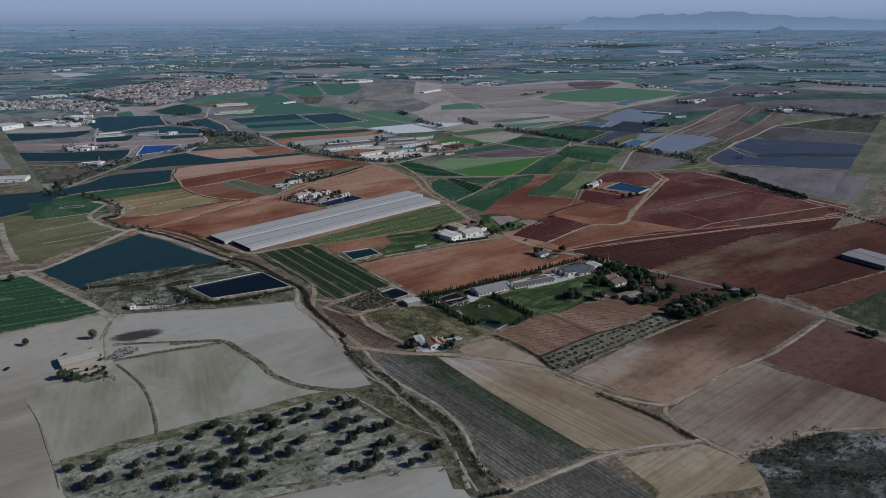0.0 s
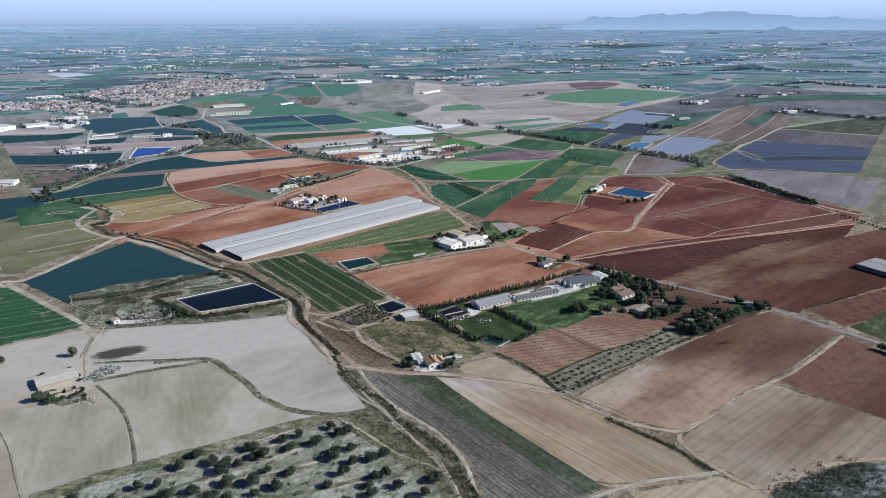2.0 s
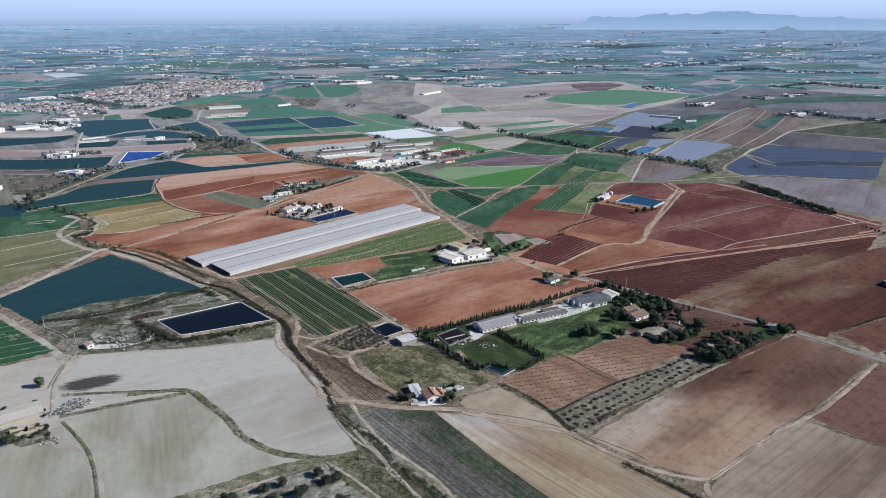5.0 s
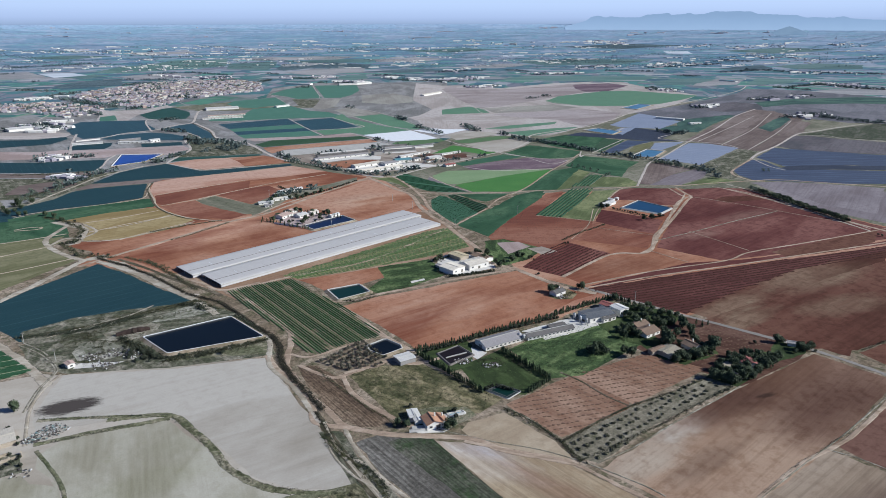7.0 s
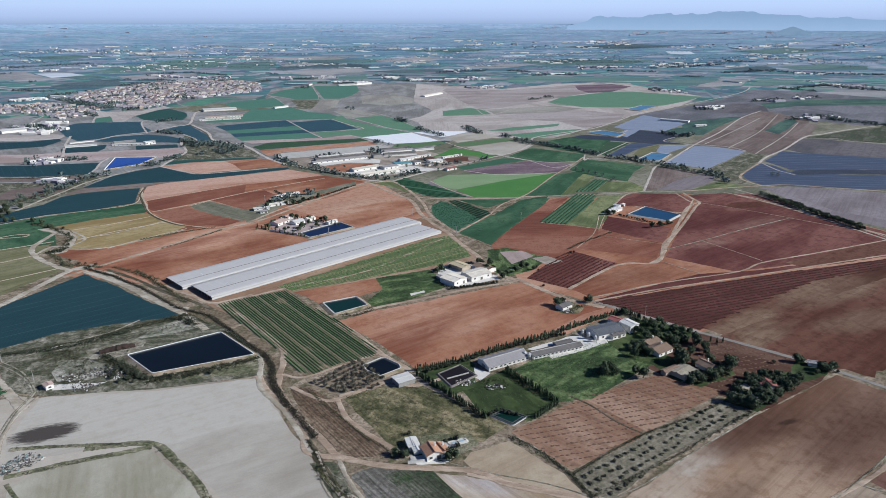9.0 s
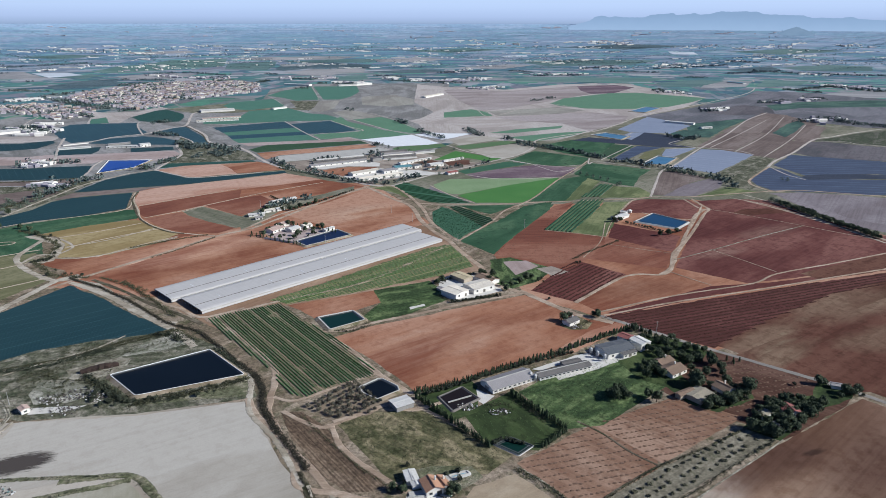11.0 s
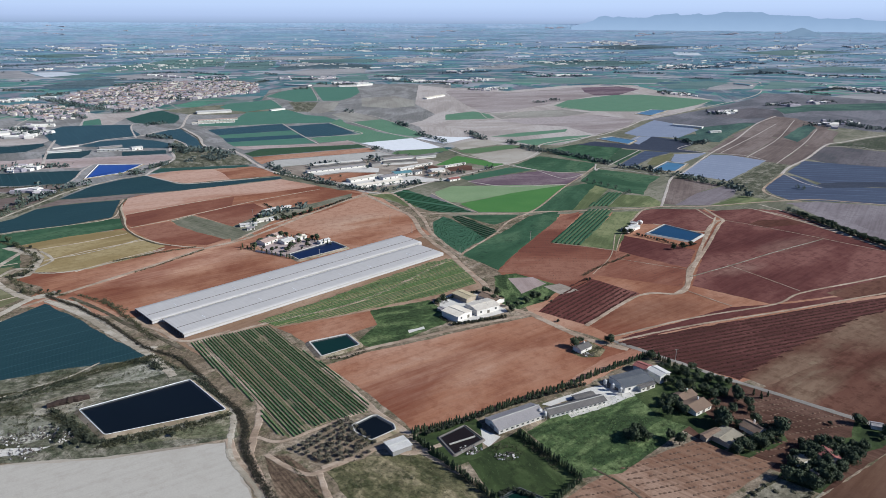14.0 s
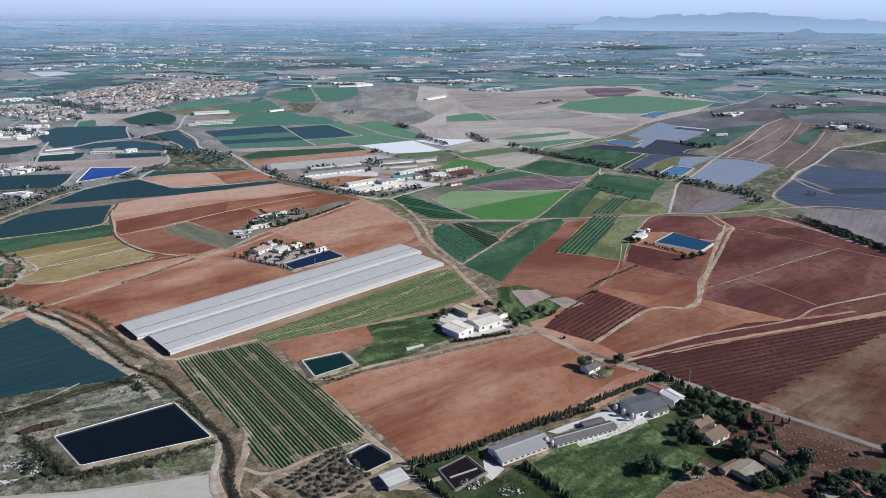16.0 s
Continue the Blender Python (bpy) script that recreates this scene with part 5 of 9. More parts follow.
field("white_sheet", "bright white plastic sheeting over a field", [(-117, 1375), (-57, 1411), (-27, 1430), (24, 1335), (4, 1319), (-54, 1303), (-66, 1313), (-92, 1349)])
field("white_sheet", "bright white plastic sheeting beside another", [(-22, 1430), (14, 1455), (44, 1444), (92, 1445), (43, 1385), (29, 1373)])
field("spring", "dull green plot", [(41, 1758), (109, 1820), (142, 1772), (151, 1698), (39, 1668)])
field("rosy", "wide rose-tan field", [(72, 2360), (237, 2267), (329, 2322), (497, 2459), (487, 2185), (363, 2039), (287, 1937), (189, 1823), (133, 1791), (101, 1929), (53, 2273)], 20)
field("mauve", "dark red field far off", [(496, 2440), (633, 2487), (675, 2394), (558, 2204), (487, 2185), (476, 2279)], 10)
field("spring", "wide green crop", [(322, 1938), (383, 2066), (541, 2203), (629, 2223), (784, 2071), (693, 1954), (603, 1860), (530, 1826), (456, 1823), (391, 1831), (335, 1893)])
field("heather", "brown worked strip", [(145, 1782), (329, 1860), (384, 1800), (305, 1730), (162, 1690)])
field("rosy", "wide tan field", [(158, 1672), (305, 1730), (388, 1761), (458, 1691), (411, 1569), (319, 1470), (286, 1573), (222, 1601), (167, 1623)], 15)
field("bleached", "tan strip", [(38, 1619), (148, 1672), (234, 1586), (156, 1526), (101, 1517), (37, 1565)])
field("spring", "narrow green strip", [(117, 1446), (174, 1492), (281, 1543), (269, 1508), (169, 1447)])
field("spring", "dull green strip with poles", [(153, 1398), (252, 1449), (314, 1469), (277, 1419), (208, 1361), (186, 1355)])
field("pale2", "grey stubble plot", [(42, 1373), (89, 1420), (145, 1393), (119, 1359), (57, 1311)], 30)
field("greenfield2", "green strip between stubble", [(50, 1305), (143, 1359), (165, 1338), (75, 1277), (62, 1281)])
field("pale2", "grey stubble plot", [(70, 1267), (162, 1333), (191, 1294), (170, 1247), (125, 1195), (102, 1198)], 30)
field("darkcrop", "dark green leafy plot", [(122, 1171), (180, 1256), (255, 1197), (247, 1169), (233, 1139), (193, 1134), (156, 1152)])
field("greenfield", "green strip by the lane", [(45, 1098), (121, 1167), (156, 1152), (96, 1108), (56, 1081)])
field("mauve", "mauve flowering fallow", [(56, 1075), (104, 1112), (162, 1141), (222, 1124), (211, 1090), (186, 1061), (105, 1050), (69, 1053)])
field("lightgreen", "pale green young crop", [(11, 1015), (33, 1047), (149, 1054), (177, 1051), (122, 1018), (85, 993), (43, 962), (30, 965), (14, 995)])
field("brightgreen", "bright green crop", [(40, 957), (100, 1004), (177, 1051), (184, 1051), (131, 944), (115, 920), (60, 920)])
field("purple", "brown strip beside crops", [(7, 1009), (30, 962), (60, 920), (29, 927), (1, 974)])
field("greenfield", "blue-green cabbage rows", [(-41, 1008), (-28, 1031), (30, 957), (53, 920), (23, 920), (4, 926), (-22, 962)], -30)
field("meadow", "dull meadow by the lane", [(-78, 1005), (-44, 1008), (-9, 942), (-25, 949), (-42, 974)])
field("darkcrop", "smooth blue-green crop", [(123, 925), (179, 1042), (216, 1064), (227, 1058), (178, 951), (168, 928)])
field("meadow", "dull green meadow", [(166, 925), (222, 1052), (234, 1031), (187, 937)])
field("meadow", "dull green meadow", [(211, 942), (245, 1003), (276, 995), (281, 959), (273, 942)])
field("darkcrop", "dark hedged plot", [(208, 1077), (247, 1157), (326, 1105), (297, 1062), (271, 1001), (248, 1017), (221, 1052)])
field("darkcrop", "dark green crop", [(39, 907), (105, 909), (90, 888), (73, 870), (67, 874)])
field("darkcrop", "dark blue-green crop along the road", [(34, 775), (51, 802), (120, 907), (151, 912), (135, 874), (107, 824), (93, 799), (64, 732), (57, 741), (48, 757)], 54)
field("rust_soil", "red soil with dark weed streaks", [(63, 728), (93, 795), (146, 884), (176, 919), (124, 809), (151, 798), (179, 784), (175, 765), (151, 724), (133, 700), (122, 689), (96, 718)], -3)
field("meadow", "dull green meadow strip", [(148, 800), (185, 865), (213, 921), (248, 924), (219, 875), (181, 785)])
field("cabbage_soil", "dark blue-green vegetable rows", [(122, 808), (186, 932), (216, 933), (185, 865), (149, 800)], 62)
field("cabbage_soil", "dark blue-green vegetable rows beyond the road", [(190, 944), (229, 1014), (247, 1011), (214, 947)], 62)
field("greenfield", "dark leafy crop", [(8, 880), (19, 902), (28, 892), (63, 824), (52, 809), (44, 799), (33, 775), (15, 809), (9, 836)])
field("plowgreen", "striped crop beside a lane", [(28, 900), (38, 907), (76, 845), (60, 822)], -50)
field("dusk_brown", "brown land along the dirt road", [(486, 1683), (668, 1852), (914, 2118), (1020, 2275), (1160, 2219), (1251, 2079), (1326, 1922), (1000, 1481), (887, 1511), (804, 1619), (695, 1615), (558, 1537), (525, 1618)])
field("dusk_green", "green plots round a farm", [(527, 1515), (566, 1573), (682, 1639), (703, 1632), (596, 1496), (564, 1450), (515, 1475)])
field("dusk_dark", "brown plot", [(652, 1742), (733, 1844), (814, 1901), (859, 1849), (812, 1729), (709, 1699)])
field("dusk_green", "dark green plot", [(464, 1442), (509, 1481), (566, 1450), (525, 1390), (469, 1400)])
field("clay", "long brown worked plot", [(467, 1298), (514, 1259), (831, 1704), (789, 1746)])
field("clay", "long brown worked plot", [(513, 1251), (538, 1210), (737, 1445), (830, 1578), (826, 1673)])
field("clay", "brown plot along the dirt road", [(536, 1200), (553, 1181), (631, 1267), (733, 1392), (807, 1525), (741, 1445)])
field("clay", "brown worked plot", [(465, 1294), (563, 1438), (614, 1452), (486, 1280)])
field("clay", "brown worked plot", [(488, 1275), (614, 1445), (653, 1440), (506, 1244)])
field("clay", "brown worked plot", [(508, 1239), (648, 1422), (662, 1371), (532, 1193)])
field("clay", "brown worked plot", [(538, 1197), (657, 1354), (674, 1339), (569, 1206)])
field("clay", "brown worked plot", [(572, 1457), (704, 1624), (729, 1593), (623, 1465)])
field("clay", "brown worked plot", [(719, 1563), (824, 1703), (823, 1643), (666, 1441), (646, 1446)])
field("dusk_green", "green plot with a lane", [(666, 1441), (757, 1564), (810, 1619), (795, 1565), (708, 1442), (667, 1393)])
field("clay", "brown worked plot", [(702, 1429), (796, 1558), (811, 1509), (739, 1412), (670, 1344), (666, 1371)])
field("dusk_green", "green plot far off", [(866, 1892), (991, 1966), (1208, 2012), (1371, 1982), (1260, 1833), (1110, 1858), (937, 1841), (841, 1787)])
field("nets_lilac", "pale violet sheeting", [(380, 1491), (496, 1675), (525, 1618), (543, 1536), (466, 1436), (434, 1447), (395, 1459)], -35.5)
field("darkcrop", "grey green rough crop", [(198, 1313), (266, 1367), (334, 1331), (276, 1214), (256, 1201), (215, 1252)])
field("nets_slate", "dark slate netting", [(263, 1362), (302, 1396), (358, 1364), (420, 1453), (489, 1389), (432, 1323), (456, 1289), (405, 1288), (329, 1331)], -29.3)
field("nets_lilac", "pale violet sheeting", [(360, 1398), (393, 1452), (422, 1453), (372, 1364)], -35.5)
field("darkgreen", "dark green crop plot", [(275, 1210), (326, 1321), (359, 1302), (286, 1185)])
field("nets_violet", "slate grey netting", [(286, 1181), (363, 1302), (401, 1288), (359, 1246), (310, 1178)], -8.1)
field("straw2", "olive green plot", [(334, 1194), (357, 1241), (405, 1283), (380, 1228), (340, 1178)])
field("nets_lilac", "pale violet sheeting", [(404, 1274), (460, 1284), (387, 1195), (378, 1215)], -35.5)
field("nets_lilac", "large pale violet sheeting", [(358, 1119), (462, 1270), (494, 1262), (528, 1218), (477, 1157), (409, 1079), (386, 1102)], -35.5)
field("scrubland", "scrubby fallow ground", [(399, 1060), (474, 1149), (527, 1210), (547, 1189), (509, 1132), (445, 1054), (432, 997), (414, 981), (401, 1016)])
field("clay", "tan plot", [(281, 957), (336, 1091), (357, 1095), (389, 1054), (344, 1012), (293, 952)])
field("purple", "grey scrubby plot with rows", [(292, 950), (344, 1012), (388, 1048), (402, 1030), (378, 991), (334, 950)])
field("meadow", "weedy green strip", [(334, 950), (393, 996), (411, 978), (421, 968), (350, 945)])
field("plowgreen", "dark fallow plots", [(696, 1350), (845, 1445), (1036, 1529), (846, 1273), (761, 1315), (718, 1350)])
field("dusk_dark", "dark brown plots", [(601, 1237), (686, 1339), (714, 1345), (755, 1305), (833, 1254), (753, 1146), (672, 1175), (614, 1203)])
field("nets_violet", "violet grey crop netting", [(519, 1135), (588, 1219), (614, 1203), (672, 1175), (750, 1142), (692, 1063), (606, 1072), (530, 1062), (522, 1111)], -8.1)
field("nets_slate", "dark slate netting strip", [(513, 1049), (536, 1068), (606, 1072), (692, 1063), (669, 1033), (586, 1041), (520, 1037)], -29.3)
field("nets_violet", "violet grey crop netting beside a track", [(442, 1042), (502, 1117), (517, 1107), (520, 1037), (584, 1038), (665, 1027), (606, 947), (530, 954), (492, 966), (441, 976), (435, 1005)], -8.1)
field("purple", "violet grey stubble field", [(428, 960), (472, 966), (527, 949), (588, 924), (500, 804), (463, 849), (459, 878), (449, 914), (441, 946)])
field("reddark", "red soil beside the reservoir", [(220, 879), (248, 926), (261, 933), (317, 933), (321, 900), (292, 848), (271, 850), (254, 871), (231, 873)], 40)
field("reddark", "pale red strip along the hedge", [(327, 892), (324, 924), (377, 934), (412, 927), (426, 874), (433, 802), (453, 741), (464, 755), (426, 792), (383, 838), (348, 871)], 40)
field("redbrown", "darker strip of worked soil", [(345, 871), (362, 886), (399, 890), (410, 874), (360, 860)], 36)
track("lane", 6.2, [(-482, 1543), (-418, 1438), (-386, 1358), (-361, 1327), (-326, 1308), (-290, 1256), (-253, 1188), (-214, 1132), (-169, 1098), (-118, 1054), (-79, 1019), (-56, 1008)])
track("ditch", 3, [(-488, 1543), (-423, 1438), (-384, 1348), (-357, 1307), (-321, 1283)])
track("gravel", 4, [(-461, 867), (-457, 916), (-452, 963), (-447, 1015), (-432, 1053), (-413, 1092), (-388, 1112)])
track("lane", 5.0, [(-388, 1112), (-390, 1167), (-391, 1232), (-427, 1316), (-438, 1368)])
track("lane", 3.8, [(-388, 1112), (-330, 1067), (-314, 1061), (-262, 1080), (-229, 1097)])
track("lane", 3.8, [(-470, 1059), (-475, 1094), (-489, 1143), (-494, 1184)])
track("lane", 6.2, [(-610, 1332), (-589, 1364), (-572, 1410), (-530, 1448), (-515, 1507), (-491, 1550), (-517, 1659), (-537, 1747), (-525, 1767)])
track("lane", 3.8, [(-529, 1429), (-583, 1540), (-603, 1599), (-590, 1600)])
track("lane", 3.8, [(-455, 1413), (-421, 1368), (-399, 1321)])
track("lane", 5.0, [(-570, 1191), (-616, 1292), (-658, 1397)])
track("lane", 3.2, [(-793, 1486), (-833, 1592), (-860, 1690)])
track("path", 2, [(-450, 817), (-415, 847), (-372, 870), (-340, 898), (-355, 954), (-361, 976)])
track("path", 2.5, [(-361, 976), (-346, 935), (-324, 892), (-309, 860), (-287, 833), (-258, 810), (-234, 800), (-209, 794)])
track("ditch", 3, [(-359, 979), (-350, 940), (-327, 892), (-308, 857), (-287, 831), (-260, 808), (-242, 802)])
track("path", 2, [(-305, 860), (-277, 886), (-256, 911), (-224, 948), (-194, 980), (-136, 1030)])
track("path", 1.6, [(-331, 911), (-288, 950), (-238, 996)])
track("dirt", 4, [(-188, 811), (-174, 846), (-158, 877), (-120, 928), (-89, 981), (-59, 1005), (-44, 1008)])
track("dirt", 5, [(-80, 1025), (-44, 1008), (-26, 972), (-12, 929), (-3, 894), (1, 874), (5, 845), (20, 802), (34, 772)])
track("lane", 5.0, [(-44, 1008), (-24, 1034), (8, 1074), (50, 1115), (101, 1170), (149, 1224), (185, 1298), (198, 1360), (244, 1406), (304, 1450), (337, 1477), (405, 1569), (513, 1728), (685, 1896), (964, 2209), (1117, 2496), (1240, 2793)])
track("lane", 3.8, [(36, 1315), (65, 1258), (105, 1211), (124, 1187), (163, 1145)])
track("dirt", 4, [(-11, 920), (22, 913), (90, 914), (128, 921), (166, 925), (251, 937), (279, 945), (324, 945), (383, 960), (443, 973), (478, 976), (532, 956), (595, 933)])
track("dirt", 3, [(34, 775), (52, 806), (71, 840), (90, 884), (115, 916), (136, 951), (178, 1039), (221, 1117), (249, 1173)])
track("path", 2, [(7, 1009), (30, 960), (59, 918)])
track("lane", 2.5, [(56, 1075), (104, 1047), (186, 1058)])
track("lane", 1.9, [(162, 1141), (189, 1093), (221, 1121)])
track("lane", 2.2, [(123, 1179), (156, 1152), (192, 1131), (234, 1142)])
track("lane", 2.5, [(256, 1193), (245, 1146), (264, 1165), (328, 1112)])
track("lane", 3.8, [(276, 947), (305, 1018), (338, 1095), (373, 1141), (465, 1280), (571, 1426), (699, 1623), (802, 1748)])
track("lane", 2.5, [(456, 1289), (491, 1275), (519, 1257), (529, 1218)])
track("lane", 2.0, [(484, 1285), (614, 1452), (737, 1617)])
track("lane", 2.0, [(511, 1248), (649, 1428), (807, 1676)])
track("lane", 2.0, [(534, 1197), (667, 1371), (785, 1543)])
track("lane", 5.0, [(504, 1121), (539, 1169), (605, 1241), (702, 1361), (754, 1395), (853, 1458), (1068, 1573)])
track("lane", 2.5, [(694, 1350), (750, 1340), (761, 1315), (839, 1263)])
track("dirt", 4, [(508, 1125), (447, 1048), (431, 1019), (431, 997), (437, 976), (453, 968)])
track("lane", 2.5, [(508, 1125), (507, 1068), (516, 1037)])
track("lane", 2.5, [(272, 1181), (355, 1307)])
track("lane", 2.5, [(348, 1364), (399, 1453)])
track("lane", 2.5, [(409, 1274), (460, 1289), (426, 1323), (489, 1389)])
track("lane", 2.4, [(121, 1811), (150, 1689), (287, 1937), (322, 1938), (391, 1831), (453, 1813)])
track("lane", 1.6, [(36, 2306), (101, 1929), (135, 1781), (161, 1681)])
track("lane", 2.4, [(-209, 1829), (-136, 1752), (-80, 1656), (-18, 1500), (33, 1384)])
track("lane", 3.1, [(-162, 1637), (-71, 1485), (-17, 1418), (27, 1330)])
track("lane", 3.1, [(-300, 1609), (-235, 1462), (-189, 1368)])
track("lane", 3.1, [(-204, 1619), (-159, 1538), (-125, 1477), (-216, 1437)])
track("lane", 1.6, [(-457, 1558), (-401, 1575), (-302, 1608)])
track("lane", 3.1, [(-144, 1403), (-111, 1354), (-68, 1284), (-49, 1252)])
track("lane", 1.6, [(-466, 2167), (-399, 2005), (-346, 1866), (-276, 1757)])
track("lane", 1.6, [(-374, 2427), (-308, 2117), (-284, 2023), (-206, 2039)])
track("path", 1.6, [(-272, 884), (-255, 909)])
track("dirt", 3, [(220, 879), (248, 928), (266, 940)])
track("dirt", 4, [(322, 936), (323, 902), (324, 887), (310, 865), (275, 803), (240, 744), (222, 712)])
track("path", 2, [(321, 900), (292, 848), (270, 850), (243, 873)])
track("dirt", 1.2, [(324, 887), (347, 869), (382, 836), (425, 791), (464, 755)])
track("gravel", 3, [(394, 955), (412, 914), (423, 868), (435, 805), (453, 741)])
track("rut", 1.6, [(224, 714), (274, 744), (332, 781), (395, 818)])
track("dirt", 1.2, [(269, 744), (287, 711), (302, 682)])
track("dirt", 1.4, [(210, 685), (223, 666), (234, 652)])
track("dirt", 1.4, [(123, 808), (148, 798), (180, 784)])
track("dirt", 1.2, [(180, 784), (198, 833), (218, 871)])
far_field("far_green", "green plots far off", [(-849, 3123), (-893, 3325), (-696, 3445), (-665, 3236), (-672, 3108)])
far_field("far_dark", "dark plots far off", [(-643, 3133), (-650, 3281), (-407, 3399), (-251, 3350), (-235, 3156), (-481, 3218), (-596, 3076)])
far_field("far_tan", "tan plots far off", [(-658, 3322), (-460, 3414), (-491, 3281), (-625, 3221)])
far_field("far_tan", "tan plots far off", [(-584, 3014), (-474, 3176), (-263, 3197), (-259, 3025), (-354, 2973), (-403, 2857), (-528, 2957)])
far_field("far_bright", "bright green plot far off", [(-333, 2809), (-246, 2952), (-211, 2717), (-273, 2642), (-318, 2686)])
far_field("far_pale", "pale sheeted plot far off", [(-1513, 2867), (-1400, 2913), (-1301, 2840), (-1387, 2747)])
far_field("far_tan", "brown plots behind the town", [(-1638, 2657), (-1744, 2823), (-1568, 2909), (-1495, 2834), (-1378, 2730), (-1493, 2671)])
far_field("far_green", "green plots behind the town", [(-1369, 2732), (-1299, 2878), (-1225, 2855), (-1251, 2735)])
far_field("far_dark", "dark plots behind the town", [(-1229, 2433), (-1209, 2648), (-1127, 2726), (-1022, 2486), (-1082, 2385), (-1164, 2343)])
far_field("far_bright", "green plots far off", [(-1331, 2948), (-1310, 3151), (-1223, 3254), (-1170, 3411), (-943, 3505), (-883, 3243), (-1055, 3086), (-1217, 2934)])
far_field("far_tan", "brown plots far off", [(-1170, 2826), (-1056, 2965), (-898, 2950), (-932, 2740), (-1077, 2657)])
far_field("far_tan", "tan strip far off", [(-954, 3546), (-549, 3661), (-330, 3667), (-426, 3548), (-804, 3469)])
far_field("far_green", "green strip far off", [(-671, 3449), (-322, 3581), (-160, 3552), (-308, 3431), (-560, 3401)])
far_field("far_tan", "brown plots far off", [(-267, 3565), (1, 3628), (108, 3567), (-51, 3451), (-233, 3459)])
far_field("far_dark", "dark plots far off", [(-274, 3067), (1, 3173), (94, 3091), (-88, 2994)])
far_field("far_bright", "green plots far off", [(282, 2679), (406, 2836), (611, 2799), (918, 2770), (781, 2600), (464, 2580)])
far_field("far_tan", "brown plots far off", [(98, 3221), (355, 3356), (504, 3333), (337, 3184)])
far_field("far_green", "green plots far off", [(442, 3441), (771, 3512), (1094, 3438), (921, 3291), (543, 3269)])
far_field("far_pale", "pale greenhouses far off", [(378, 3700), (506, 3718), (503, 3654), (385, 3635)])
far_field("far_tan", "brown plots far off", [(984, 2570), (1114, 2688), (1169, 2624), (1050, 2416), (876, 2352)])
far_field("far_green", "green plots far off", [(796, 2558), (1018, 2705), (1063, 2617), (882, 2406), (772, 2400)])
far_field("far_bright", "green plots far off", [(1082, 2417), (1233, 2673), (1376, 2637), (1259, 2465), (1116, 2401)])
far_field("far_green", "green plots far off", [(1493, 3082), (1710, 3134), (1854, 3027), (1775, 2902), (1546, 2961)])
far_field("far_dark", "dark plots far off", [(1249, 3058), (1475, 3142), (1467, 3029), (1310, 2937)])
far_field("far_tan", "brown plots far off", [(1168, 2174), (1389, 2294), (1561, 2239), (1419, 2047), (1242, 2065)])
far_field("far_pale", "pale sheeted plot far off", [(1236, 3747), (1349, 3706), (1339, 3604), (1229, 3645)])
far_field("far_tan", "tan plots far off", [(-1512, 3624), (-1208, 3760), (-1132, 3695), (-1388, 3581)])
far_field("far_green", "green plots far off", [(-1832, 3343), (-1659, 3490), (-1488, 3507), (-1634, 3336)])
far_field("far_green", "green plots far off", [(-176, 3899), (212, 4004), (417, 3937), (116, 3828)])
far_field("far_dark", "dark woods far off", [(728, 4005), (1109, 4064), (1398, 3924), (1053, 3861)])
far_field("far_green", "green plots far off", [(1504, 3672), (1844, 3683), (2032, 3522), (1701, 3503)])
field("bankgrass", "yellow-green grass bank beside the creek", [(-45, 344), (-32, 353), (-22, 341), (-10, 327), (-1, 314), (3, 307), (8, 301), (-2, 303), (-15, 313), (-31, 330)])
field("scrubland", "rough creek bank with bushes", [(-54, 395), (-48, 396), (-36, 380), (-23, 363), (-11, 344), (2, 328), (13, 313), (19, 298), (21, 282), (26, 271), (33, 259), (18, 260), (15, 271), (12, 288), (5, 304), (-6, 321), (-17, 338), (-29, 353), (-41, 373)])
track("gravel", 1.8, [(-47, 344), (-32, 330), (-16, 313), (-5, 305), (5, 299), (12, 289), (15, 277), (18, 269)])
track("gravel", 1.6, [(-50, 389), (-37, 371), (-26, 353), (-17, 339), (-10, 328), (-1, 316)])
field("yard", "pale concrete apron in front of the poultry sheds", [(81, 500), (84, 505), (104, 515), (104, 522), (120, 530), (133, 533), (133, 529), (120, 523), (108, 515), (98, 508)])
field("yard", "pale strip behind the poultry sheds", [(67, 514), (92, 528), (106, 535), (108, 532), (93, 524), (72, 512)])

# ---- builders ----
def box(bm, x0, y0, z0, x1, y1, z1):
    v = [bm.verts.new(p) for p in ((x0, y0, z0), (x1, y0, z0), (x1, y1, z0), (x0, y1, z0), (x0, y0, z1), (x1, y0, z1), (x1, y1, z1), (x0, y1, z1))]
    for q in ((3, 2, 1, 0), (4, 5, 6, 7), (0, 1, 5, 4), (1, 2, 6, 5), (2, 3, 7, 6), (3, 0, 4, 7)):
        bm.faces.new([v[i] for i in q])
    return v


def thing(name, m, label, category, group=""):
    ob = new(name)
    ob.empty_display_size = 0.5
    ob.matrix_world = m
    return tagged(ob, label, category, group)


def boxed(name, dims, mat, parent, label=""):
    bm = bmesh.new()
    box(bm, *dims)
    return part(name, bm, mat, parent, label)


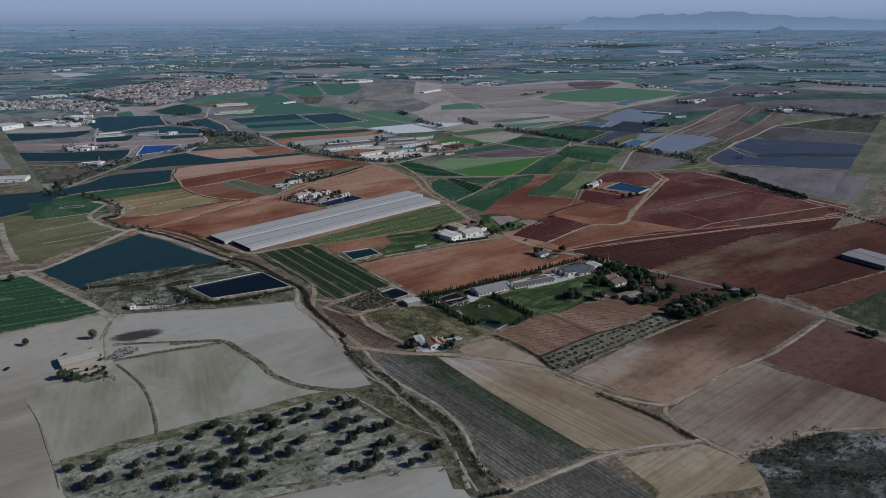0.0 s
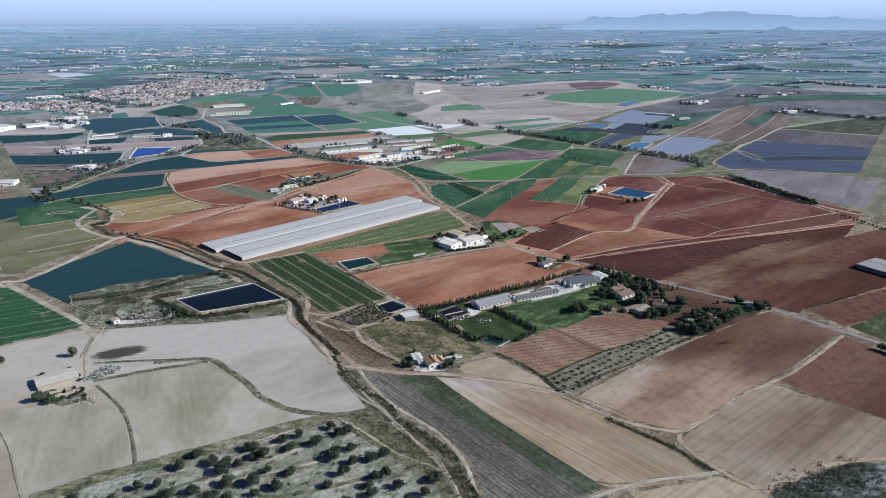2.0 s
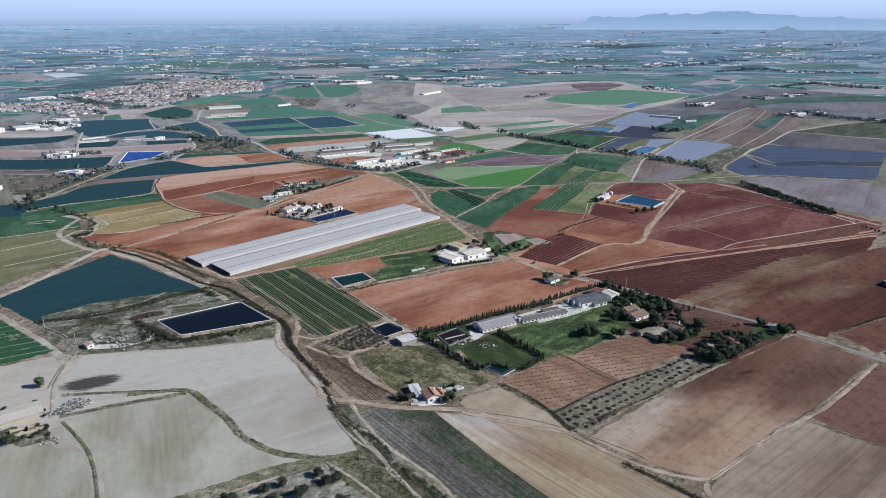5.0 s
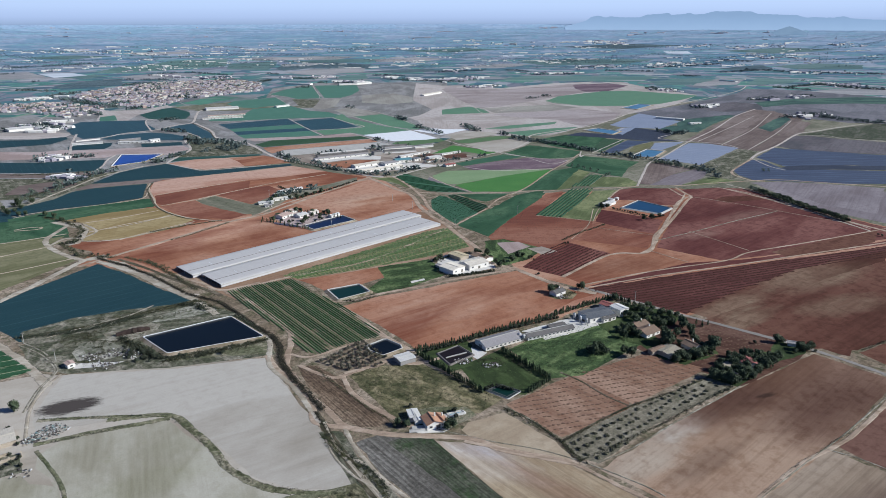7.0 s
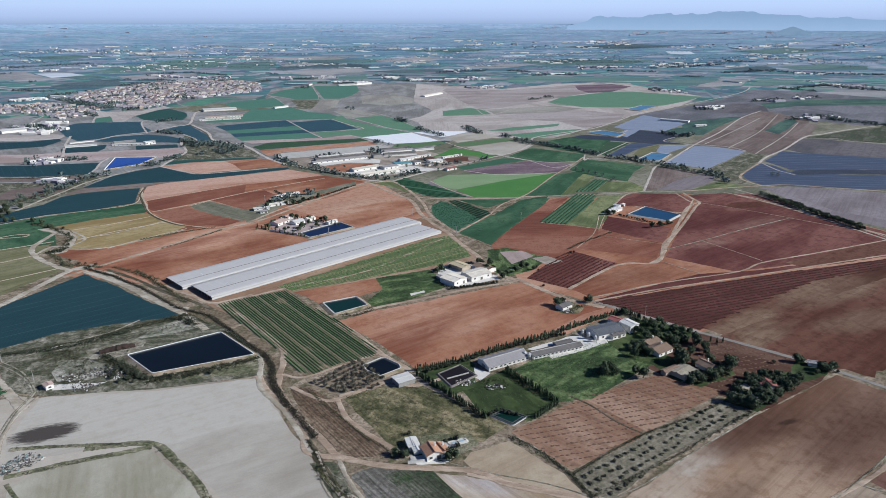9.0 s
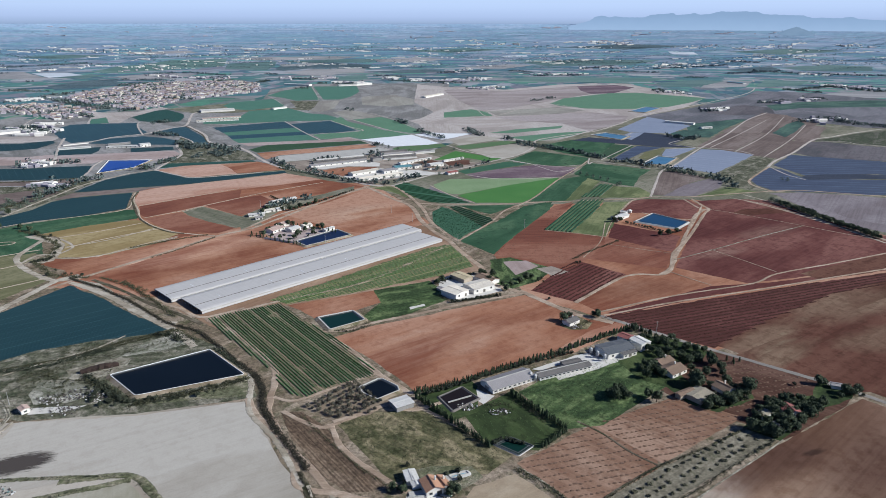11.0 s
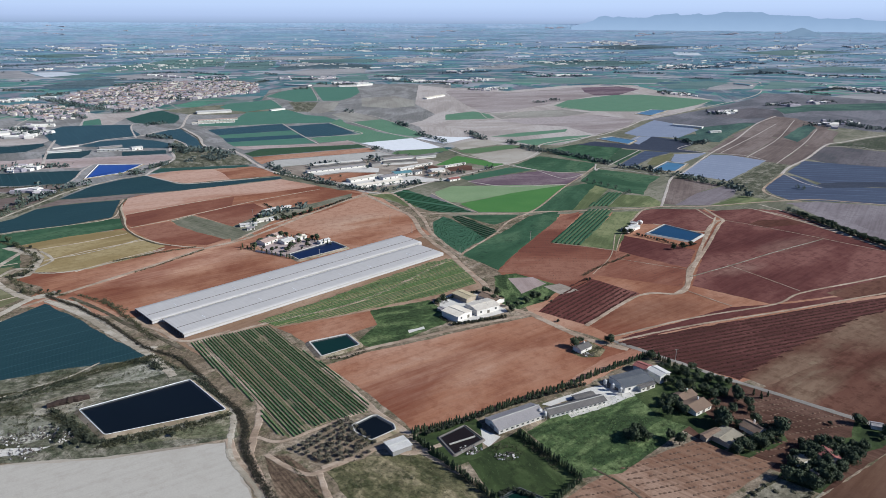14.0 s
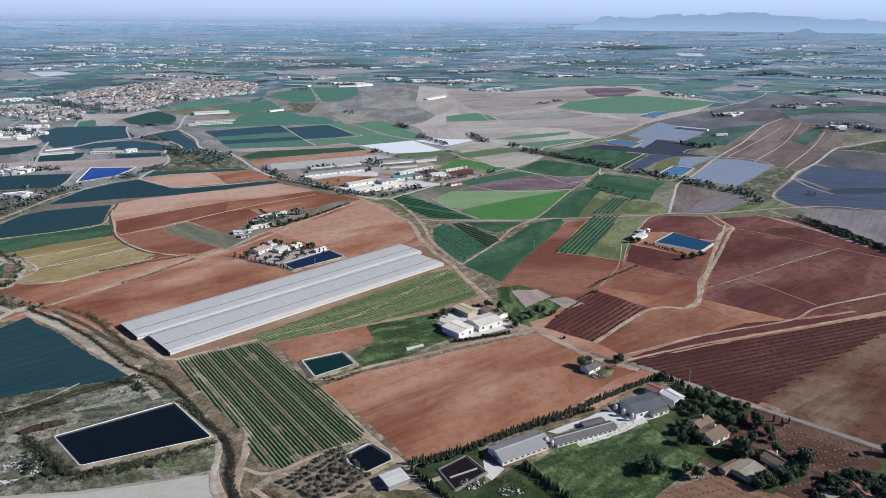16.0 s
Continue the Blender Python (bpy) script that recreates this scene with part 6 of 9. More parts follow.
def opening(name, parent, x, y, z, w, h, face, mat="window_glass"):
    """A window or door in a wall along x (face -1: the y=0 side, +1: the far side): frame proud of the wall, pane set into it."""
    s = face
    bm = bmesh.new()
    t = 0.12
    for d in ((x - w / 2 - t, z - t, x - w / 2, z + h + t), (x + w / 2, z - t, x + w / 2 + t, z + h + t), (x - w / 2, z - t, x + w / 2, z), (x - w / 2, z + h, x + w / 2, z + h + t)):
        box(bm, d[0], min(y, y + s * 0.12), d[1], d[2], max(y, y + s * 0.12), d[3])
    fr = part(name, bm, "timber" if name == "door" else "concrete", parent)
    bm = bmesh.new()
    box(bm, x - w / 2, min(y + s * 0.01, y + s * 0.05), z, x + w / 2, max(y + s * 0.01, y + s * 0.05), z + h)
    part("leaf" if name == "door" else "pane", bm, mat, fr)
    return fr


def gable(x, y, ang, L, D, eave, roof, wall, rise, label, bays=0, vents=False, kind="barn", tiles=False):
    """A building with its front along x, its ridge along the longer side; walls, roof slabs, ridge, openings."""
    eave, rise = eave * 0.88, rise * 0.9
    m = pose(x, y, 0, 0, 0, ang)
    th = thing(kind, m, label, {"farmhouse": "house"}.get(kind, kind))
    bm = bmesh.new()
    along = L >= D
    if along:
        prof = [(0, 0, -0.3), (0, D, -0.3), (0, D, eave), (0, D / 2, eave + rise), (0, 0, eave)]
        a = [bm.verts.new(p) for p in prof]
        b = [bm.verts.new((L, p[1], p[2])) for p in prof]
    else:
        prof = [(L, 0, -0.3), (0, 0, -0.3), (0, 0, eave), (L / 2, 0, eave + rise), (L, 0, eave)]
        a = [bm.verts.new(p) for p in prof]
        b = [bm.verts.new((p[0], D, p[2])) for p in prof]
    bm.faces.new(a[::-1])
    bm.faces.new(b)
    for i in range(5):
        bm.faces.new((a[i], a[(i + 1) % 5], b[(i + 1) % 5], b[i]))
    bmesh.ops.recalc_face_normals(bm, faces=bm.faces)
    part("wall", bm, wall, th)
    o, t = 0.45, 0.16
    span = D if along else L
    k = rise / (span / 2)
    for side in (-1, 1):
        bm = bmesh.new()
        lo = (-o, eave - k * o) if side < 0 else (span + o, eave - k * o)
        hi = (span / 2, eave + rise)
        ln = L if along else D
        n = max(2, int((ln + 2 * o) / 1.0)) if ln < 130 and (x * x + y * y) < 900 ** 2 else 1
        us = [(-o, 0.0)]
        for i in range(n):               # sheets with raised ribs running down the slope
            u = -o + (i + 0.5) * (ln + 2 * o) / n
            us += [(u - 0.14, 0.0), (u - 0.07, 0.045), (u + 0.07, 0.045), (u + 0.14, 0.0)] if n > 1 else []
        us.append((ln + o, 0.0))
        last = None
        for u, rib in us:
            col = []
            for s_, z_, dz in ((*lo, 0.03), (*lo, 0.03 + t + rib), (*hi, 0.03 + t + rib), (*hi, 0.03)):
                col.append(bm.verts.new((u, s_, z_ + dz) if along else (s_, u, z_ + dz)))
            if last:
                for j in range(4):
                    bm.faces.new((last[j], last[j - 3], col[j - 3], col[j]))
            else:
                bm.faces.new(col)
            last = col
        bm.faces.new(last)
        bmesh.ops.recalc_face_normals(bm, faces=bm.faces)
        part("roof", bm, roof, th)
    rl = (-o, span / 2 - 0.3, eave + rise + 0.14, (L if along else D) + o, span / 2 + 0.3, eave + rise + 0.36)
    boxed("ridge_cap", rl if along else (rl[1], rl[0], rl[2], rl[4], rl[3], rl[5]), "liner_pale" if vents else roof, th)
    for i in range(bays):
        xx = L * (i + 0.5) / bays
        w = min(1.4, L / bays * 0.45)
        if i == bays // 2 and not vents and bays > 1:
            opening("door", th, xx, 0, 0.05, min(2.2, w * 1.4), min(2.2, eave - 0.6), -1, "door_paint")
        else:
            opening("window", th, xx, 0, eave * 0.38, w, eave * 0.32, -1)
        if vents:
            boxed("pilaster", (L * i / bays - 0.25, -0.22, 0, L * i / bays + 0.25, 0.0, eave * 0.9), "white_wall", th)
    if vents:
        boxed("end_door", (-0.08, D * 0.35, 0, 0.0, D * 0.65, eave * 0.8), "grey_wall", th)
    return th


def barn(*a, **k):
    return gable(*a, kind="barn", **k)


def house(*a, **k):
    th = gable(*a, kind="farmhouse", **k)
    L, D, eave, rise = a[3], a[4], a[5], a[8]
    boxed("chimney", (L * 0.7, D * 0.55, eave + rise * 0.4, L * 0.7 + 0.7, D * 0.55 + 0.7, eave + rise + 0.9), "white_wall", th)
    return th


def wallrun(x, y, ang, L, D, h, mat, label):
    th = thing("garden_wall", pose(x, y, 0, 0, 0, ang), label, "wall")
    boxed("wall_panel", (0, 0, -0.2, L, D, h), mat, th)
    boxed("coping", (-0.05, -0.05, h + 0.004, L + 0.05, D + 0.05, h + 0.1), "concrete", th)


def ruin(x, y, ang, L, D, h, mat, label):
    th = thing("ruin", pose(x, y, 0, 0, 0, ang), label, "ruin")
    for (x0, y0, x1, y1) in ((0, 0, L, 0.5), (0, D - 0.5, L * 0.7, D), (0, 0.5, 0.5, D - 0.5), (L - 0.5, 0.5, L, D * 0.6), (L * 0.45, 0.5, L * 0.45 + 0.5, D - 0.5)):
        bm = bmesh.new()
        n = max(2, int(max(x1 - x0, y1 - y0) / 0.8))
        lx = x1 - x0 > y1 - y0
        last = None
        for i in range(n + 1):
            hh = h * (0.5 + 0.7 * abs(noise.noise(Vector((x0 + i * 0.9, y0, 5)))))
            u = i / n
            ends = ((x0 + (x1 - x0) * u, y0), (x0 + (x1 - x0) * u, y1)) if lx else ((x0, y0 + (y1 - y0) * u), (x1, y0 + (y1 - y0) * u))
            ring = [bm.verts.new((*ends[0], -0.2)), bm.verts.new((*ends[0], hh)), bm.verts.new((*ends[1], hh)), bm.verts.new((*ends[1], -0.2))]
            if last:
                for j in range(4):
                    bm.faces.new((last[j], last[j - 3], ring[j - 3], ring[j]))
            else:
                bm.faces.new(ring)
            last = ring
        bm.faces.new(last)
        bmesh.ops.recalc_face_normals(bm, faces=bm.faces)
        part("broken_wall", bm, mat, th)


def lathe(bm, prof, seg=16, cx=0.0, cy=0.0):
    last = None
    for r, z in prof:
        ring = [bm.verts.new((cx + r * math.cos(2 * math.pi * i / seg), cy + r * math.sin(2 * math.pi * i / seg), z)) for i in range(seg)]
        if last:
            for i in range(seg):
                bm.faces.new((last[i], last[i - seg + 1], ring[i - seg + 1], ring[i]))
        last = ring
    bm.faces.new(last)


def silo(x, y, dia, h, label):
    th = thing("feed_silo", pose(x, y, 0), label, "silo", "feed silos in the farm yard")
    r = dia / 2
    bm = bmesh.new()
    lathe(bm, [(0.25, 1.0), (r, 2.6), (r + 0.04, 2.65), (r, 2.7), (r, h - 0.8)])
    part("bin", bm, "zinc", th)
    bm = bmesh.new()
    lathe(bm, [(r + 0.08, h - 0.796), (0.3, h - 0.1), (0.3, h)])
    part("cap", bm, "zinc", th)
    for k in range(4):
        a = radians(45 + 90 * k)
        boxed("leg", (r * math.cos(a) - 0.08, r * math.sin(a) - 0.08, -0.2, r * math.cos(a) + 0.08, r * math.sin(a) + 0.08, 2.7), "zinc", th)
    boxed("ladder", (r + 0.02, -0.2, 0, r + 0.1, 0.2, h - 0.7), "zinc", th)


def inset(pts, d):
    """The polygon moved inwards by d."""
    v = [Vector(p) for p in pts]
    n = len(v)
    if sum(v[i - 1].x * v[i].y - v[i].x * v[i - 1].y for i in range(n)) < 0:
        d = -d
    out = []
    for i in range(n):
        e0, e1 = (v[i] - v[i - 1]).normalized(), (v[(i + 1) % n] - v[i]).normalized()
        n0, n1 = Vector((-e0.y, e0.x)), Vector((-e1.y, e1.x))
        b = (n0 + n1)
        b = b / max(0.3, 0.5 * b.length_squared) if b.length > 1e-6 else n0
        out.append(v[i] + b * d)
    return out


def round_poly(pts, r, seg=4):
    v = [Vector(p) for p in pts]
    n = len(v)
    out = []
    for i in range(n):
        a, b, c = v[i - 1], v[i], v[(i + 1) % n]
        k = min(r, (a - b).length * 0.4, (c - b).length * 0.4)
        p, q = b + (a - b).normalized() * k, b + (c - b).normalized() * k
        for s in range(seg + 1):
            u = s / seg
            out.append(p * (1 - u) ** 2 + b * 2 * u * (1 - u) + q * u * u)
    return out


def bands(bm, loops):
    last = None
    for pts, z in loops:
        ring = [bm.verts.new((p.x, p.y, z)) for p in pts]
        if last:
            for i in range(len(ring)):
                bm.faces.new((last[i - 1], last[i], ring[i], ring[i - 1]))
        last = ring
    bmesh.ops.recalc_face_normals(bm, faces=bm.faces)


PONDS = []


def inside(p, poly):
    hit = False
    for (ax, ay), (bx, by) in zip(poly, poly[1:] + poly[:1]):
        if (ay > p[1]) != (by > p[1]) and p[0] < ax + (p[1] - ay) / (by - ay) * (bx - ax):
            hit = not hit
    return hit


def pond(pts, wat, rim, rim_w, high, label):
    """A banked basin: earth bank, liner over the crest and down inside, water."""
    mid = sum((Vector(p) for p in pts), Vector((0, 0))) / len(pts)
    base = 0.1
    th = thing("garden_pool" if wat == "water_pool" else "slurry_tank" if wat == "slurry" else "reservoir", pose(mid.x, mid.y, 0), label, "pond")
    PONDS.append([tuple(q) for q in inset(pts, -2.5)])
    loc = round_poly([Vector(p) - mid for p in pts], 1.8 if high > 1 else 0.8)
    bm = bmesh.new()
    bands(bm, [(inset(loc, -2.4 * high), 0.0), (inset(loc, -0.35), base + high)])
    part("bank", bm, "bare_soil" if high > 0.95 else "soot" if wat == "slurry" else "concrete", th)
    bm = bmesh.new()
    bands(bm, [(inset(loc, -0.35), base + high + 0.004), (inset(loc, -0.15), base + high + 0.12), (inset(loc, rim_w * 0.5), base + high + 0.1), (inset(loc, rim_w), base + high - 0.25)])
    part("rim", bm, rim, th)
    bm = bmesh.new()
    bands(bm, [(inset(loc, rim_w), base + high - 0.254), (inset(loc, rim_w + 1.4), base + 0.2)])
    part("liner", bm, "liner_dark" if wat != "water_pool" else "concrete", th)
    bm = bmesh.new()
    bm.faces.new([bm.verts.new((p.x, p.y, base + high * 0.45)) for p in inset(loc, rim_w + 0.25)])
    bmesh.ops.recalc_face_normals(bm, faces=bm.faces)
    if bm.faces and next(iter(bm.faces)).normal.z < 0:
        bmesh.ops.reverse_faces(bm, faces=bm.faces)
    part("water_surface", bm, wat, th)


# ---- plants ----
def leaf_quad(bm, p, size, up=0.3, out=None):
    """One clump of leaves: a bent, tilted patch."""
    d = Vector((random.gauss(0, 1), random.gauss(0, 1), random.gauss(up, 0.8))).normalized()
    if out is not None:          # mostly facing outwards from its bough
        d = (out + d * 0.55).normalized()
    e = d.orthogonal().normalized()
    f = d.cross(e)
    a = random.random() * 6.28
    e, f = e * math.cos(a) + f * math.sin(a), f * math.cos(a) - e * math.sin(a)
    s, t = size * random.uniform(0.6, 1.1), size * random.uniform(0.4, 0.8)
    v = [bm.verts.new(p + e * s), bm.verts.new(p + f * t + d * size * 0.2), bm.verts.new(p - e * s), bm.verts.new(p - f * t + d * size * 0.15)]
    bm.faces.new((v[0], v[1], v[2]))
    bm.faces.new((v[0], v[2], v[3]))


def crown_mesh(kind, mat, h, r, base, count, size, lobes):
    bm = bmesh.new()
    cz = (h + base) / 2
    hz = (h - base) / 2
    if kind == "column":
        for i in range(count):
            u = random.random() ** 0.8
            rr = r * (1 - u) ** 0.55 * random.uniform(0.5, 1.0)
            a = random.random() * 6.28
            leaf_quad(bm, Vector((rr * math.cos(a), rr * math.sin(a), base + u * (h - base))), size, 0.8, Vector((math.cos(a), math.sin(a), 0.35)))
    else:
        cs = []
        for i in range(lobes):
            a, q = random.random() * 6.28, random.uniform(0.2, 0.62)
            cs.append((Vector((r * q * math.cos(a), r * q * math.sin(a), cz + hz * random.uniform(-0.35, 0.5))), r * random.uniform(0.38, 0.6)))
        for i in range(count):
            c, q = random.choice(cs)
            d = Vector((random.gauss(0, 1), random.gauss(0, 1), random.gauss(0.25, 0.9))).normalized()
            p = c + d * q * random.uniform(0.65, 1.08)
            p.z = max(base * 0.8, cz + (p.z - cz) * min(1.0, hz / r * 1.25))
            leaf_quad(bm, p, size, out=d)
    me = bpy.data.meshes.new("crown")
    bm.to_mesh(me)
    bm.free()
    me.materials.append(MATS[mat])
    return me


def trunk_mesh(h, r, limbs):
    bm = bmesh.new()
    def stem(a, b, r0, r1):
        d = (b - a).normalized()
        e = d.orthogonal().normalized()
        f = d.cross(e)
        lo = [bm.verts.new(a + (e * math.cos(k) + f * math.sin(k)) * r0) for k in (0, 1.26, 2.51, 3.77, 5.03)]
        hi = [bm.verts.new(b + (e * math.cos(k) + f * math.sin(k)) * r1) for k in (0, 1.26, 2.51, 3.77, 5.03)]
        for i in range(5):
            bm.faces.new((lo[i - 1], lo[i], hi[i], hi[i - 1]))
    top = Vector((0.1 * h, 0.05 * h, h))
    stem(Vector((0, 0, -0.3)), top, r, r * 0.6)
    for k in range(limbs):
        a = 6.28 * k / max(1, limbs) + random.random()
        stem(top - Vector((0, 0, 0.2 * h)), top + Vector((math.cos(a), math.sin(a), 0.9)) * h * 0.75, r * 0.55, r * 0.2)
    me = bpy.data.meshes.new("trunk")
    bm.to_mesh(me)
    bm.free()
    me.materials.append(MATS["bark"])
    return me


KINDS = {
    # name: shape, leaf, height, radius, crown base, clumps, clump size, lobes, labels
    "olive_tree": ("round", "leaf_olive", 4.9, 3.3, 0.5, 900, 0.42, 13, "dark grey-green old grove tree with a round crown", "tree"),
    "cypress": ("column", "leaf_cypress", 4.0, 0.85, 0.05, 180, 0.34, 1, "slim dark cypress in a row", "tree"),
    "broad_tree": ("round", "leaf_broad", 5.2, 2.9, 0.6, 900, 0.42, 12, "dense dark green broadleaf tree", "tree"),
    "tall_tree": ("round", "leaf_broad", 9.5, 4.0, 1.4, 900, 0.75, 16, "tall spreading dark green tree", "tree"),
    "shrub": ("round", "leaf_olive", 2.3, 1.5, 0.1, 190, 0.36, 7, "rounded dark evergreen shrub beside the field", "shrub"),
    "fruit_tree": ("round", "leaf_twig", 2.5, 1.75, 0.2, 240, 0.3, 8, "grey leafless fruit tree in a plantation row", "tree"),
    "young_tree": ("round", "leaf_grey", 0.75, 1.35, 0.1, 150, 0.36, 6, "young grey-green orchard tree", "tree"),
}
PLANTS = {}
FAR_TREES = bmesh.new()


def plant_at(kind, x, y, group=""):
    shape, mat, h, r, base, count, size, lobes, label, cat = KINDS[kind]
    if kind not in PLANTS:
        PLANTS[kind] = [(crown_mesh(shape, mat, h, r, base, count, size, lobes), trunk_mesh(base + 0.5 * (h - base) * 0.5, 0.05 + 0.045 * h, 3 if shape == "round" else 1)) for _ in range(5)]
    if math.hypot(x, y) > 1000:          # far trees stay joined
        for i in range(90):
            leaf_quad(FAR_TREES, Vector((x + random.gauss(0, 0.42) * r, y + random.gauss(0, 0.42) * r, base + random.random() * (h - base))), size * 1.5)
        return None
    crown, stem = random.choice(PLANTS[kind])
    s = random.uniform(0.75, 1.2)
    m = pose(x, y, 0, 0, 0, random.uniform(0, 360)) @ Matrix.Diagonal((s * random.uniform(0.9, 1.12), s * random.uniform(0.9, 1.12), s * random.uniform(0.88, 1.15), 1))
    th = thing(kind, m, label, cat, group or "trees of the plain")
    for nm, me in (("trunk", stem), ("crown", crown)):
        o = new(nm, me)
        o.parent = th
    return th


def plant(kind, pts):
    for x, y in pts:
        plant_at(kind, x + random.uniform(-0.6, 0.6), y + random.uniform(-0.6, 0.6))


def grove(kind, gap, pts):
    """Trees close together over a patch of ground."""
    xs, ys = [q[0] for q in pts], [q[1] for q in pts]
    for i in range(int((max(xs) - min(xs)) * (max(ys) - min(ys)) / gap ** 2)):
        x, y = random.uniform(min(xs), max(xs)), random.uniform(min(ys), max(ys))
        if inside((x, y), pts):
            plant_at(kind, x, y)


def hedge(kind, spacing, pts):
    v = [Vector(p) for p in pts]
    left = 0.0
    for a, b in zip(v, v[1:]):
        d = (b - a).length
        while left < d:
            p = a.lerp(b, left / d)
            plant_at(kind, p.x + random.gauss(0, 0.25), p.y + random.gauss(0, 0.25), "planted row of trees")
            left += spacing * random.uniform(0.8, 1.25)
        left -= d


def clump(bm, x, y, s, z=0.2, n=11, flat=1.0):
    if any(inside((x, y), q) for q in PONDS):
        return
    for i in range(n):
        leaf_quad(bm, Vector((x + random.gauss(0, 0.45) * s, y + random.gauss(0, 0.45) * s, z + abs(random.gauss(0.3, 0.35)) * s * flat)), 0.33 * s, 0.9)


def scrub(width, density, size, pts, mat="leaf_scrub"):
    """Rough bushes and weeds along a line, too many to count."""
    bm = bmesh.new()
    v = [Vector(p) for p in pts]
    for a, b in zip(v, v[1:]):
        d = (b - a).length
        for i in range(int(d * density * 2.2)):
            p = a.lerp(b, random.random())
            s = size * random.uniform(0.4, 1.3)
            clump(bm, p.x + random.gauss(0, width / 3.2), p.y + random.gauss(0, width / 3.2), s)
    tagged(mesh_ob("scrub", bm, mat), "rough scrub and weeds on the bank", "scrub", kind="stuff")


def spans(pts, ang, spacing, trim=0.0):
    """Parallel lines at that angle across the polygon: pairs of end points."""
    c, s = math.cos(ang), math.sin(ang)
    loc = [(p[0] * c + p[1] * s, -p[0] * s + p[1] * c) for p in pts]
    v = min(q[1] for q in loc) + spacing * 0.6
    while v < max(q[1] for q in loc):
        xs = []
        for i in range(len(loc)):
            (ax, ay), (bx, by) = loc[i - 1], loc[i]
            if (ay > v) != (by > v):
                xs.append(ax + (v - ay) / (by - ay) * (bx - ax))
        xs.sort()
        for a, b in zip(xs[::2], xs[1::2]):
            if b - a > 3 + 2 * trim:
                a2, b2 = a + trim, b - trim
                yield (a2 * c - v * s, a2 * s + v * c), (b2 * c - v * s, b2 * s + v * c)
        v += spacing


def crop_rows(label, spacing, width, high, mat="leaf_crop", ang=None, trim=1.0, gap=0, thin=0.0):
    """Leafy rows on a plot; each row is a part of the plot."""
    ob, pts, a = FIELDS[label]
    inv = ob.matrix_world.inverted()
    count = 0
    for p, q in spans(pts, a if ang is None else radians(ang), spacing, trim):
        count += 1
        track_row = gap and count % gap == 0
        if track_row and not thin:
            continue
        p, q = Vector((*p, 0.3)), Vector((*q, 0.3))
        d = (q - p)
        n = max(3, int(d.length / 1.1))
        side = Vector((-d.y, d.x, 0)).normalized()
        bm = bmesh.new()
        last = None
        for i in range(n + 1):           # a leafy ridge of uneven width and height
            c = p + d * (i / n)
            sparse = noise.noise(Vector((c.x, c.y, 0)) * 0.06)
            k = (0.25 if sparse < -0.5 else 1.0) * random.uniform(0.75, 1.2) * (thin if track_row else 1.0)
            ring = [bm.verts.new(inv @ (c + side * (u * width * 0.5 * k + random.gauss(0, 0.06)) + Vector((0, 0, z * high * k * random.uniform(0.8, 1.2))))) for u, z in ((-1, 0.0), (-0.6, 0.8), (0.1, 1.0), (0.7, 0.75), (1, 0.0))]
            if last:
                for j in range(4):
                    bm.faces.new((last[j], last[j + 1], ring[j + 1], ring[j]))
            last = ring
            if k > 0.5 and ob.location.length < 800:
                for j in (-1, 1):
                    leaf_quad(bm, inv @ (c + side * j * width * 0.3 * random.random() + Vector((0, 0, high * random.uniform(0.8, 1.1)))), width * 0.3, 1.2)
        part("crop_row", bm, mat, ob)


def dots(label, along, across, size, mat, ang=None, n=6, name="weeds", text="small shrubs in rows", flat=1.0):
    """Many small plants in rows over a plot."""
    ob, pts, a = FIELDS[label]
    bm = bmesh.new()
    for p, q in spans(pts, a if ang is None else radians(ang), across, 1.5):
        p, q = Vector(p), Vector(q)
        k = int((q - p).length / along)
        for i in range(k):
            if random.random() < 0.12:
                continue
            c = p.lerp(q, (i + 0.5) / k)
            u = 0.3 if "streaks" in text else 0.32 * along
            clump(bm, c.x + random.gauss(0, u), c.y + random.gauss(0, u), size * random.uniform(0.5, 1.35), 0.2 if flat > 0.5 else 0.13, n, flat)
    tagged(mesh_ob(name, bm, mat), text, "plants", kind="stuff")


def mounds(label, along, across, r, h, mat, name, text, ang=None):
    """Low dark mounds for vines or saplings with their shadows, in rows, too many to count."""
    ob, pts, a = FIELDS[label]
    v, f = [], []
    for p, q in spans(pts, a if ang is None else radians(ang), across, 1.5):
        p, q = Vector(p), Vector(q)
        k = max(1, int((q - p).length / along))
        d = (q - p).normalized()
        for i in range(k):
            if random.random() < 0.08:
                continue
            c = p.lerp(q, (i + 0.5) / k) + Vector((random.gauss(0, 0.2), random.gauss(0, 0.2)))
            s1, hh, n0 = r * random.uniform(0.7, 1.25), h * random.uniform(0.6, 1.3), len(v)
            for m in range(14):
                w, z = (1.0, 0.12) if m < 7 else (0.55, hh * random.uniform(0.6, 1.0))
                t = 6.283 * (m % 7) / 7 + random.uniform(-0.2, 0.2)
                o = d * math.cos(t) * s1 * w * 1.35 + Vector((-d.y, d.x)) * math.sin(t) * s1 * w * random.uniform(0.6, 0.9)
                v.append((c.x + o.x, c.y + o.y, z))
            v.append((c.x, c.y, hh))
            f += [(n0 + m, n0 + (m + 1) % 7, n0 + 7 + (m + 1) % 7, n0 + 7 + m) for m in range(7)]
            f += [(n0 + 7 + m, n0 + 7 + (m + 1) % 7, n0 + 14) for m in range(7)]
    me = bpy.data.meshes.new(name)
    me.from_pydata(v, [], f)
    me.materials.append(MATS[mat])
    tagged(new(name, me), text, "plants", kind="stuff")


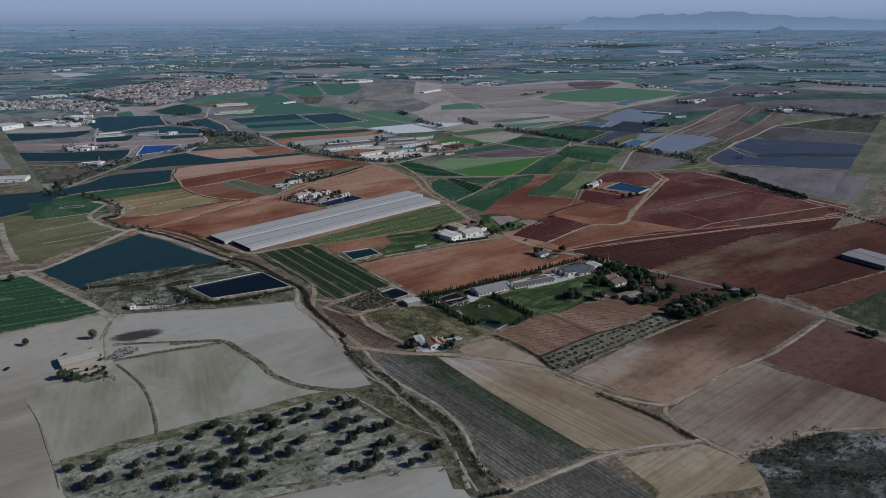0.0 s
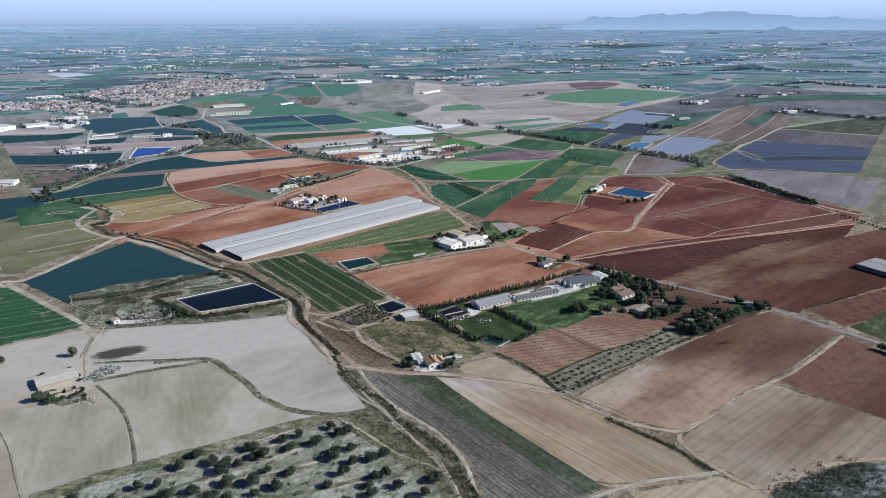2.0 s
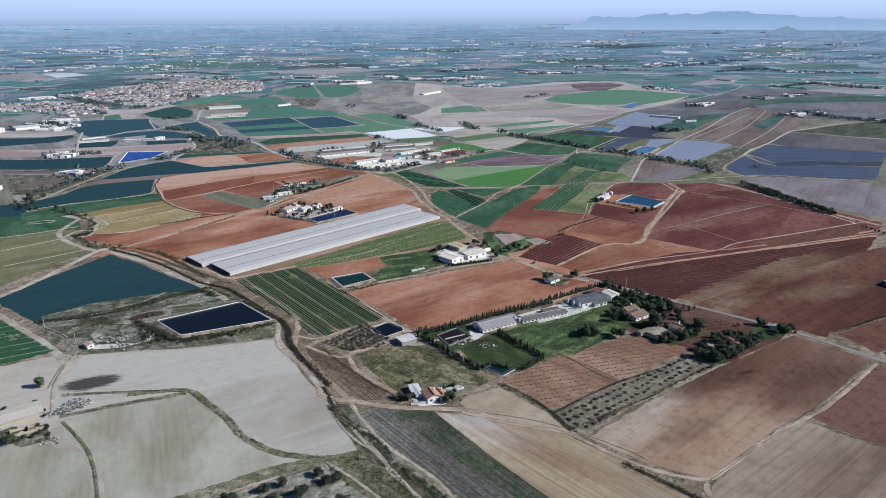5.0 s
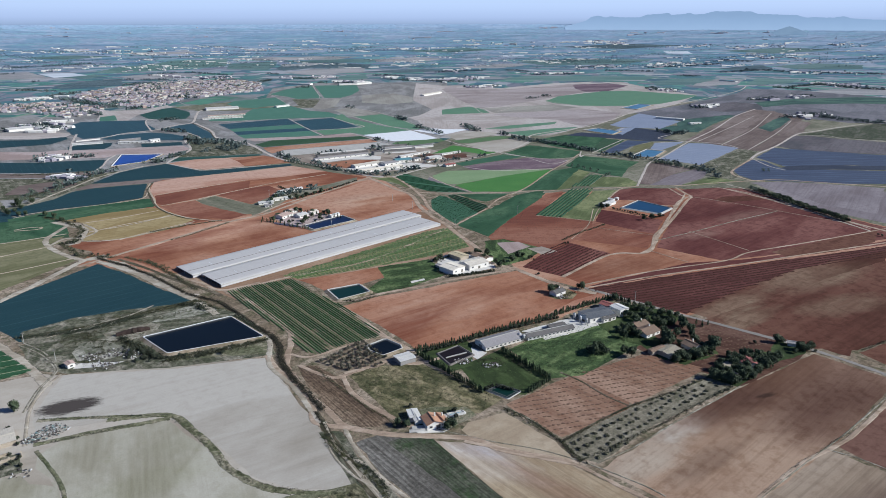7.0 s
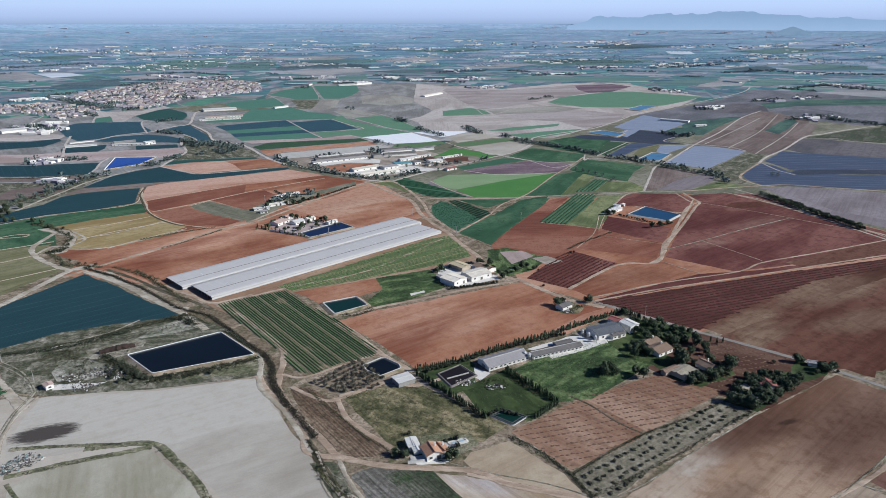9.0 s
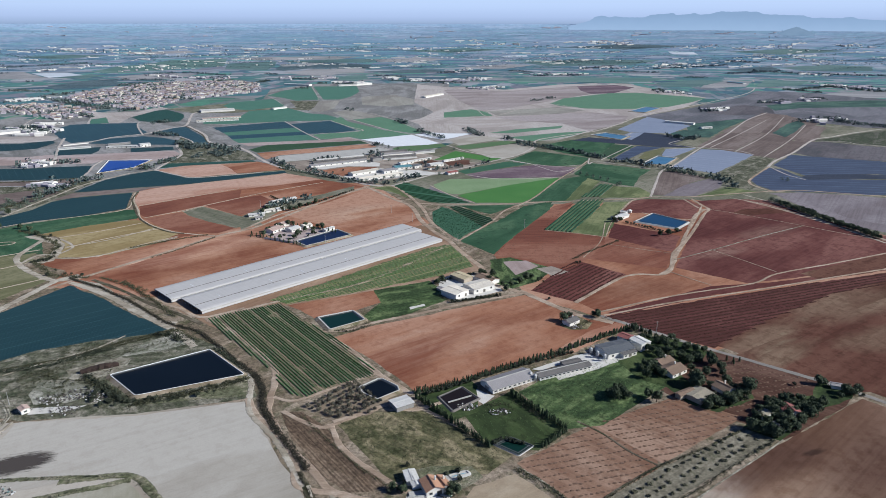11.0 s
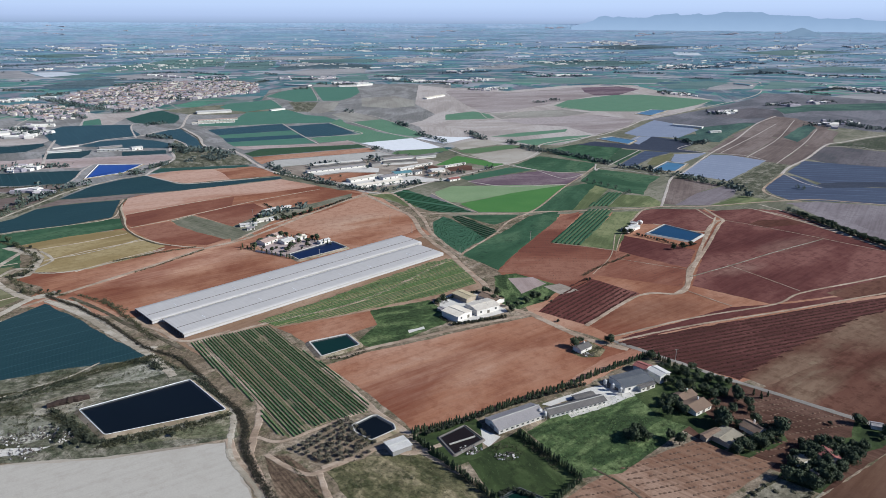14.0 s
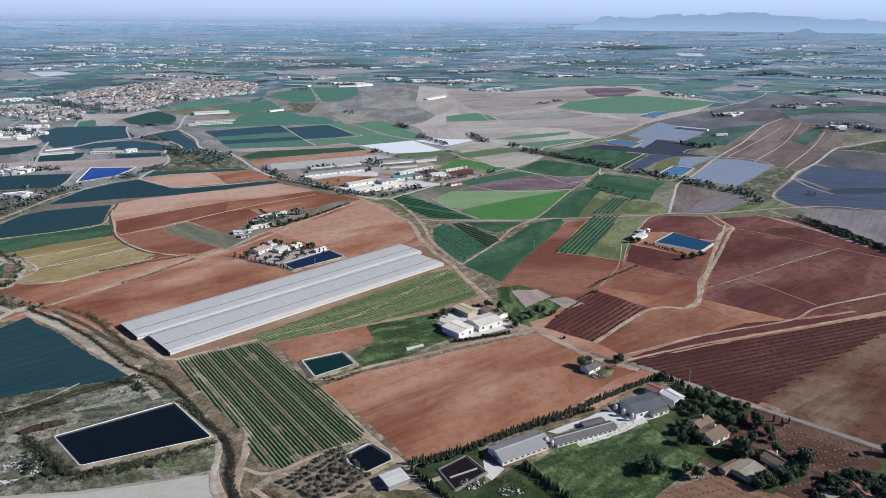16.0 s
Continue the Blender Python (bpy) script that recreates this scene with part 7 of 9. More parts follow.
def orchard(label, kind, along, across, ang=None):
    ob, pts, a = FIELDS[label]
    for p, q in spans(pts, a if ang is None else radians(ang), across, 2.0):
        p, q = Vector(p), Vector(q)
        k = int((q - p).length / along)
        for i in range(k):
            if random.random() < 0.92:
                c = p.lerp(q, (i + 0.5) / k)
                plant_at(kind, c.x + random.gauss(0, 0.4), c.y + random.gauss(0, 0.4), "orchard rows")


barn(40.3, 484.9, 29.3, 30.5, 13, 3.0, "grey_roof", "white_wall", 2.2, "long grey-roofed poultry shed with white walls", bays=9, vents=True)
barn(69.8, 499.6, 23.0, 36.8, 7.0, 2.7, "dark_roof", "white_wall", 1.4, "long dark-roofed poultry shed with white bays", bays=12, vents=True)
# shed added where dark shrubs and rubble lie
barn(87.0, 516.0, 23.0, 13.0, 4, 2.2, "dark_roof", "grey_wall", 0.4, "low dark lean-to shed in the yard")
barn(117.2, 525.6, 24.0, 21.5, 14, 4.2, "slate_roof", "white_wall", 1.0, "broad slate-grey farm hall with white walls", bays=3)
barn(127.2, 526.6, 27.0, 11.0, 3.2, 3.2, "dark_roof", "white_wall", 0.5, "small white outbuilding with dark roof", bays=3)
barn(141.2, 535.8, 31.0, 8.4, 10, 6.0, "pale_roof", "white_wall", 0.9, "white two-storey store with pale roof", bays=3)
barn(135.5, 547.0, 44.0, 7.4, 8, 4.2, "red_roof", "white_wall", 1.0, "red-brown tiled farm building behind the hall")
barn(-14.1, 466.5, 31.0, 10.7, 9, 3.4, "pale_roof", "grey_wall", 0.3, "open shelter with flat pale roof and shaded front")
house(2.2, 395.5, 21.1, 8.3, 9, 3.7, "orange_roof", "white_wall", 1.8, "white farmhouse with an orange tiled roof", bays=2)
house(8.3, 398.1, 27.5, 5.7, 8, 3.2, "orange_roof", "white_wall", 1.2, "low tiled wing of the farmhouse", bays=2)
barn(-4.2, 401.1, 18.5, 4.1, 9, 2.8, "pale_roof", "white_wall", 0.4, "flat grey carport roof beside the farmhouse")
wallrun(-7.1, 394.0, 8.0, 8.3, 0.4, 1.6, "white_wall", "white garden wall in front of the farmhouse")
house(149.7, 500.6, 33.3, 13.5, 11, 3.0, "brown_roof", "white_wall", 2.0, "old cottage with weathered brown roof", bays=3)
house(147.5, 513.2, 32.9, 11.6, 8, 2.8, "brown_roof", "grey_wall", 1.6, "weathered tiled outbuilding of the cottage", bays=1)
barn(155.4, 470.9, 38.2, 13.5, 11, 2.8, "dirty_roof", "stone_wall", 0.9, "farm shed with dirty pale roof", bays=2)
house(173.6, 480.1, 31.3, 8.4, 10, 2.9, "brown_roof", "white_wall", 1.8, "white cottage with brown tiled roof", bays=2)
barn(145.9, 476.4, 29.7, 12.1, 4, 3.0, "brown_roof", "stone_wall", 0.5, "rough stone annex among trees")
barn(196.7, 456.9, 5.6, 8.8, 9, 3.4, "red_roof", "white_wall", 1.4, "cottage with red sheet roof under dark trees", bays=2)
barn(183.2, 455.6, 25.8, 7.8, 5, 2.6, "dirty_roof", "white_wall", 0.5, "small white garden shed")
barn(187.7, 446.4, 29.5, 6.6, 4, 2.4, "grey_roof", "grey_wall", 0.4, "low grey lean-to among the trees")
barn(238.8, 487.5, -20.5, 5.5, 4, 2.6, "grey_roof", "white_wall", 0.6, "small white shed with a grey roof beside the road")
house(102.4, 574.8, 39.2, 10.9, 7, 3.0, "dark_roof", "white_wall", 1.4, "lone cottage with dark roof on a grass plot", bays=1)
barn(24.4, 624.9, 44.9, 15.0, 16, 4.6, "cream_roof", "white_wall", 1.0, "cream-roofed farm barn with a gated front", bays=2)
barn(39.0, 635.6, 32.7, 20.5, 15, 4.8, "cream_roof", "white_wall", 1.0, "wide cream-roofed farm barn", bays=3)
barn(32.4, 659.3, 41.8, 10.6, 16, 4.0, "yellow_roof", "stone_wall", 0.8, "older barn with yellowish roof")
barn(53.4, 654.3, 40.5, 10.7, 18, 3.6, "brown_roof", "white_wall", 1.4, "brown-roofed stable beside the barns")
barn(13.9, 641.1, 40.6, 4.3, 6, 2.4, "grey_roof", "grey_wall", 0.4, "small grey tool shed")
house(-152.7, 800.2, 57.9, 17.3, 12, 3.3, "pink_roof", "white_wall", 1.4, "white country house with a pale rose roof", bays=3)
house(-134.8, 803.5, 50.9, 12.7, 10, 3.0, "pale_roof", "white_wall", 1.2, "low white house with a pale roof", bays=2)
barn(-100.4, 803.6, 51.0, 12.7, 5, 3.0, "pale_roof", "white_wall", 0.6, "white pump house beside the basin")
barn(-829.4, 1368.0, 70.6, 47.7, 45, 9, "pale_roof", "white_wall", 1.0, "large white packing hall near the town", bays=4)
barn(-801.5, 1428.3, 46.6, 43.4, 30, 5, "pale_roof", "white_wall", 1.0, "pale hall with a sheet roof")
barn(-568.6, 896.7, 13.8, 36.7, 24, 5, "pale_roof", "white_wall", 1.0, "white hall with a pale roof", bays=4)
# closed hall; the shade on its front is put into the wall colour
barn(369.1, 564.7, -60.4, 37.6, 30, 4.2, "grey_roof", "shade_wall", 0.6, "large pale-roofed hall with an open dark front")
barn(207.4, 840.6, 42.4, 22.0, 9, 3.4, "pale_roof", "white_wall", 1.0, "white hut beside the reservoir", bays=1)
barn(-217.9, 467.7, 47.1, 4.3, 5, 3.0, "pink_roof", "white_wall", 0.6, "white hut with rose roof beside the scrap yard", bays=1)
barn(-222.2, 376.8, 35.5, 21.1, 14, 3.0, "stone_roof", "stone_wall", 0.5, "derelict stone barn with bleached roof")
ruin(-210.7, 368.3, 33.5, 17.7, 6, 2.4, "stone_wall", "roofless ruined stone walls")
silo(61.9, 505.5, 2.2, 5.0, "white metal feed silo beside the shed")
silo(64.0, 501.7, 2.2, 5.0, "grey metal feed silo between two sheds")
silo(66.5, 499.2, 2.2, 5.0, "grey metal feed silo between two sheds")
silo(107.6, 533.2, 2.2, 5.0, "metal feed silo in the farm yard")
silo(110.8, 528.6, 2.2, 5.0, "metal feed silo in the farm yard")
silo(114.2, 524.0, 2.2, 5.0, "metal feed silo in the farm yard")
pond([(-188.8, 509.9), (-139.0, 542.4), (-108.0, 508.9), (-163.7, 485.4)], "water_dark", "liner_white", 0.15, 1.2, "large dark irrigation reservoir with a white liner rim")
pond([(-76.7, 592.2), (-52.5, 604.4), (-42.0, 587.6), (-65.1, 571.3)], "water_green", "liner_pale", 0.9, 1.2, "green irrigation pond with a concrete rim")
pond([(-37.2, 493.2), (-27.2, 502.6), (-24.6, 502.8), (-15.0, 493.8), (-13.8, 488.8), (-25.8, 479.3), (-35.2, 487.0)], "water_dark", "liner_pale", 0.6, 1.0, "rounded dark irrigation pond with a pale rim")
pond([(224.8, 837.0), (253.5, 869.0), (281.6, 833.7), (260.2, 809.6)], "water_blue", "liner_pale", 0.8, 0.9, "blue reservoir in red fields")
pond([(-459.7, 1087.7), (-484.1, 1180.7), (-420.0, 1185.7), (-424.0, 1125.6)], "water_bright", "liner_white", 1.3, 1.0, "bright blue lined reservoir")
pond([(-125.4, 772.8), (-90.1, 811.8), (-73.5, 792.6), (-112.5, 757.1)], "water_deep", "liner_pale", 0.9, 1.2, "deep blue basin beside the country house")
pond([(8.7, 482.0), (22.7, 493.2), (31.9, 479.9), (16.4, 466.8)], "slurry", "soot", 0.3, 0.5, "concrete slurry tank with dark contents")
pond([(36.0, 435.8), (45.5, 441.8), (56.0, 434.2), (47.7, 426.2)], "water_green", "liner_dark", 0.4, 0.3, "small fenced pond with dark green water")
pond([(319.6, 1139.8), (367.9, 1206.9), (394.4, 1190.9), (358.5, 1136.8)], "water_sky", "liner_pale", 2.0, 1.2, "pale blue lined irrigation basin")
pond([(309.4, 1419.8), (344.4, 1445.0), (379.1, 1403.8), (352.7, 1363.8)], "water_sky", "liner_pale", 2.0, 1.2, "pale blue lined irrigation basin")
pond([(481.8, 1774.3), (547.2, 1858.0), (581.6, 1838.2), (512.2, 1746.8)], "water_sky", "liner_pale", 2.0, 1.2, "pale blue lined irrigation basin")
pond([(12.5, 411.0), (21.0, 414.5), (22.5, 412.2), (14.0, 408.5)], "water_pool", "liner_pale", 0.5, 0.5, "long garden pool with pale edging")
barn(-6.8, 404.0, 14.5, 5.2, 8, 3.0, "pale_roof", "white_wall", 0.2, "flat-roofed white annex of the farmhouse", bays=1)
wallrun(-5.5, 395.3, 8.7, 7.8, 4, 0.5, "white_wall", "low white terrace in front of the farmhouse")
wallrun(14.3, 475.3, 27.3, 15.1, 0.5, 0.9, "concrete", "pale dividing wall in the slurry tank")
wallrun(9.8, 405.0, 29.6, 4.6, 4.5, 0.35, "liner_pale", "pale pool terrace beside the farmhouse")
wallrun(-157.7, 783.1, -25.5, 34.1, 0.4, 1.8, "white_wall", "white garden wall of the country house")
barn(-123.7, 816.7, 45.1, 9.6, 8, 3.2, "cream_roof", "white_wall", 0.8, "small white garden house")
barn(-147.5, 823.3, 48.9, 9.2, 8, 3.4, "pink_roof", "white_wall", 1.2, "white wing of the country house")

barn(-167, 1126, 30.0, 90.0, 8, 3.0, "grey_roof", "white_wall", 1.0, "very long grey-roofed livestock shed", bays=10)
barn(-167, 1151, 27.8, 85.9, 8, 3.0, "dark_roof", "grey_wall", 1.2, "very long dark-roofed livestock shed")
barn(-165, 1170, 28.6, 77.4, 6, 2.8, "pale_roof", "white_wall", 0.8, "long low pale livestock shed")
barn(-72, 1233, 24.3, 46.1, 7, 3.0, "dark_roof", "grey_wall", 1.2, "long dark-roofed livestock shed")
barn(-70, 1212, 23.7, 54.6, 8, 3.0, "grey_roof", "white_wall", 1.2, "long grey-roofed livestock shed")
barn(-65, 1192, 18.8, 52.8, 8, 3.0, "dark_roof", "grey_wall", 1.2, "long dark-roofed livestock shed")
barn(-80, 1168, 31.6, 15.3, 10, 6.0, "dark_roof", "grey_wall", 0.4, "dark feed store of the livestock farm")
barn(-88, 1036, 33.7, 68.5, 8, 3.4, "cream_roof", "white_wall", 1.2, "long low cream hall along the lane", bays=8)
barn(-100, 1067, 39.6, 45.5, 12, 4.0, "stone_roof", "white_wall", 1.2, "broad white packing hall", bays=4)
barn(-58, 1083, 34.4, 23.0, 14, 4.0, "grey_roof", "white_wall", 1.0, "grey-roofed packing hall with white walls", bays=3)
barn(-43, 1107, 22.6, 26.0, 15, 4.0, "blue_roof", "white_wall", 1.0, "packing hall with a teal sheet roof", bays=4)
barn(-37, 1142, 38.3, 24.2, 8, 3.6, "pale_roof", "white_wall", 0.8, "broad pale-roofed farm hall", bays=3)
barn(-15, 1117, 37.9, 11.4, 10, 4.5, "slate_roof", "white_wall", 1.0, "dark-roofed white workshop building", bays=2)
barn(8, 1125, 30.1, 22.0, 13, 4.4, "pale_roof", "white_wall", 1.0, "white hall by the crossroads", bays=3)
barn(4, 1107, 28.3, 14.8, 8, 3.2, "brown_roof", "white_wall", 1.0, "brown-roofed white farm shed")
barn(32, 1074, 35.5, 17.2, 8, 3.2, "red_roof", "white_wall", 1.2, "red-roofed house by the crossroads", bays=2)
barn(-26, 1161, 38.7, 44.8, 4, 2.8, "pale_roof", "white_wall", 0.4, "long low white stable", bays=6)
barn(28, 1165, 38.9, 39.8, 4, 2.8, "pale_roof", "white_wall", 0.4, "long low white stable", bays=6)
barn(-16, 1230, 24.3, 34.0, 5, 2.8, "pale_roof", "white_wall", 0.5, "long low white shed by the sheeting")
barn(-192, 861, 20.6, 17.1, 7, 2.8, "pale_roof", "white_wall", 0.6, "low white building of a small farm", bays=2)
barn(-181, 876, 34.7, 15.8, 7, 2.8, "cream_roof", "white_wall", 0.6, "low white building of a small farm", bays=2)
barn(-166, 885, 40.6, 9.2, 7, 2.8, "pale_roof", "white_wall", 0.6, "low white building of a small farm", bays=2)
barn(-181, 901, 45.0, 15.6, 6, 2.8, "stone_roof", "white_wall", 0.6, "low white building of a small farm", bays=2)
barn(-178, 916, 49.4, 18.4, 7, 2.8, "pale_roof", "white_wall", 0.6, "low white building of a small farm", bays=2)
barn(-164, 927, 50.2, 15.6, 6, 2.8, "pale_roof", "white_wall", 0.6, "low white building of a small farm", bays=2)
barn(-182, 850, 23.2, 7.6, 5, 2.8, "grey_roof", "white_wall", 0.6, "low white building of a small farm", bays=2)
barn(-606, 1273, 24.4, 48.3, 6, 2.8, "pale_roof", "white_wall", 0.6, "long low white shed")
barn(-535, 1289, 11.3, 56.1, 7, 3.0, "pale_roof", "white_wall", 0.8, "row of low white sheds", bays=8)
barn(-542, 1313, 35.9, 35.8, 6, 3.0, "grey_roof", "grey_wall", 0.6, "low grey shed behind white sheds")
barn(-618, 1312, 40.0, 40.5, 5, 2.6, "grey_roof", "white_wall", 0.5, "low grey sheds by the lane")
barn(-482, 1299, 40.2, 17.0, 10, 5.5, "pale_roof", "white_wall", 0.4, "white house beside the sheds", bays=3)
barn(-523, 1757, 24.9, 76.1, 26, 5.0, "pale_roof", "white_wall", 0.8, "large white warehouse near the town")
barn(-482, 1595, 23.3, 86.0, 8, 3.0, "stone_roof", "white_wall", 1.0, "row of low terraced houses", bays=12)
barn(-482, 1635, 26.3, 81.4, 8, 3.0, "pink_roof", "white_wall", 1.0, "row of low terraced houses", bays=12)
barn(-367, 1812, 51.8, 42.0, 9, 3.5, "pale_roof", "white_wall", 0.8, "white shed beside green crops")
barn(506, 1587, -36.9, 60.0, 12, 4.0, "pale_roof", "white_wall", 0.8, "white sheds behind violet netting")
barn(550, 1495, 17.7, 26.2, 8, 3.2, "pale_roof", "white_wall", 0.8, "small white farm on a green plot", bays=2)
barn(-286, 2432, 22.3, 60.5, 16, 5, "pale_roof", "white_wall", 0.8, "white hall behind green crops")
barn(-230, 2455, 41.8, 63.0, 20, 7, "pale_roof", "white_wall", 0.8, "tall white hall behind green crops")
barn(-474, 2479, -21.1, 94.3, 20, 5, "pale_roof", "white_wall", 0.8, "pale halls at the edge of the town")
barn(-2, 2076, 59.1, 101.4, 14, 4, "cream_roof", "white_wall", 1.0, "hilltop farm with cream walls", bays=3)
barn(1054, 2574, -62.7, 67.5, 16, 4, "blue_roof", "white_wall", 0.8, "pale blue greenhouse roofs far off")
barn(226, 873, -26.6, 4.5, 5, 2.6, "pale_roof", "white_wall", 0.8, "white hut beside the reservoir", bays=1)
barn(218, 871, -38.7, 6.4, 5, 2.4, "pale_roof", "white_wall", 0.8, "low pale shed beside the reservoir", bays=1)

# ---- the long greenhouses ----
def greenhouse(x, y, ang, L, W, label):
    """A wide plastic tunnel: hoops, film panels, open end with posts, gutter boards."""
    th = thing("greenhouse", pose(x, y, 0, 0, 0, ang), label, "greenhouse", "pair of long greenhouses")
    eave, seg = 2.5, 14
    prof = [(a, eave + 0.65 * min(1.0, min(a, W - a) / 0.8) + 0.2 * math.sin(math.pi * a / W)) for a in (0.0, 0.4, 0.8, *[0.8 + (W - 1.6) * i / 10 for i in range(1, 10)], W - 0.8, W - 0.4, W)]
    n = int(L / 8)
    bm = bmesh.new()
    rows = []
    for u in (0.0, L / n):
        rows.append([bm.verts.new((u, 0, 0.5)), *[bm.verts.new((u, a, z)) for a, z in prof], bm.verts.new((u, W, 0.5))])
    for i in range(len(rows[0]) - 1):
        bm.faces.new((rows[0][i], rows[1][i], rows[1][i + 1], rows[0][i + 1]))
    bmesh.ops.recalc_face_normals(bm, faces=bm.faces)
    for f in bm.faces:
        f.smooth = True
    first = part("film_panel", bm, "tunnel_film", th)
    for k in range(1, n):
        o = new("film_panel", first.data)
        o.parent = th
        o.location = (L / n * k, 0, random.uniform(-0.015, 0.015))
    for side in (0.0, W):
        boxed("gutter", (0, side - 0.35, eave - 0.1, L, side + 0.35, eave + 0.25), "liner_pale", th)
    top = eave + 0.65 + 0.2 * math.sin(math.pi * 0.36)
    # a dark strip on top of the film; no opening is cut
    boxed("vent_gap", (1, W * 0.36, top - 0.2, L - 1, W * 0.36 + 0.5, top + 0.1), "scrap_dark", th, "narrow dark strip for a vent gap along the roof")
    # white strips laid on the film for faint highlights at the seams
    for k in range(6):
        u = L * (k + 0.6 + 0.2 * (k % 2)) / 6.5
        boxed("patch_strip", (u, W * 0.45, top - 0.1, u + 0.35, W * 0.62, top + 0.12), "white_sheet", th)
    for end in (0.0, L):
        for k in range(7):
            a = W * (k + 0.5) / 7
            z = eave + 0.6
            boxed("post", (end - 0.08, a - 0.08, 0, end + 0.08, a + 0.08, z), "zinc", th)
    # dark sheet added inside the end, standing for the interior's shade
    boxed("back_sheet", (2.2, 0.3, 0.4, 2.3, W - 0.3, eave + 0.6), "rust", th, "dark sheet for the shade inside the open end")
    bm = bmesh.new()
    for k in range(seg):
        (a0, z0), (a1, z1) = prof[k], prof[k + 1]
        v = [bm.verts.new(p) for p in ((-0.15, a0, z0 + 0.05), (0.25, a0, z0 + 0.05), (0.25, a1, z1 + 0.05), (-0.15, a1, z1 + 0.05), (-0.15, a0, z0 - 0.5), (-0.15, a1, z1 - 0.5))]
        bm.faces.new(v[:4])
        bm.faces.new((v[0], v[3], v[5], v[4]))
    part("end_hoop", bm, "tunnel_film", th)
    return th


gang = 43.6
greenhouse(-191.5, 622.5, gang, 260, 30.5, "long arched greenhouse of grey plastic film, open end")
greenhouse(-161.8, 600.5, gang - 0.2, 246, 34.5, "long arched greenhouse of grey plastic film beside another")

# ---- loose things ----
def pole(x, y, h):
    th = thing("utility_pole", pose(x, y, 0), "pale slender utility pole with a crossarm", "pole", "utility poles")
    bm = bmesh.new()
    lathe(bm, [(0.22, -0.2), (0.12, h)], 8)
    part("shaft", bm, "concrete", th)
    boxed("crossarm", (-1.0, -0.08, h - 0.6, 1.0, 0.08, h - 0.42), "timber", th)
    for k in (-0.9, 0.0, 0.9):
        boxed("insulator", (k - 0.06, -0.06, h - 0.416, k + 0.06, 0.06, h - 0.15), "liner_pale", th)


def heap(x, y, r, count, label, pale=0.5, name="scrap_heap"):
    """A spread of broken boards, sheets and boxes."""
    for mat in ("scrap_pale", "scrap_dark", "scrap_teal") if "plastic" in label else ("scrap_pale", "scrap_dark"):
        bm = bmesh.new()
        for i in range(int(1.6 * count * (0.7 * pale if mat == "scrap_pale" else 0.3 if mat == "scrap_teal" else 1 - 0.7 * pale))):
            a, q = random.random() * 6.28, r * random.random() ** 0.6
            px, py = x + q * math.cos(a) * 1.5, y + q * math.sin(a)
            s = random.uniform(0.15, 0.6)
            t = len(bm.verts)
            v = box(bm, -s, -s * random.uniform(0.3, 0.9), 0, s, s * 0.6, s * random.uniform(0.2, 0.9))
            m = Matrix.Translation((px, py, 0.3)) @ Euler((random.gauss(0, 0.25), random.gauss(0, 0.25), random.random() * 6.28)).to_matrix().to_4x4()
            for w in v:
                w.co = m @ w.co
        tagged(mesh_ob(name, bm, mat), label, "rubble", kind="stuff")


def stack(x, y, ang, L, W, H, label):
    """A long covered heap with a sagging, uneven crest."""
    th = thing("covered_stack", pose(x, y, 0, 0, 0, ang), label, "stack")
    bm = bmesh.new()
    last = None
    for i in range(19):
        u = i / 18
        h = H * (0.6 + 0.4 * math.sin(math.pi * min(1, max(0.08, u)))) * (1 + 0.3 * noise.noise(Vector((i * 0.7, 2, 1))))
        w = W * (0.8 + 0.3 * noise.noise(Vector((i * 0.5, 5, 1))))
        ring = [bm.verts.new((L * u, w * a, h * z)) for a, z in ((-0.5, 0), (-0.42, 0.55), (-0.2, 0.92), (0.08, 1.0), (0.3, 0.8), (0.5, 0))]
        if last:
            for j in range(5):
                bm.faces.new((last[j], last[j + 1], ring[j + 1], ring[j]))
        else:
            bm.faces.new(ring)
        last = ring
    bm.faces.new(last)
    bmesh.ops.recalc_face_normals(bm, faces=bm.faces)
    part("tarpaulin", bm, "rust", th)
    for u in (0.2, 0.5, 0.8):
        boxed("ballast", (L * u, -W * 0.5, 0, L * u + 0.8, -W * 0.5 + 0.7, 0.6), "scrap_dark", th)


pole(-37.7, 875.3, 9)
pole(-13.6, 841.4, 9)
pole(32.0, 767.3, 9)
pole(103.5, 817.4, 9)
pole(-94.7, 761.3, 10)
pole(-189.1, 903.1, 8)
pole(160.8, 565.5, 8)
pole(-264.2, 503.5, 8)
pole(-230.7, 478.4, 8)
heap(-210.0, 483.4, 6, 60, "scattered scrap and white appliances on waste ground", 0.35)
heap(-197.2, 488.6, 6, 70, "scattered scrap and white appliances on waste ground", 0.3)
heap(-197.8, 471.8, 6, 60, "dark scrap and rubbish along the field edge", 0.3)
heap(-183.7, 484.9, 5, 50, "scattered rubble by the reservoir bank", 0.5)
heap(-194.9, 397.2, 5, 45, "dumped plastic and rubble beside the field", 0.35)
heap(-191.9, 402.2, 5, 45, "dumped plastic and rubble beside the field", 0.4)
heap(-199.2, 391.7, 3, 40, "dumped plastic and rubble beside the field", 0.4)
heap(24.7, 471.4, 4, 50, "broken boards beside the slurry tank", 0.6)
heap(42.0, 465.4, 4, 40, "old timber heap in the grass", 0.5)
heap(106.8, 573.9, 3, 30, "farm scrap beside the cottage", 0.5)
heap(185.6, 454.6, 3, 30, "garden clutter under the trees", 0.6)
heap(12.6, 662.4, 4, 40, "farm machinery parts beside the barn", 0.4)
heap(14.4, 647.7, 3, 30, "farm machinery parts beside the barn", 0.4)
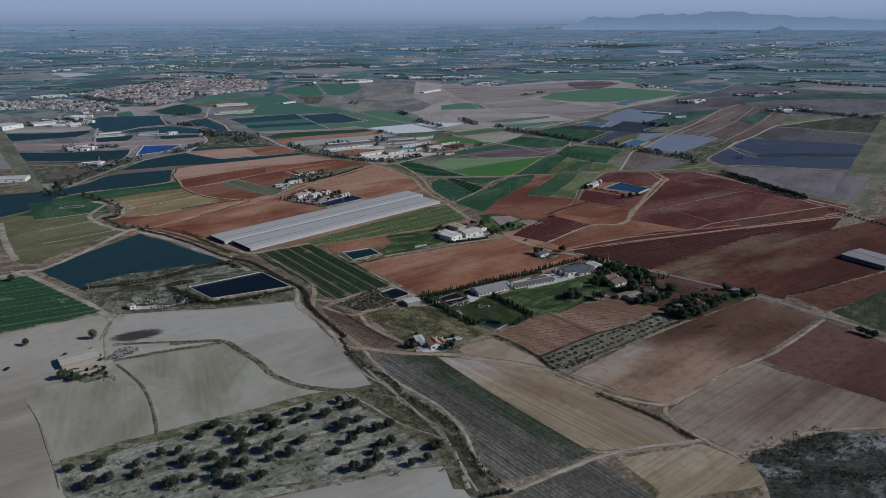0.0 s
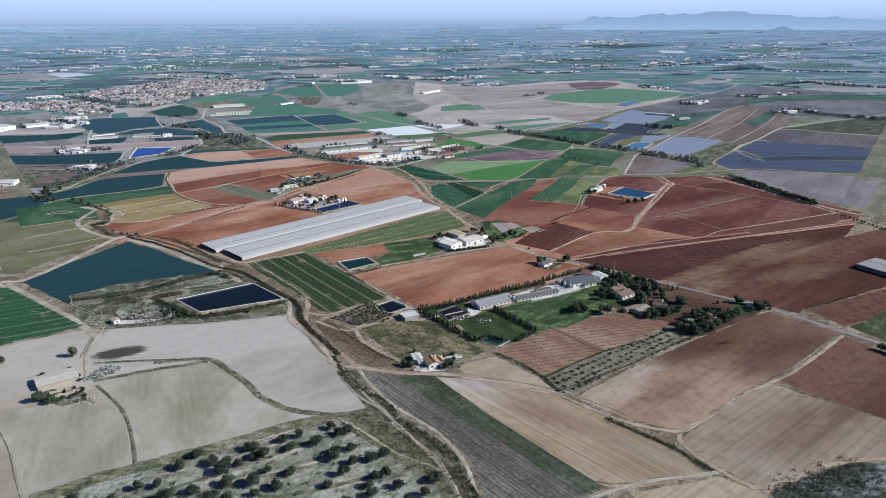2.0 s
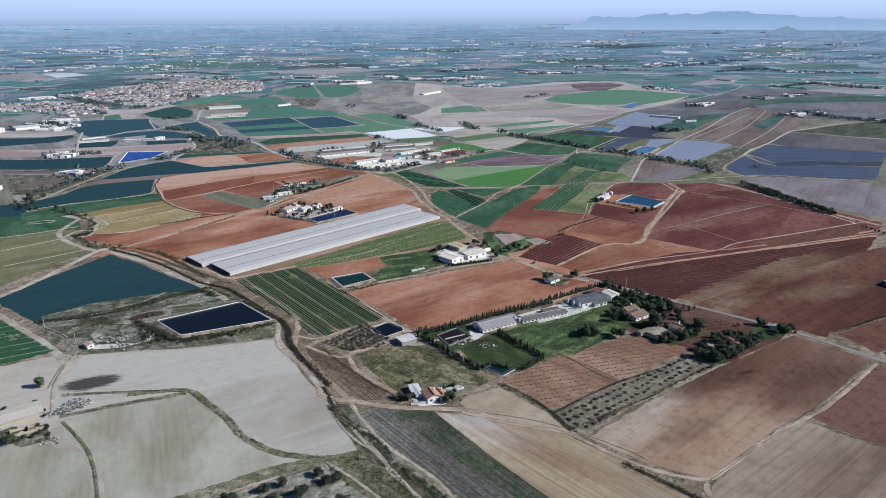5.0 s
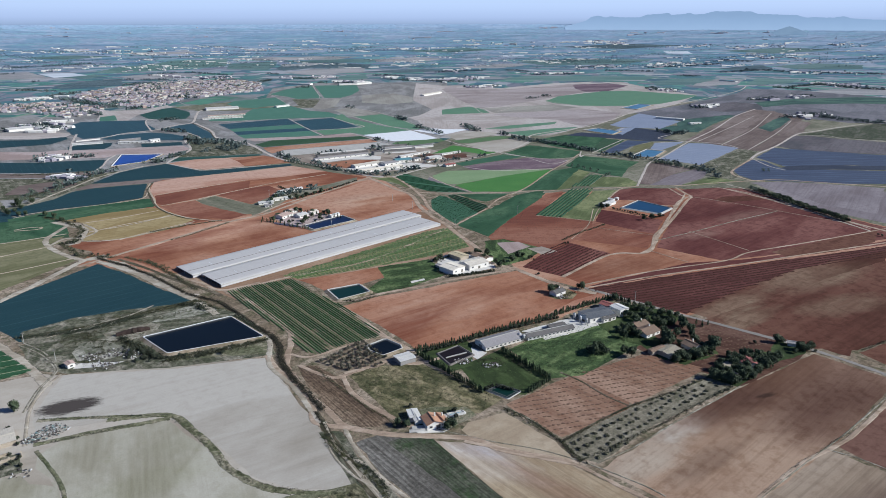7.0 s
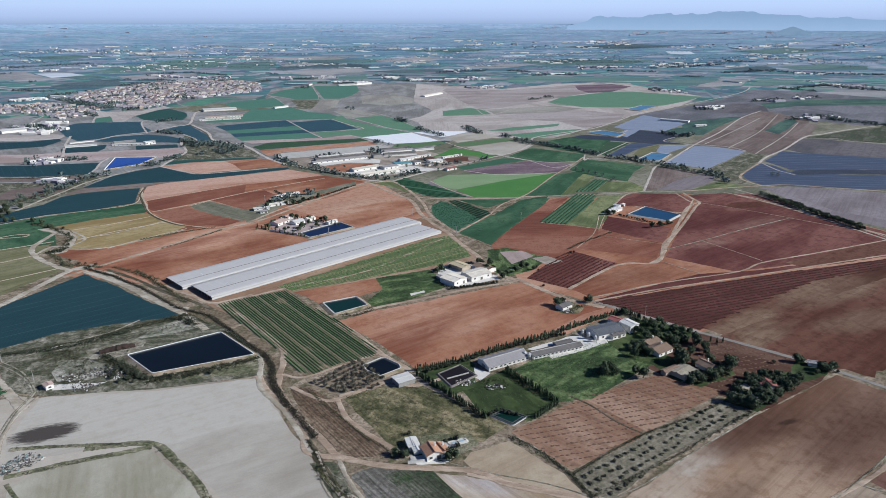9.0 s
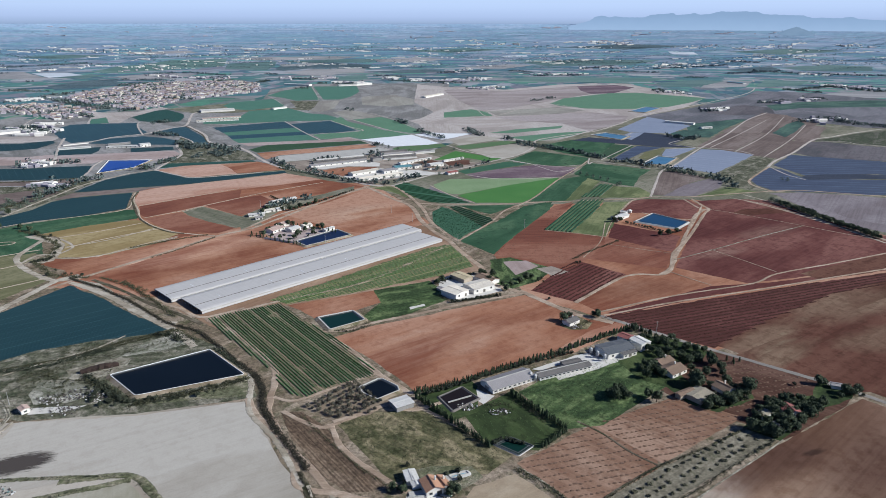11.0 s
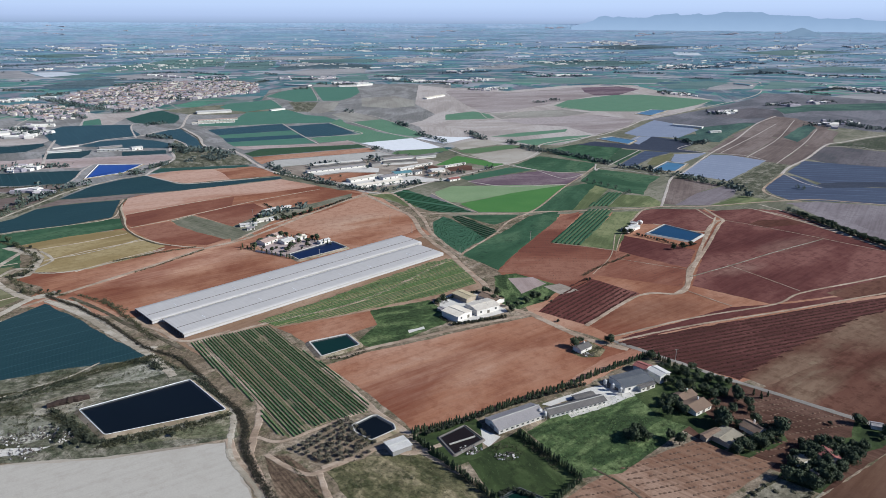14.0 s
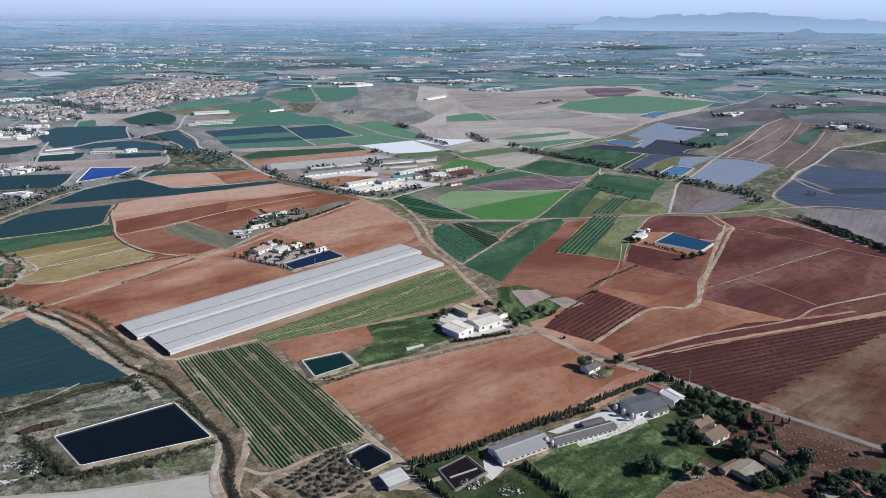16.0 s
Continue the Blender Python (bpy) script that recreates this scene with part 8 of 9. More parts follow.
heap(190.5, 447.3, 3, 30, "garden clutter under the trees", 0.5)
heap(-188.8, 365.0, 4, 14, "pale rubble spread by the track", 0.5)
stack(-208.4, 514.1, 29.1, 21.4, 4.6, 3.2, "long dark rusty tarpaulin stack on bare soil")
plant("olive_tree", [(-169, 276), (-156, 278), (-139, 279), (-147, 268), (-136, 271), (-154, 264), (-130, 287), (-122, 288), (-116, 301), (-111, 311), (-102, 305), (-96, 305), (-96, 298), (-89, 303), (-90, 289), (-104, 283), (-115, 279), (-97, 276), (-98, 269), (-108, 267), (-117, 263), (-94, 281), (-88, 279), (-92, 265), (-86, 263), (-88, 316)])
plant("olive_tree", [(-49, 333), (-40, 330), (-44, 328), (-65, 326), (-72, 323), (-55, 320), (-85, 316), (-67, 315), (-79, 310), (-83, 309), (-43, 312), (-37, 314), (-74, 298), (-63, 296), (-45, 307), (-34, 303), (-27, 306), (-20, 309), (-38, 295), (-18, 293), (-23, 292), (-26, 286), (-79, 289), (-68, 286), (-45, 287), (-77, 281), (-77, 269), (-28, 274), (-24, 279), (-35, 273), (-13, 285), (4, 290), (-0, 279), (-8, 276)])
hedge("cypress", 1.35, [(-5, 486), (26, 499), (61, 520), (88, 535), (109, 549), (147, 573)])
hedge("shrub", 3.0, [(3, 485), (24, 497), (45, 510), (65, 520), (98, 536)])
hedge("cypress", 1.35, [(-4, 482), (7, 468), (15, 457), (34, 433)])
hedge("cypress", 1.35, [(50, 485), (63, 467), (75, 448)])
hedge("cypress", 1.4, [(75, 446), (60, 432)])
hedge("shrub", 2.5, [(36, 436), (42, 440), (52, 435)])
hedge("cypress", 1.35, [(147, 573), (153, 563), (162, 549)])

plant("broad_tree", [(167, 554), (169, 548), (156, 548), (159, 542), (164, 539), (171, 539), (176, 536), (182, 535), (172, 527), (164, 527), (158, 527), (156, 533), (150, 530), (150, 522), (166, 519), (165, 511), (173, 522), (142, 514), (138, 511), (143, 509), (144, 504), (147, 554), (152, 554), (146, 568)])
plant("broad_tree", [(180, 516), (182, 511), (181, 504), (171, 503), (179, 494), (181, 487), (186, 487), (186, 480), (166, 472), (161, 470), (173, 472), (129, 480), (145, 539), (140, 543), (134, 511), (169, 490), (179, 478)])
plant("tall_tree", [(132, 475), (163, 492), (160, 490), (181, 520), (189, 483)])
plant("cypress", [(195, 520), (194, 518), (192, 523), (199, 521)])
plant("broad_tree", [(193, 473), (196, 470), (202, 473), (208, 476), (212, 473), (212, 467), (218, 470), (197, 465), (205, 455), (210, 457), (216, 462), (222, 467), (195, 450), (184, 445), (185, 441), (179, 448), (180, 455), (236, 491), (238, 478), (244, 481), (247, 480), (234, 492), (195, 445), (201, 450), (212, 465), (208, 469)])
plant("broad_tree", [(204, 471), (211, 462), (218, 468), (193, 467), (184, 452), (189, 444), (250, 482), (243, 482)])
plant("broad_tree", [(11, 659), (15, 664), (51, 679), (57, 674), (60, 663), (63, 653), (65, 644), (47, 680), (78, 658), (84, 666), (89, 670), (94, 664), (53, 662), (70, 654)])
hedge("shrub", 2.5, [(22, 620), (39, 625), (61, 634)])
hedge("shrub", 3, [(9, 662), (17, 666), (34, 675), (43, 683)])
plant("broad_tree", [(-13, 401), (-9, 399), (13, 396), (16, 398), (14, 401)])
plant("shrub", [(-2, 408), (6, 409), (11, 412), (17, 414), (-8, 405), (3, 409), (-7, 419), (18, 408), (-15, 399)])
plant("shrub", [(-229, 395), (-217, 402), (-218, 398)])
plant("broad_tree", [(-216, 365), (-207, 363)])
plant("shrub", [(-227, 392), (-206, 366), (-203, 367), (-200, 369), (-198, 372), (-193, 370), (-212, 368)])
plant("broad_tree", [(-263, 411), (-223, 419)])
plant("shrub", [(-207, 393)])
plant("shrub", [(-255, 378)])
hedge("broad_tree", 3.2, [(413, 923), (421, 896), (430, 860), (440, 814), (451, 772)])
hedge("broad_tree", 8, [(411, 920), (427, 850), (447, 775)])
hedge("shrub", 5, [(452, 726), (462, 689), (479, 642)])
hedge("broad_tree", 9, [(349, 1095), (366, 1069), (387, 1045)])
plant("broad_tree", [(217, 1074), (224, 1064), (230, 1052), (237, 1043), (243, 1031), (255, 1009), (249, 1003), (406, 1033), (408, 1021), (400, 1042)])
plant("shrub", [(75, 1136), (92, 1159), (64, 1115), (-118, 1106), (-131, 1089), (-70, 1073), (-47, 1055), (-26, 1074)])
hedge("shrub", 6, [(-212, 1122), (-159, 1079), (-110, 1048), (-80, 1028)])
hedge("cypress", 5, [(-173, 789), (-168, 792), (-159, 786), (-135, 771), (-115, 760)])
plant("cypress", [(-172, 794), (-166, 799), (-104, 810), (-108, 813), (-113, 815), (-98, 807), (-94, 805), (-90, 802), (-132, 825), (-137, 829), (-125, 825), (-119, 820), (-110, 817), (-129, 822), (-167, 789)])
plant("broad_tree", [(-139, 832), (-122, 808), (-127, 792), (-113, 799), (-148, 818), (-152, 889), (-147, 893), (-143, 901), (-135, 910), (-128, 919), (-161, 889), (-178, 889), (-181, 876)])
hedge("shrub", 4, [(-188, 955), (-151, 897), (-121, 932), (-89, 986)])
plant("broad_tree", [(203, 846), (208, 850), (209, 837), (202, 837), (236, 787), (245, 790), (257, 800)])
hedge("shrub", 3, [(214, 833), (230, 816), (249, 793), (263, 803)])
plant("broad_tree", [(-473, 861), (-474, 877), (-469, 886), (-468, 837), (-457, 825), (-459, 851), (-472, 910), (-459, 876), (-460, 916), (-459, 938), (-476, 846), (-459, 839), (-461, 903)])
plant("broad_tree", [(-398, 1137), (-396, 1151), (-392, 1167), (-401, 1115), (-420, 1108), (-389, 1174), (-573, 1152), (-555, 1164), (-544, 1172), (-528, 1172), (-462, 946), (-461, 934)])
plant("broad_tree", [(100, 585), (106, 592), (125, 591), (123, 592)])
plant("shrub", [(97, 668), (98, 662), (135, 706), (138, 708), (97, 625)])
plant("broad_tree", [(-340, 531), (292, 412), (295, 409), (297, 405)])
plant("shrub", [(253, 479), (219, 491)])
scrub(1.8, 1.4, 0.8, [(-59, 415), (-49, 395)], "leaf_ditch")
scrub(5, 0.5, 0.7, [(-38, 347), (-21, 332), (-8, 320), (5, 303), (12, 286)])
scrub(6, 2.4, 1.3, [(-163, 476), (-148, 484), (-133, 490), (-117, 498), (-104, 507)])
scrub(6, 1.0, 0.9, [(-233, 538), (-210, 552), (-183, 565), (-163, 582)])
scrub(12, 1.0, 1.1, [(-207, 503), (-195, 513), (-179, 498), (-172, 480)])
scrub(5, 0.8, 0.8, [(-220, 532), (-196, 537), (-170, 559), (-152, 572)])
scrub(3, 1.6, 1.0, [(97, 338), (121, 314), (135, 293)])
scrub(2, 1.2, 0.7, [(44, 416), (68, 388), (79, 365)])
track("weeds", 3.0, [(-206, 410), (-188, 412), (-170, 413), (-138, 414)])
scrub(1.2, 0.7, 0.6, [(-206, 411), (-170, 413), (-138, 414)], "leaf_olive")
scrub(3, 1.0, 0.55, [(-138, 414), (-123, 402), (-106, 384), (-92, 366), (-74, 353), (-51, 347)])
track("weeds", 4.0, [(-196, 388), (-186, 392), (-170, 399), (-150, 406), (-136, 411)])
scrub(1.6, 0.8, 0.6, [(-192, 389), (-178, 394), (-153, 405)], "leaf_olive")
scrub(14, 1.6, 1.1, [(155, 275), (183, 281), (208, 285), (233, 280)])
scrub(14, 1.6, 1.1, [(161, 260), (190, 263), (218, 258)])
scrub(10, 1.6, 1.1, [(160, 279), (181, 288), (206, 296)])
scrub(2, 1.2, 0.7, [(75, 367), (126, 398), (180, 437)])

scrub(2, 1.2, 0.8, [(-207, 789), (-236, 741), (-247, 728)])
scrub(4, 1.4, 0.9, [(-219, 648), (-236, 658), (-270, 678)])
scrub(3, 1.5, 0.9, [(-69, 573), (-50, 570), (-37, 580)])
scrub(2, 1.0, 0.6, [(-67, 593), (-38, 582)])
scrub(3, 1.6, 0.8, [(12, 634), (20, 621), (59, 632)])
scrub(6, 1.2, 0.9, [(34, 470), (46, 475), (48, 467)])
scrub(5, 1.4, 0.9, [(99, 581), (109, 577), (120, 586)])
scrub(3, 1.5, 0.8, [(190, 772), (145, 731), (135, 718)])
scrub(2, 1.2, 0.7, [(281, 478), (316, 497), (335, 506)])
grove("broad_tree", 22, [(146, 556), (168, 557), (184, 533), (177, 525), (158, 522), (145, 535)])
grove("broad_tree", 14, [(141, 527), (152, 524), (144, 506), (131, 508)])
grove("broad_tree", 6.5, [(181, 462), (192, 471), (213, 478), (221, 471), (210, 457), (196, 447), (184, 445)])
grove("shrub", 5, [(163, 486), (187, 488), (187, 477), (162, 465), (152, 473)])
grove("shrub", 4, [(-182, 498), (-161, 476), (-180, 474), (-204, 498)])
grove("broad_tree", 7, [(232, 484), (240, 492), (254, 483), (246, 474)])
grove("shrub", 5, [(-13, 404), (-8, 409), (-6, 398), (-12, 397)])
scrub(5, 2.0, 1.0, [(52, 478), (61, 466), (66, 458)])
plant("broad_tree", [(-478, 877), (-480, 892), (-481, 907), (-481, 915), (-481, 924), (-472, 958), (-470, 964), (-467, 862), (-439, 825), (-445, 821), (-416, 822), (-402, 813), (-387, 799), (-468, 923)])
plant("tall_tree", [(-480, 913), (-469, 955)])
plant("shrub", [(-376, 790), (-372, 796), (-357, 778), (-345, 759), (-340, 741), (-337, 721), (-341, 718), (-316, 684), (-316, 695), (-298, 686), (-289, 677), (-287, 683), (-387, 803), (-303, 686)])
hedge("shrub", 4, [(-335, 731), (-336, 719), (-346, 721), (-348, 715)])
scrub(5, 1.6, 1.1, [(-414, 814), (-382, 797), (-350, 767), (-339, 728), (-347, 718), (-314, 684), (-280, 677)])
scrub(6, 1.4, 1.2, [(-480, 872), (-478, 913), (-468, 958), (-462, 1035)])
scrub(5, 1.4, 1.0, [(-573, 1031), (-518, 1040), (-472, 1057)])
scrub(3, 1.6, 0.9, [(-277, 756), (-246, 780), (-217, 797)])
scrub(2.2, 3.2, 0.9, [(-294, 676), (-260, 655), (-226, 628), (-185, 588), (-156, 572), (-133, 547), (-116, 525)], "leaf_ditch")
scrub(3.2, 4.5, 0.95, [(-116, 525), (-101, 509), (-93, 493), (-90, 476), (-80, 456), (-67, 436), (-55, 417)], "leaf_ditch")
scrub(4, 2.0, 1.0, [(-247, 668), (-208, 628), (-181, 598)])
scrub(2, 2.4, 0.8, [(-271, 513), (-233, 530), (-206, 547), (-182, 565), (-171, 575)])
scrub(8, 1.6, 1.0, [(-245, 504), (-231, 519), (-206, 489), (-213, 475)])
scrub(1.5, 1.4, 0.6, [(-66, 464), (-46, 438), (-29, 417), (-14, 402)])
plant("broad_tree", [(107, 482), (112, 484), (115, 480), (109, 477), (117, 479)])
plant("broad_tree", [(174, 444), (177, 443), (179, 442), (181, 440), (183, 439), (172, 447), (162, 495), (166, 500), (162, 500)])
grove("broad_tree", 13, [(140, 537), (159, 550), (178, 536), (179, 523), (161, 519), (142, 518)])
scrub(2.5, 0.6, 0.8, [(-38, 347), (-18, 341), (1, 306), (12, 291), (15, 268)])
scrub(4, 1.0, 0.6, [(-20, 320), (-5, 306), (9, 286), (18, 260)])
hedge("shrub", 3, [(25, 252), (37, 255)])
plant("tall_tree", [(162, 491), (160, 495)])
plant("broad_tree", [(141, 515), (134, 502), (177, 478), (182, 481), (171, 476), (173, 472), (164, 472), (165, 468), (159, 467)])
plant("broad_tree", [(-9, 1140), (5, 1098), (18, 1110), (53, 1125), (-26, 1101), (-79, 1249), (-75, 1309), (-63, 1290), (-47, 1265), (-27, 1250), (-86, 1160), (-56, 1173), (20, 1074), (46, 1264), (-78, 1028), (-67, 1035), (-56, 1045), (-44, 1053), (-34, 1061)])
plant("broad_tree", [(482, 1034), (486, 1028), (4, 1173), (11, 1114), (55, 1181), (-88, 1199), (-98, 1212), (-82, 1179)])
hedge("shrub", 8, [(-232, 1158), (-177, 1098), (-126, 1054), (-80, 1025)])
plant("shrub", [(-195, 504), (-189, 500), (-183, 495), (-178, 491), (-187, 494), (-172, 485), (-166, 481), (-179, 487), (-155, 482), (-151, 483), (-129, 486)])
scrub(5, 2.0, 1.0, [(-203, 508), (-180, 492), (-166, 481)])
scrub(3, 2.0, 0.9, [(-219, 540), (-194, 561), (-173, 575), (-151, 557)])
scrub(8, 1.4, 0.9, [(-235, 496), (-226, 514), (-218, 531)])
plant("shrub", [(-213, 385), (-204, 388), (-203, 379), (-197, 377), (-214, 366), (-208, 365), (-217, 366)])
plant("broad_tree", [(-159, 808), (-154, 822), (-144, 829), (-125, 823), (-115, 812), (-111, 822), (-143, 783), (-160, 792), (-128, 783), (-107, 818)])
plant("shrub", [(-153, 794), (-140, 792), (-126, 802), (-116, 789), (-110, 799), (-132, 780)])
hedge("broad_tree", 9, [(345, 1105), (367, 1072), (387, 1048), (405, 1024)])
hedge("broad_tree", 10, [(440, 820), (451, 772)])
scrub(1.6, 2.0, 0.7, [(46, 416), (59, 402), (69, 387), (76, 368)])
scrub(1.4, 1.6, 0.6, [(71, 384), (93, 401), (114, 416), (144, 431)])
scrub(1.2, 0.5, 0.5, [(150, 339), (182, 364), (220, 388)])
scrub(1.2, 1.2, 0.5, [(-61, 505), (-48, 532), (-34, 511)])
scrub(1.5, 1.6, 0.6, [(31, 504), (4, 492), (-14, 478)])
scrub(3.5, 2.2, 1.5, [(-203, 510), (-190, 499), (-177, 487), (-166, 480)], "leaf_olive")
scrub(3, 1.4, 1.2, [(-163, 481), (-150, 480), (-136, 486)], "leaf_olive")
scrub(4, 2.0, 1.3, [(-272, 512), (-252, 517), (-231, 524), (-214, 538), (-203, 547)], "leaf_olive")
scrub(6, 1.6, 1.6, [(-185, 568), (-172, 566), (-160, 556)], "leaf_olive")
scrub(4, 1.6, 1.4, [(-138, 546), (-124, 532), (-110, 514)], "leaf_olive")

DITCH = [(-52, 394), (-42, 378), (-28, 363), (-21, 354), (-16, 341), (-6, 330), (4, 320), (12, 306), (15, 294), (20, 279), (27, 266), (31, 260)]
scrub(1.6, 0.6, 1.1, DITCH, "leaf_bank")
scrub(5, 0.7, 0.8, DITCH, "leaf_bank")
scrub(1.2, 0.55, 1.3, [(p[0] + 2, p[1] + 1) for p in DITCH], "leaf_olive")
track("gravel", 1.4, [(-47, 382), (-42, 372), (-33, 360), (-21, 348), (-16, 335), (-3, 319), (6, 306), (11, 292), (16, 272), (22, 256)])

tagged(mesh_ob("tree_belts", FAR_TREES, "leaf_belt"), "dark trees in belts between far fields", "trees", kind="stuff")

# ---- the town ----
def town_meshes():
    out = []
    for i in range(7):
        L, D, e = random.uniform(11, 22), random.uniform(9, 14), random.choice((3.2, 6.0, 6.4, 6.8, 9.2))
        rise = random.choice((0.5, 0.6, 1.8, 2.2))
        wall = bmesh.new()
        box(wall, -L / 2, -D / 2, -0.3, L / 2, D / 2, e)
        if i % 2:
            box(wall, L * 0.1, -D / 2 - 3, -0.3, L / 2, -D / 2, e * 0.6)
        roof = bmesh.new()
        v = [roof.verts.new(p) for p in ((-L / 2 - 0.3, -D / 2 - 0.3, e), (L / 2 + 0.3, -D / 2 - 0.3, e), (L / 2 + 0.3, D / 2 + 0.3, e), (-L / 2 - 0.3, D / 2 + 0.3, e), (-L / 2 - 0.3, 0, e + rise), (L / 2 + 0.3, 0, e + rise))]
        for f in ((0, 1, 5, 4), (2, 3, 4, 5), (0, 4, 3), (1, 2, 5)):
            roof.faces.new([v[k] for k in f])
        win = bmesh.new()
        box(win, -L * 0.12, -D * 0.15, e - 0.5, L * 0.08, D * 0.12, e + rise + 1.4)
        ms = []
        for b, nm in ((wall, "wall"), (roof, "roof"), (win, "stair_head")):
            me = bpy.data.meshes.new(nm)
            b.to_mesh(me)
            b.free()
            ms.append(me)
        out.append(ms)
    return out


plain("town_wall", (0.437, 0.400, 0.441), (0.348, 0.317, 0.347), 1.6, 0.85, 0.0, 0.25, 0.2, 0.12)
plain("town_rose", (0.340, 0.260, 0.261), (0.275, 0.205, 0.207), 1.6, 0.9, 0.0, 0.2, 0.2, 0.12)
plain("town_grey", (0.317, 0.298, 0.342), (0.246, 0.232, 0.270), 1.6, 0.85, 0.0, 0.25, 0.2, 0.12)
WALLS = ["white_wall", "town_wall", "town_wall", "cream_roof", "town_grey", "pink_roof"]
ROOFS = ["town_rose", "town_rose", "town_grey", "stone_roof", "town_rose", "brown_roof"]
BLOCKS = []
for wall, roof, win in town_meshes():
    for k in range(3):
        w2, r2 = wall.copy(), roof.copy()
        w2.materials.append(MATS[random.choice(WALLS)])
        r2.materials.append(MATS[random.choice(ROOFS)])
        if not win.materials:
            win.materials.append(MATS["town_wall"])
        BLOCKS.append((w2, r2, win))


def town_house(x, y, ang, s=1.0):
    w, r, g = random.choice(BLOCKS)
    th = thing("town_house", pose(x, y, 0, 0, 0, ang) @ Matrix.Scale(s, 4), "pale plastered town house with a low roof", "house", "houses of the town")
    for nm, me in (("wall", w), ("roof", r), ("stair_head", g)):
        o = new(nm, me)
        o.parent = th


class Pile:
    """Many alike far things gathered into one mesh."""

    def __init__(self):
        self.v, self.f = [], []

    def mesh(self, me, m):
        k = len(self.v)
        self.v += [tuple(m @ q.co) for q in me.vertices]
        self.f += [tuple(k + i for i in q.vertices) for q in me.polygons]

    def leaf(self, p, size):
        """A bent patch of leaves, tilted at random."""
        k = len(self.v)
        d = Vector((random.gauss(0, 1), random.gauss(0, 1), random.gauss(0.4, 0.8))).normalized()
        e = d.orthogonal().normalized() * size * random.uniform(0.6, 1.1)
        g = d.cross(e) * random.uniform(0.5, 0.9)
        self.v += [tuple(p + e), tuple(p + g + d * size * 0.2), tuple(p - e), tuple(p - g + d * size * 0.15)]
        self.f += [(k, k + 1, k + 2), (k, k + 2, k + 3)]

    def tree(self, x, y, s, n=9):
        z = rise(x, y)
        for i in range(n):
            self.leaf(Vector((x + random.gauss(0, 0.34) * s, y + random.gauss(0, 0.34) * s, z + s * random.uniform(0.1, 1.0))), s * 0.36)

    def house(self, x, y, L, D, h, a):
        m = pose(x, y, rise(x, y), 0, 0, math.degrees(a))
        k = len(self.v)
        self.v += [tuple(m @ Vector(p)) for p in ((-L / 2, -D / 2, -1), (L / 2, -D / 2, -1), (L / 2, D / 2, -1), (-L / 2, D / 2, -1), (-L / 2, -D / 2, h), (L / 2, -D / 2, h), (L / 2, D / 2, h), (-L / 2, D / 2, h), (-L / 2, 0, h * 1.35), (L / 2, 0, h * 1.35))]
        self.f += [tuple(k + i for i in q) for q in ((0, 1, 5, 4), (2, 3, 7, 6), (1, 2, 6, 9, 5), (3, 0, 4, 8, 7), (4, 5, 9, 8), (6, 7, 8, 9))]

    def done(self, name, mat, label, category):
        me = bpy.data.meshes.new(name)
        me.from_pydata(self.v, [], self.f)
        me.materials.append(MATS[mat])
        return tagged(new(name, me), label, category, kind="stuff")


TOWN = [(-983, 2043), (-1017, 2216), (-973, 2373), (-932, 2533), (-826, 2605), (-714, 2682), (-570, 2514), (-498, 2244), (-567, 2162), (-617, 2074), (-663, 1993), (-661, 1875), (-684, 1800), (-707, 1809), (-803, 1891), (-908, 1994)]
SUBURB = [(-1052, 1701), (-1185, 1898), (-1034, 1893), (-973, 1930), (-874, 1877), (-790, 1806), (-748, 1694), (-788, 1633), (-866, 1690), (-944, 1742)]
random.seed(11)
joined = {k: Pile() for k in ("white_wall", "town_wall", "town_rose", "town_grey", "pink_roof", "cream_roof", "stone_roof", "brown_roof")}
garden = Pile()
town_count = 0
for poly, gap, keep in ((TOWN, 10.5, 0.88), (SUBURB, 12, 0.8)):
    for i in range(105):
        for k in range(150):
            x, y = -1350 + i * gap, 1500 + k * gap * 0.85
            p = (-750 + (x + 750) * 0.88 - (y - 2100) * 0.48 + random.uniform(-6, 6), 2100 + (x + 750) * 0.48 + (y - 2100) * 0.88 + random.uniform(-6, 6))
            if not inside(p, poly):
                continue
            open_ground = noise.noise(Vector((p[0] * 0.012, p[1] * 0.012, 7)))
            if random.random() > keep or open_ground < -0.3 or noise.noise(Vector((p[0] * 0.03, p[1] * 0.02, 2))) < -0.42:
                if random.random() < 0.42:
                    garden.tree(p[0], p[1], random.uniform(4, 7.5), 12)
                continue
            ang = 28 + 30 * noise.noise(Vector((p[0] * 0.006, p[1] * 0.006, 1))) + random.choice((0, 90)) + random.uniform(-10, 10)
            s = random.uniform(0.38, 0.68)
            if town_count < 280 and p[1] < 1900:
                town_house(p[0], p[1], ang, s)
                town_count += 1
            else:                         # the rest of the town stays joined
                w, r, g = random.choice(BLOCKS)
                m = pose(p[0], p[1], 0, 0, 0, ang) @ Matrix.Scale(s, 4)
                joined[random.choice(("white_wall", "town_wall", "town_wall", "cream_roof", "town_grey"))].mesh(w, m)
                joined[random.choice(("town_rose", "town_rose", "stone_roof", "town_grey", "town_rose", "brown_roof", "town_grey", "brown_roof"))].mesh(r, m)
for key, b in joined.items():
    b.done("town_quarter", key, "far pale houses of the town", "houses")

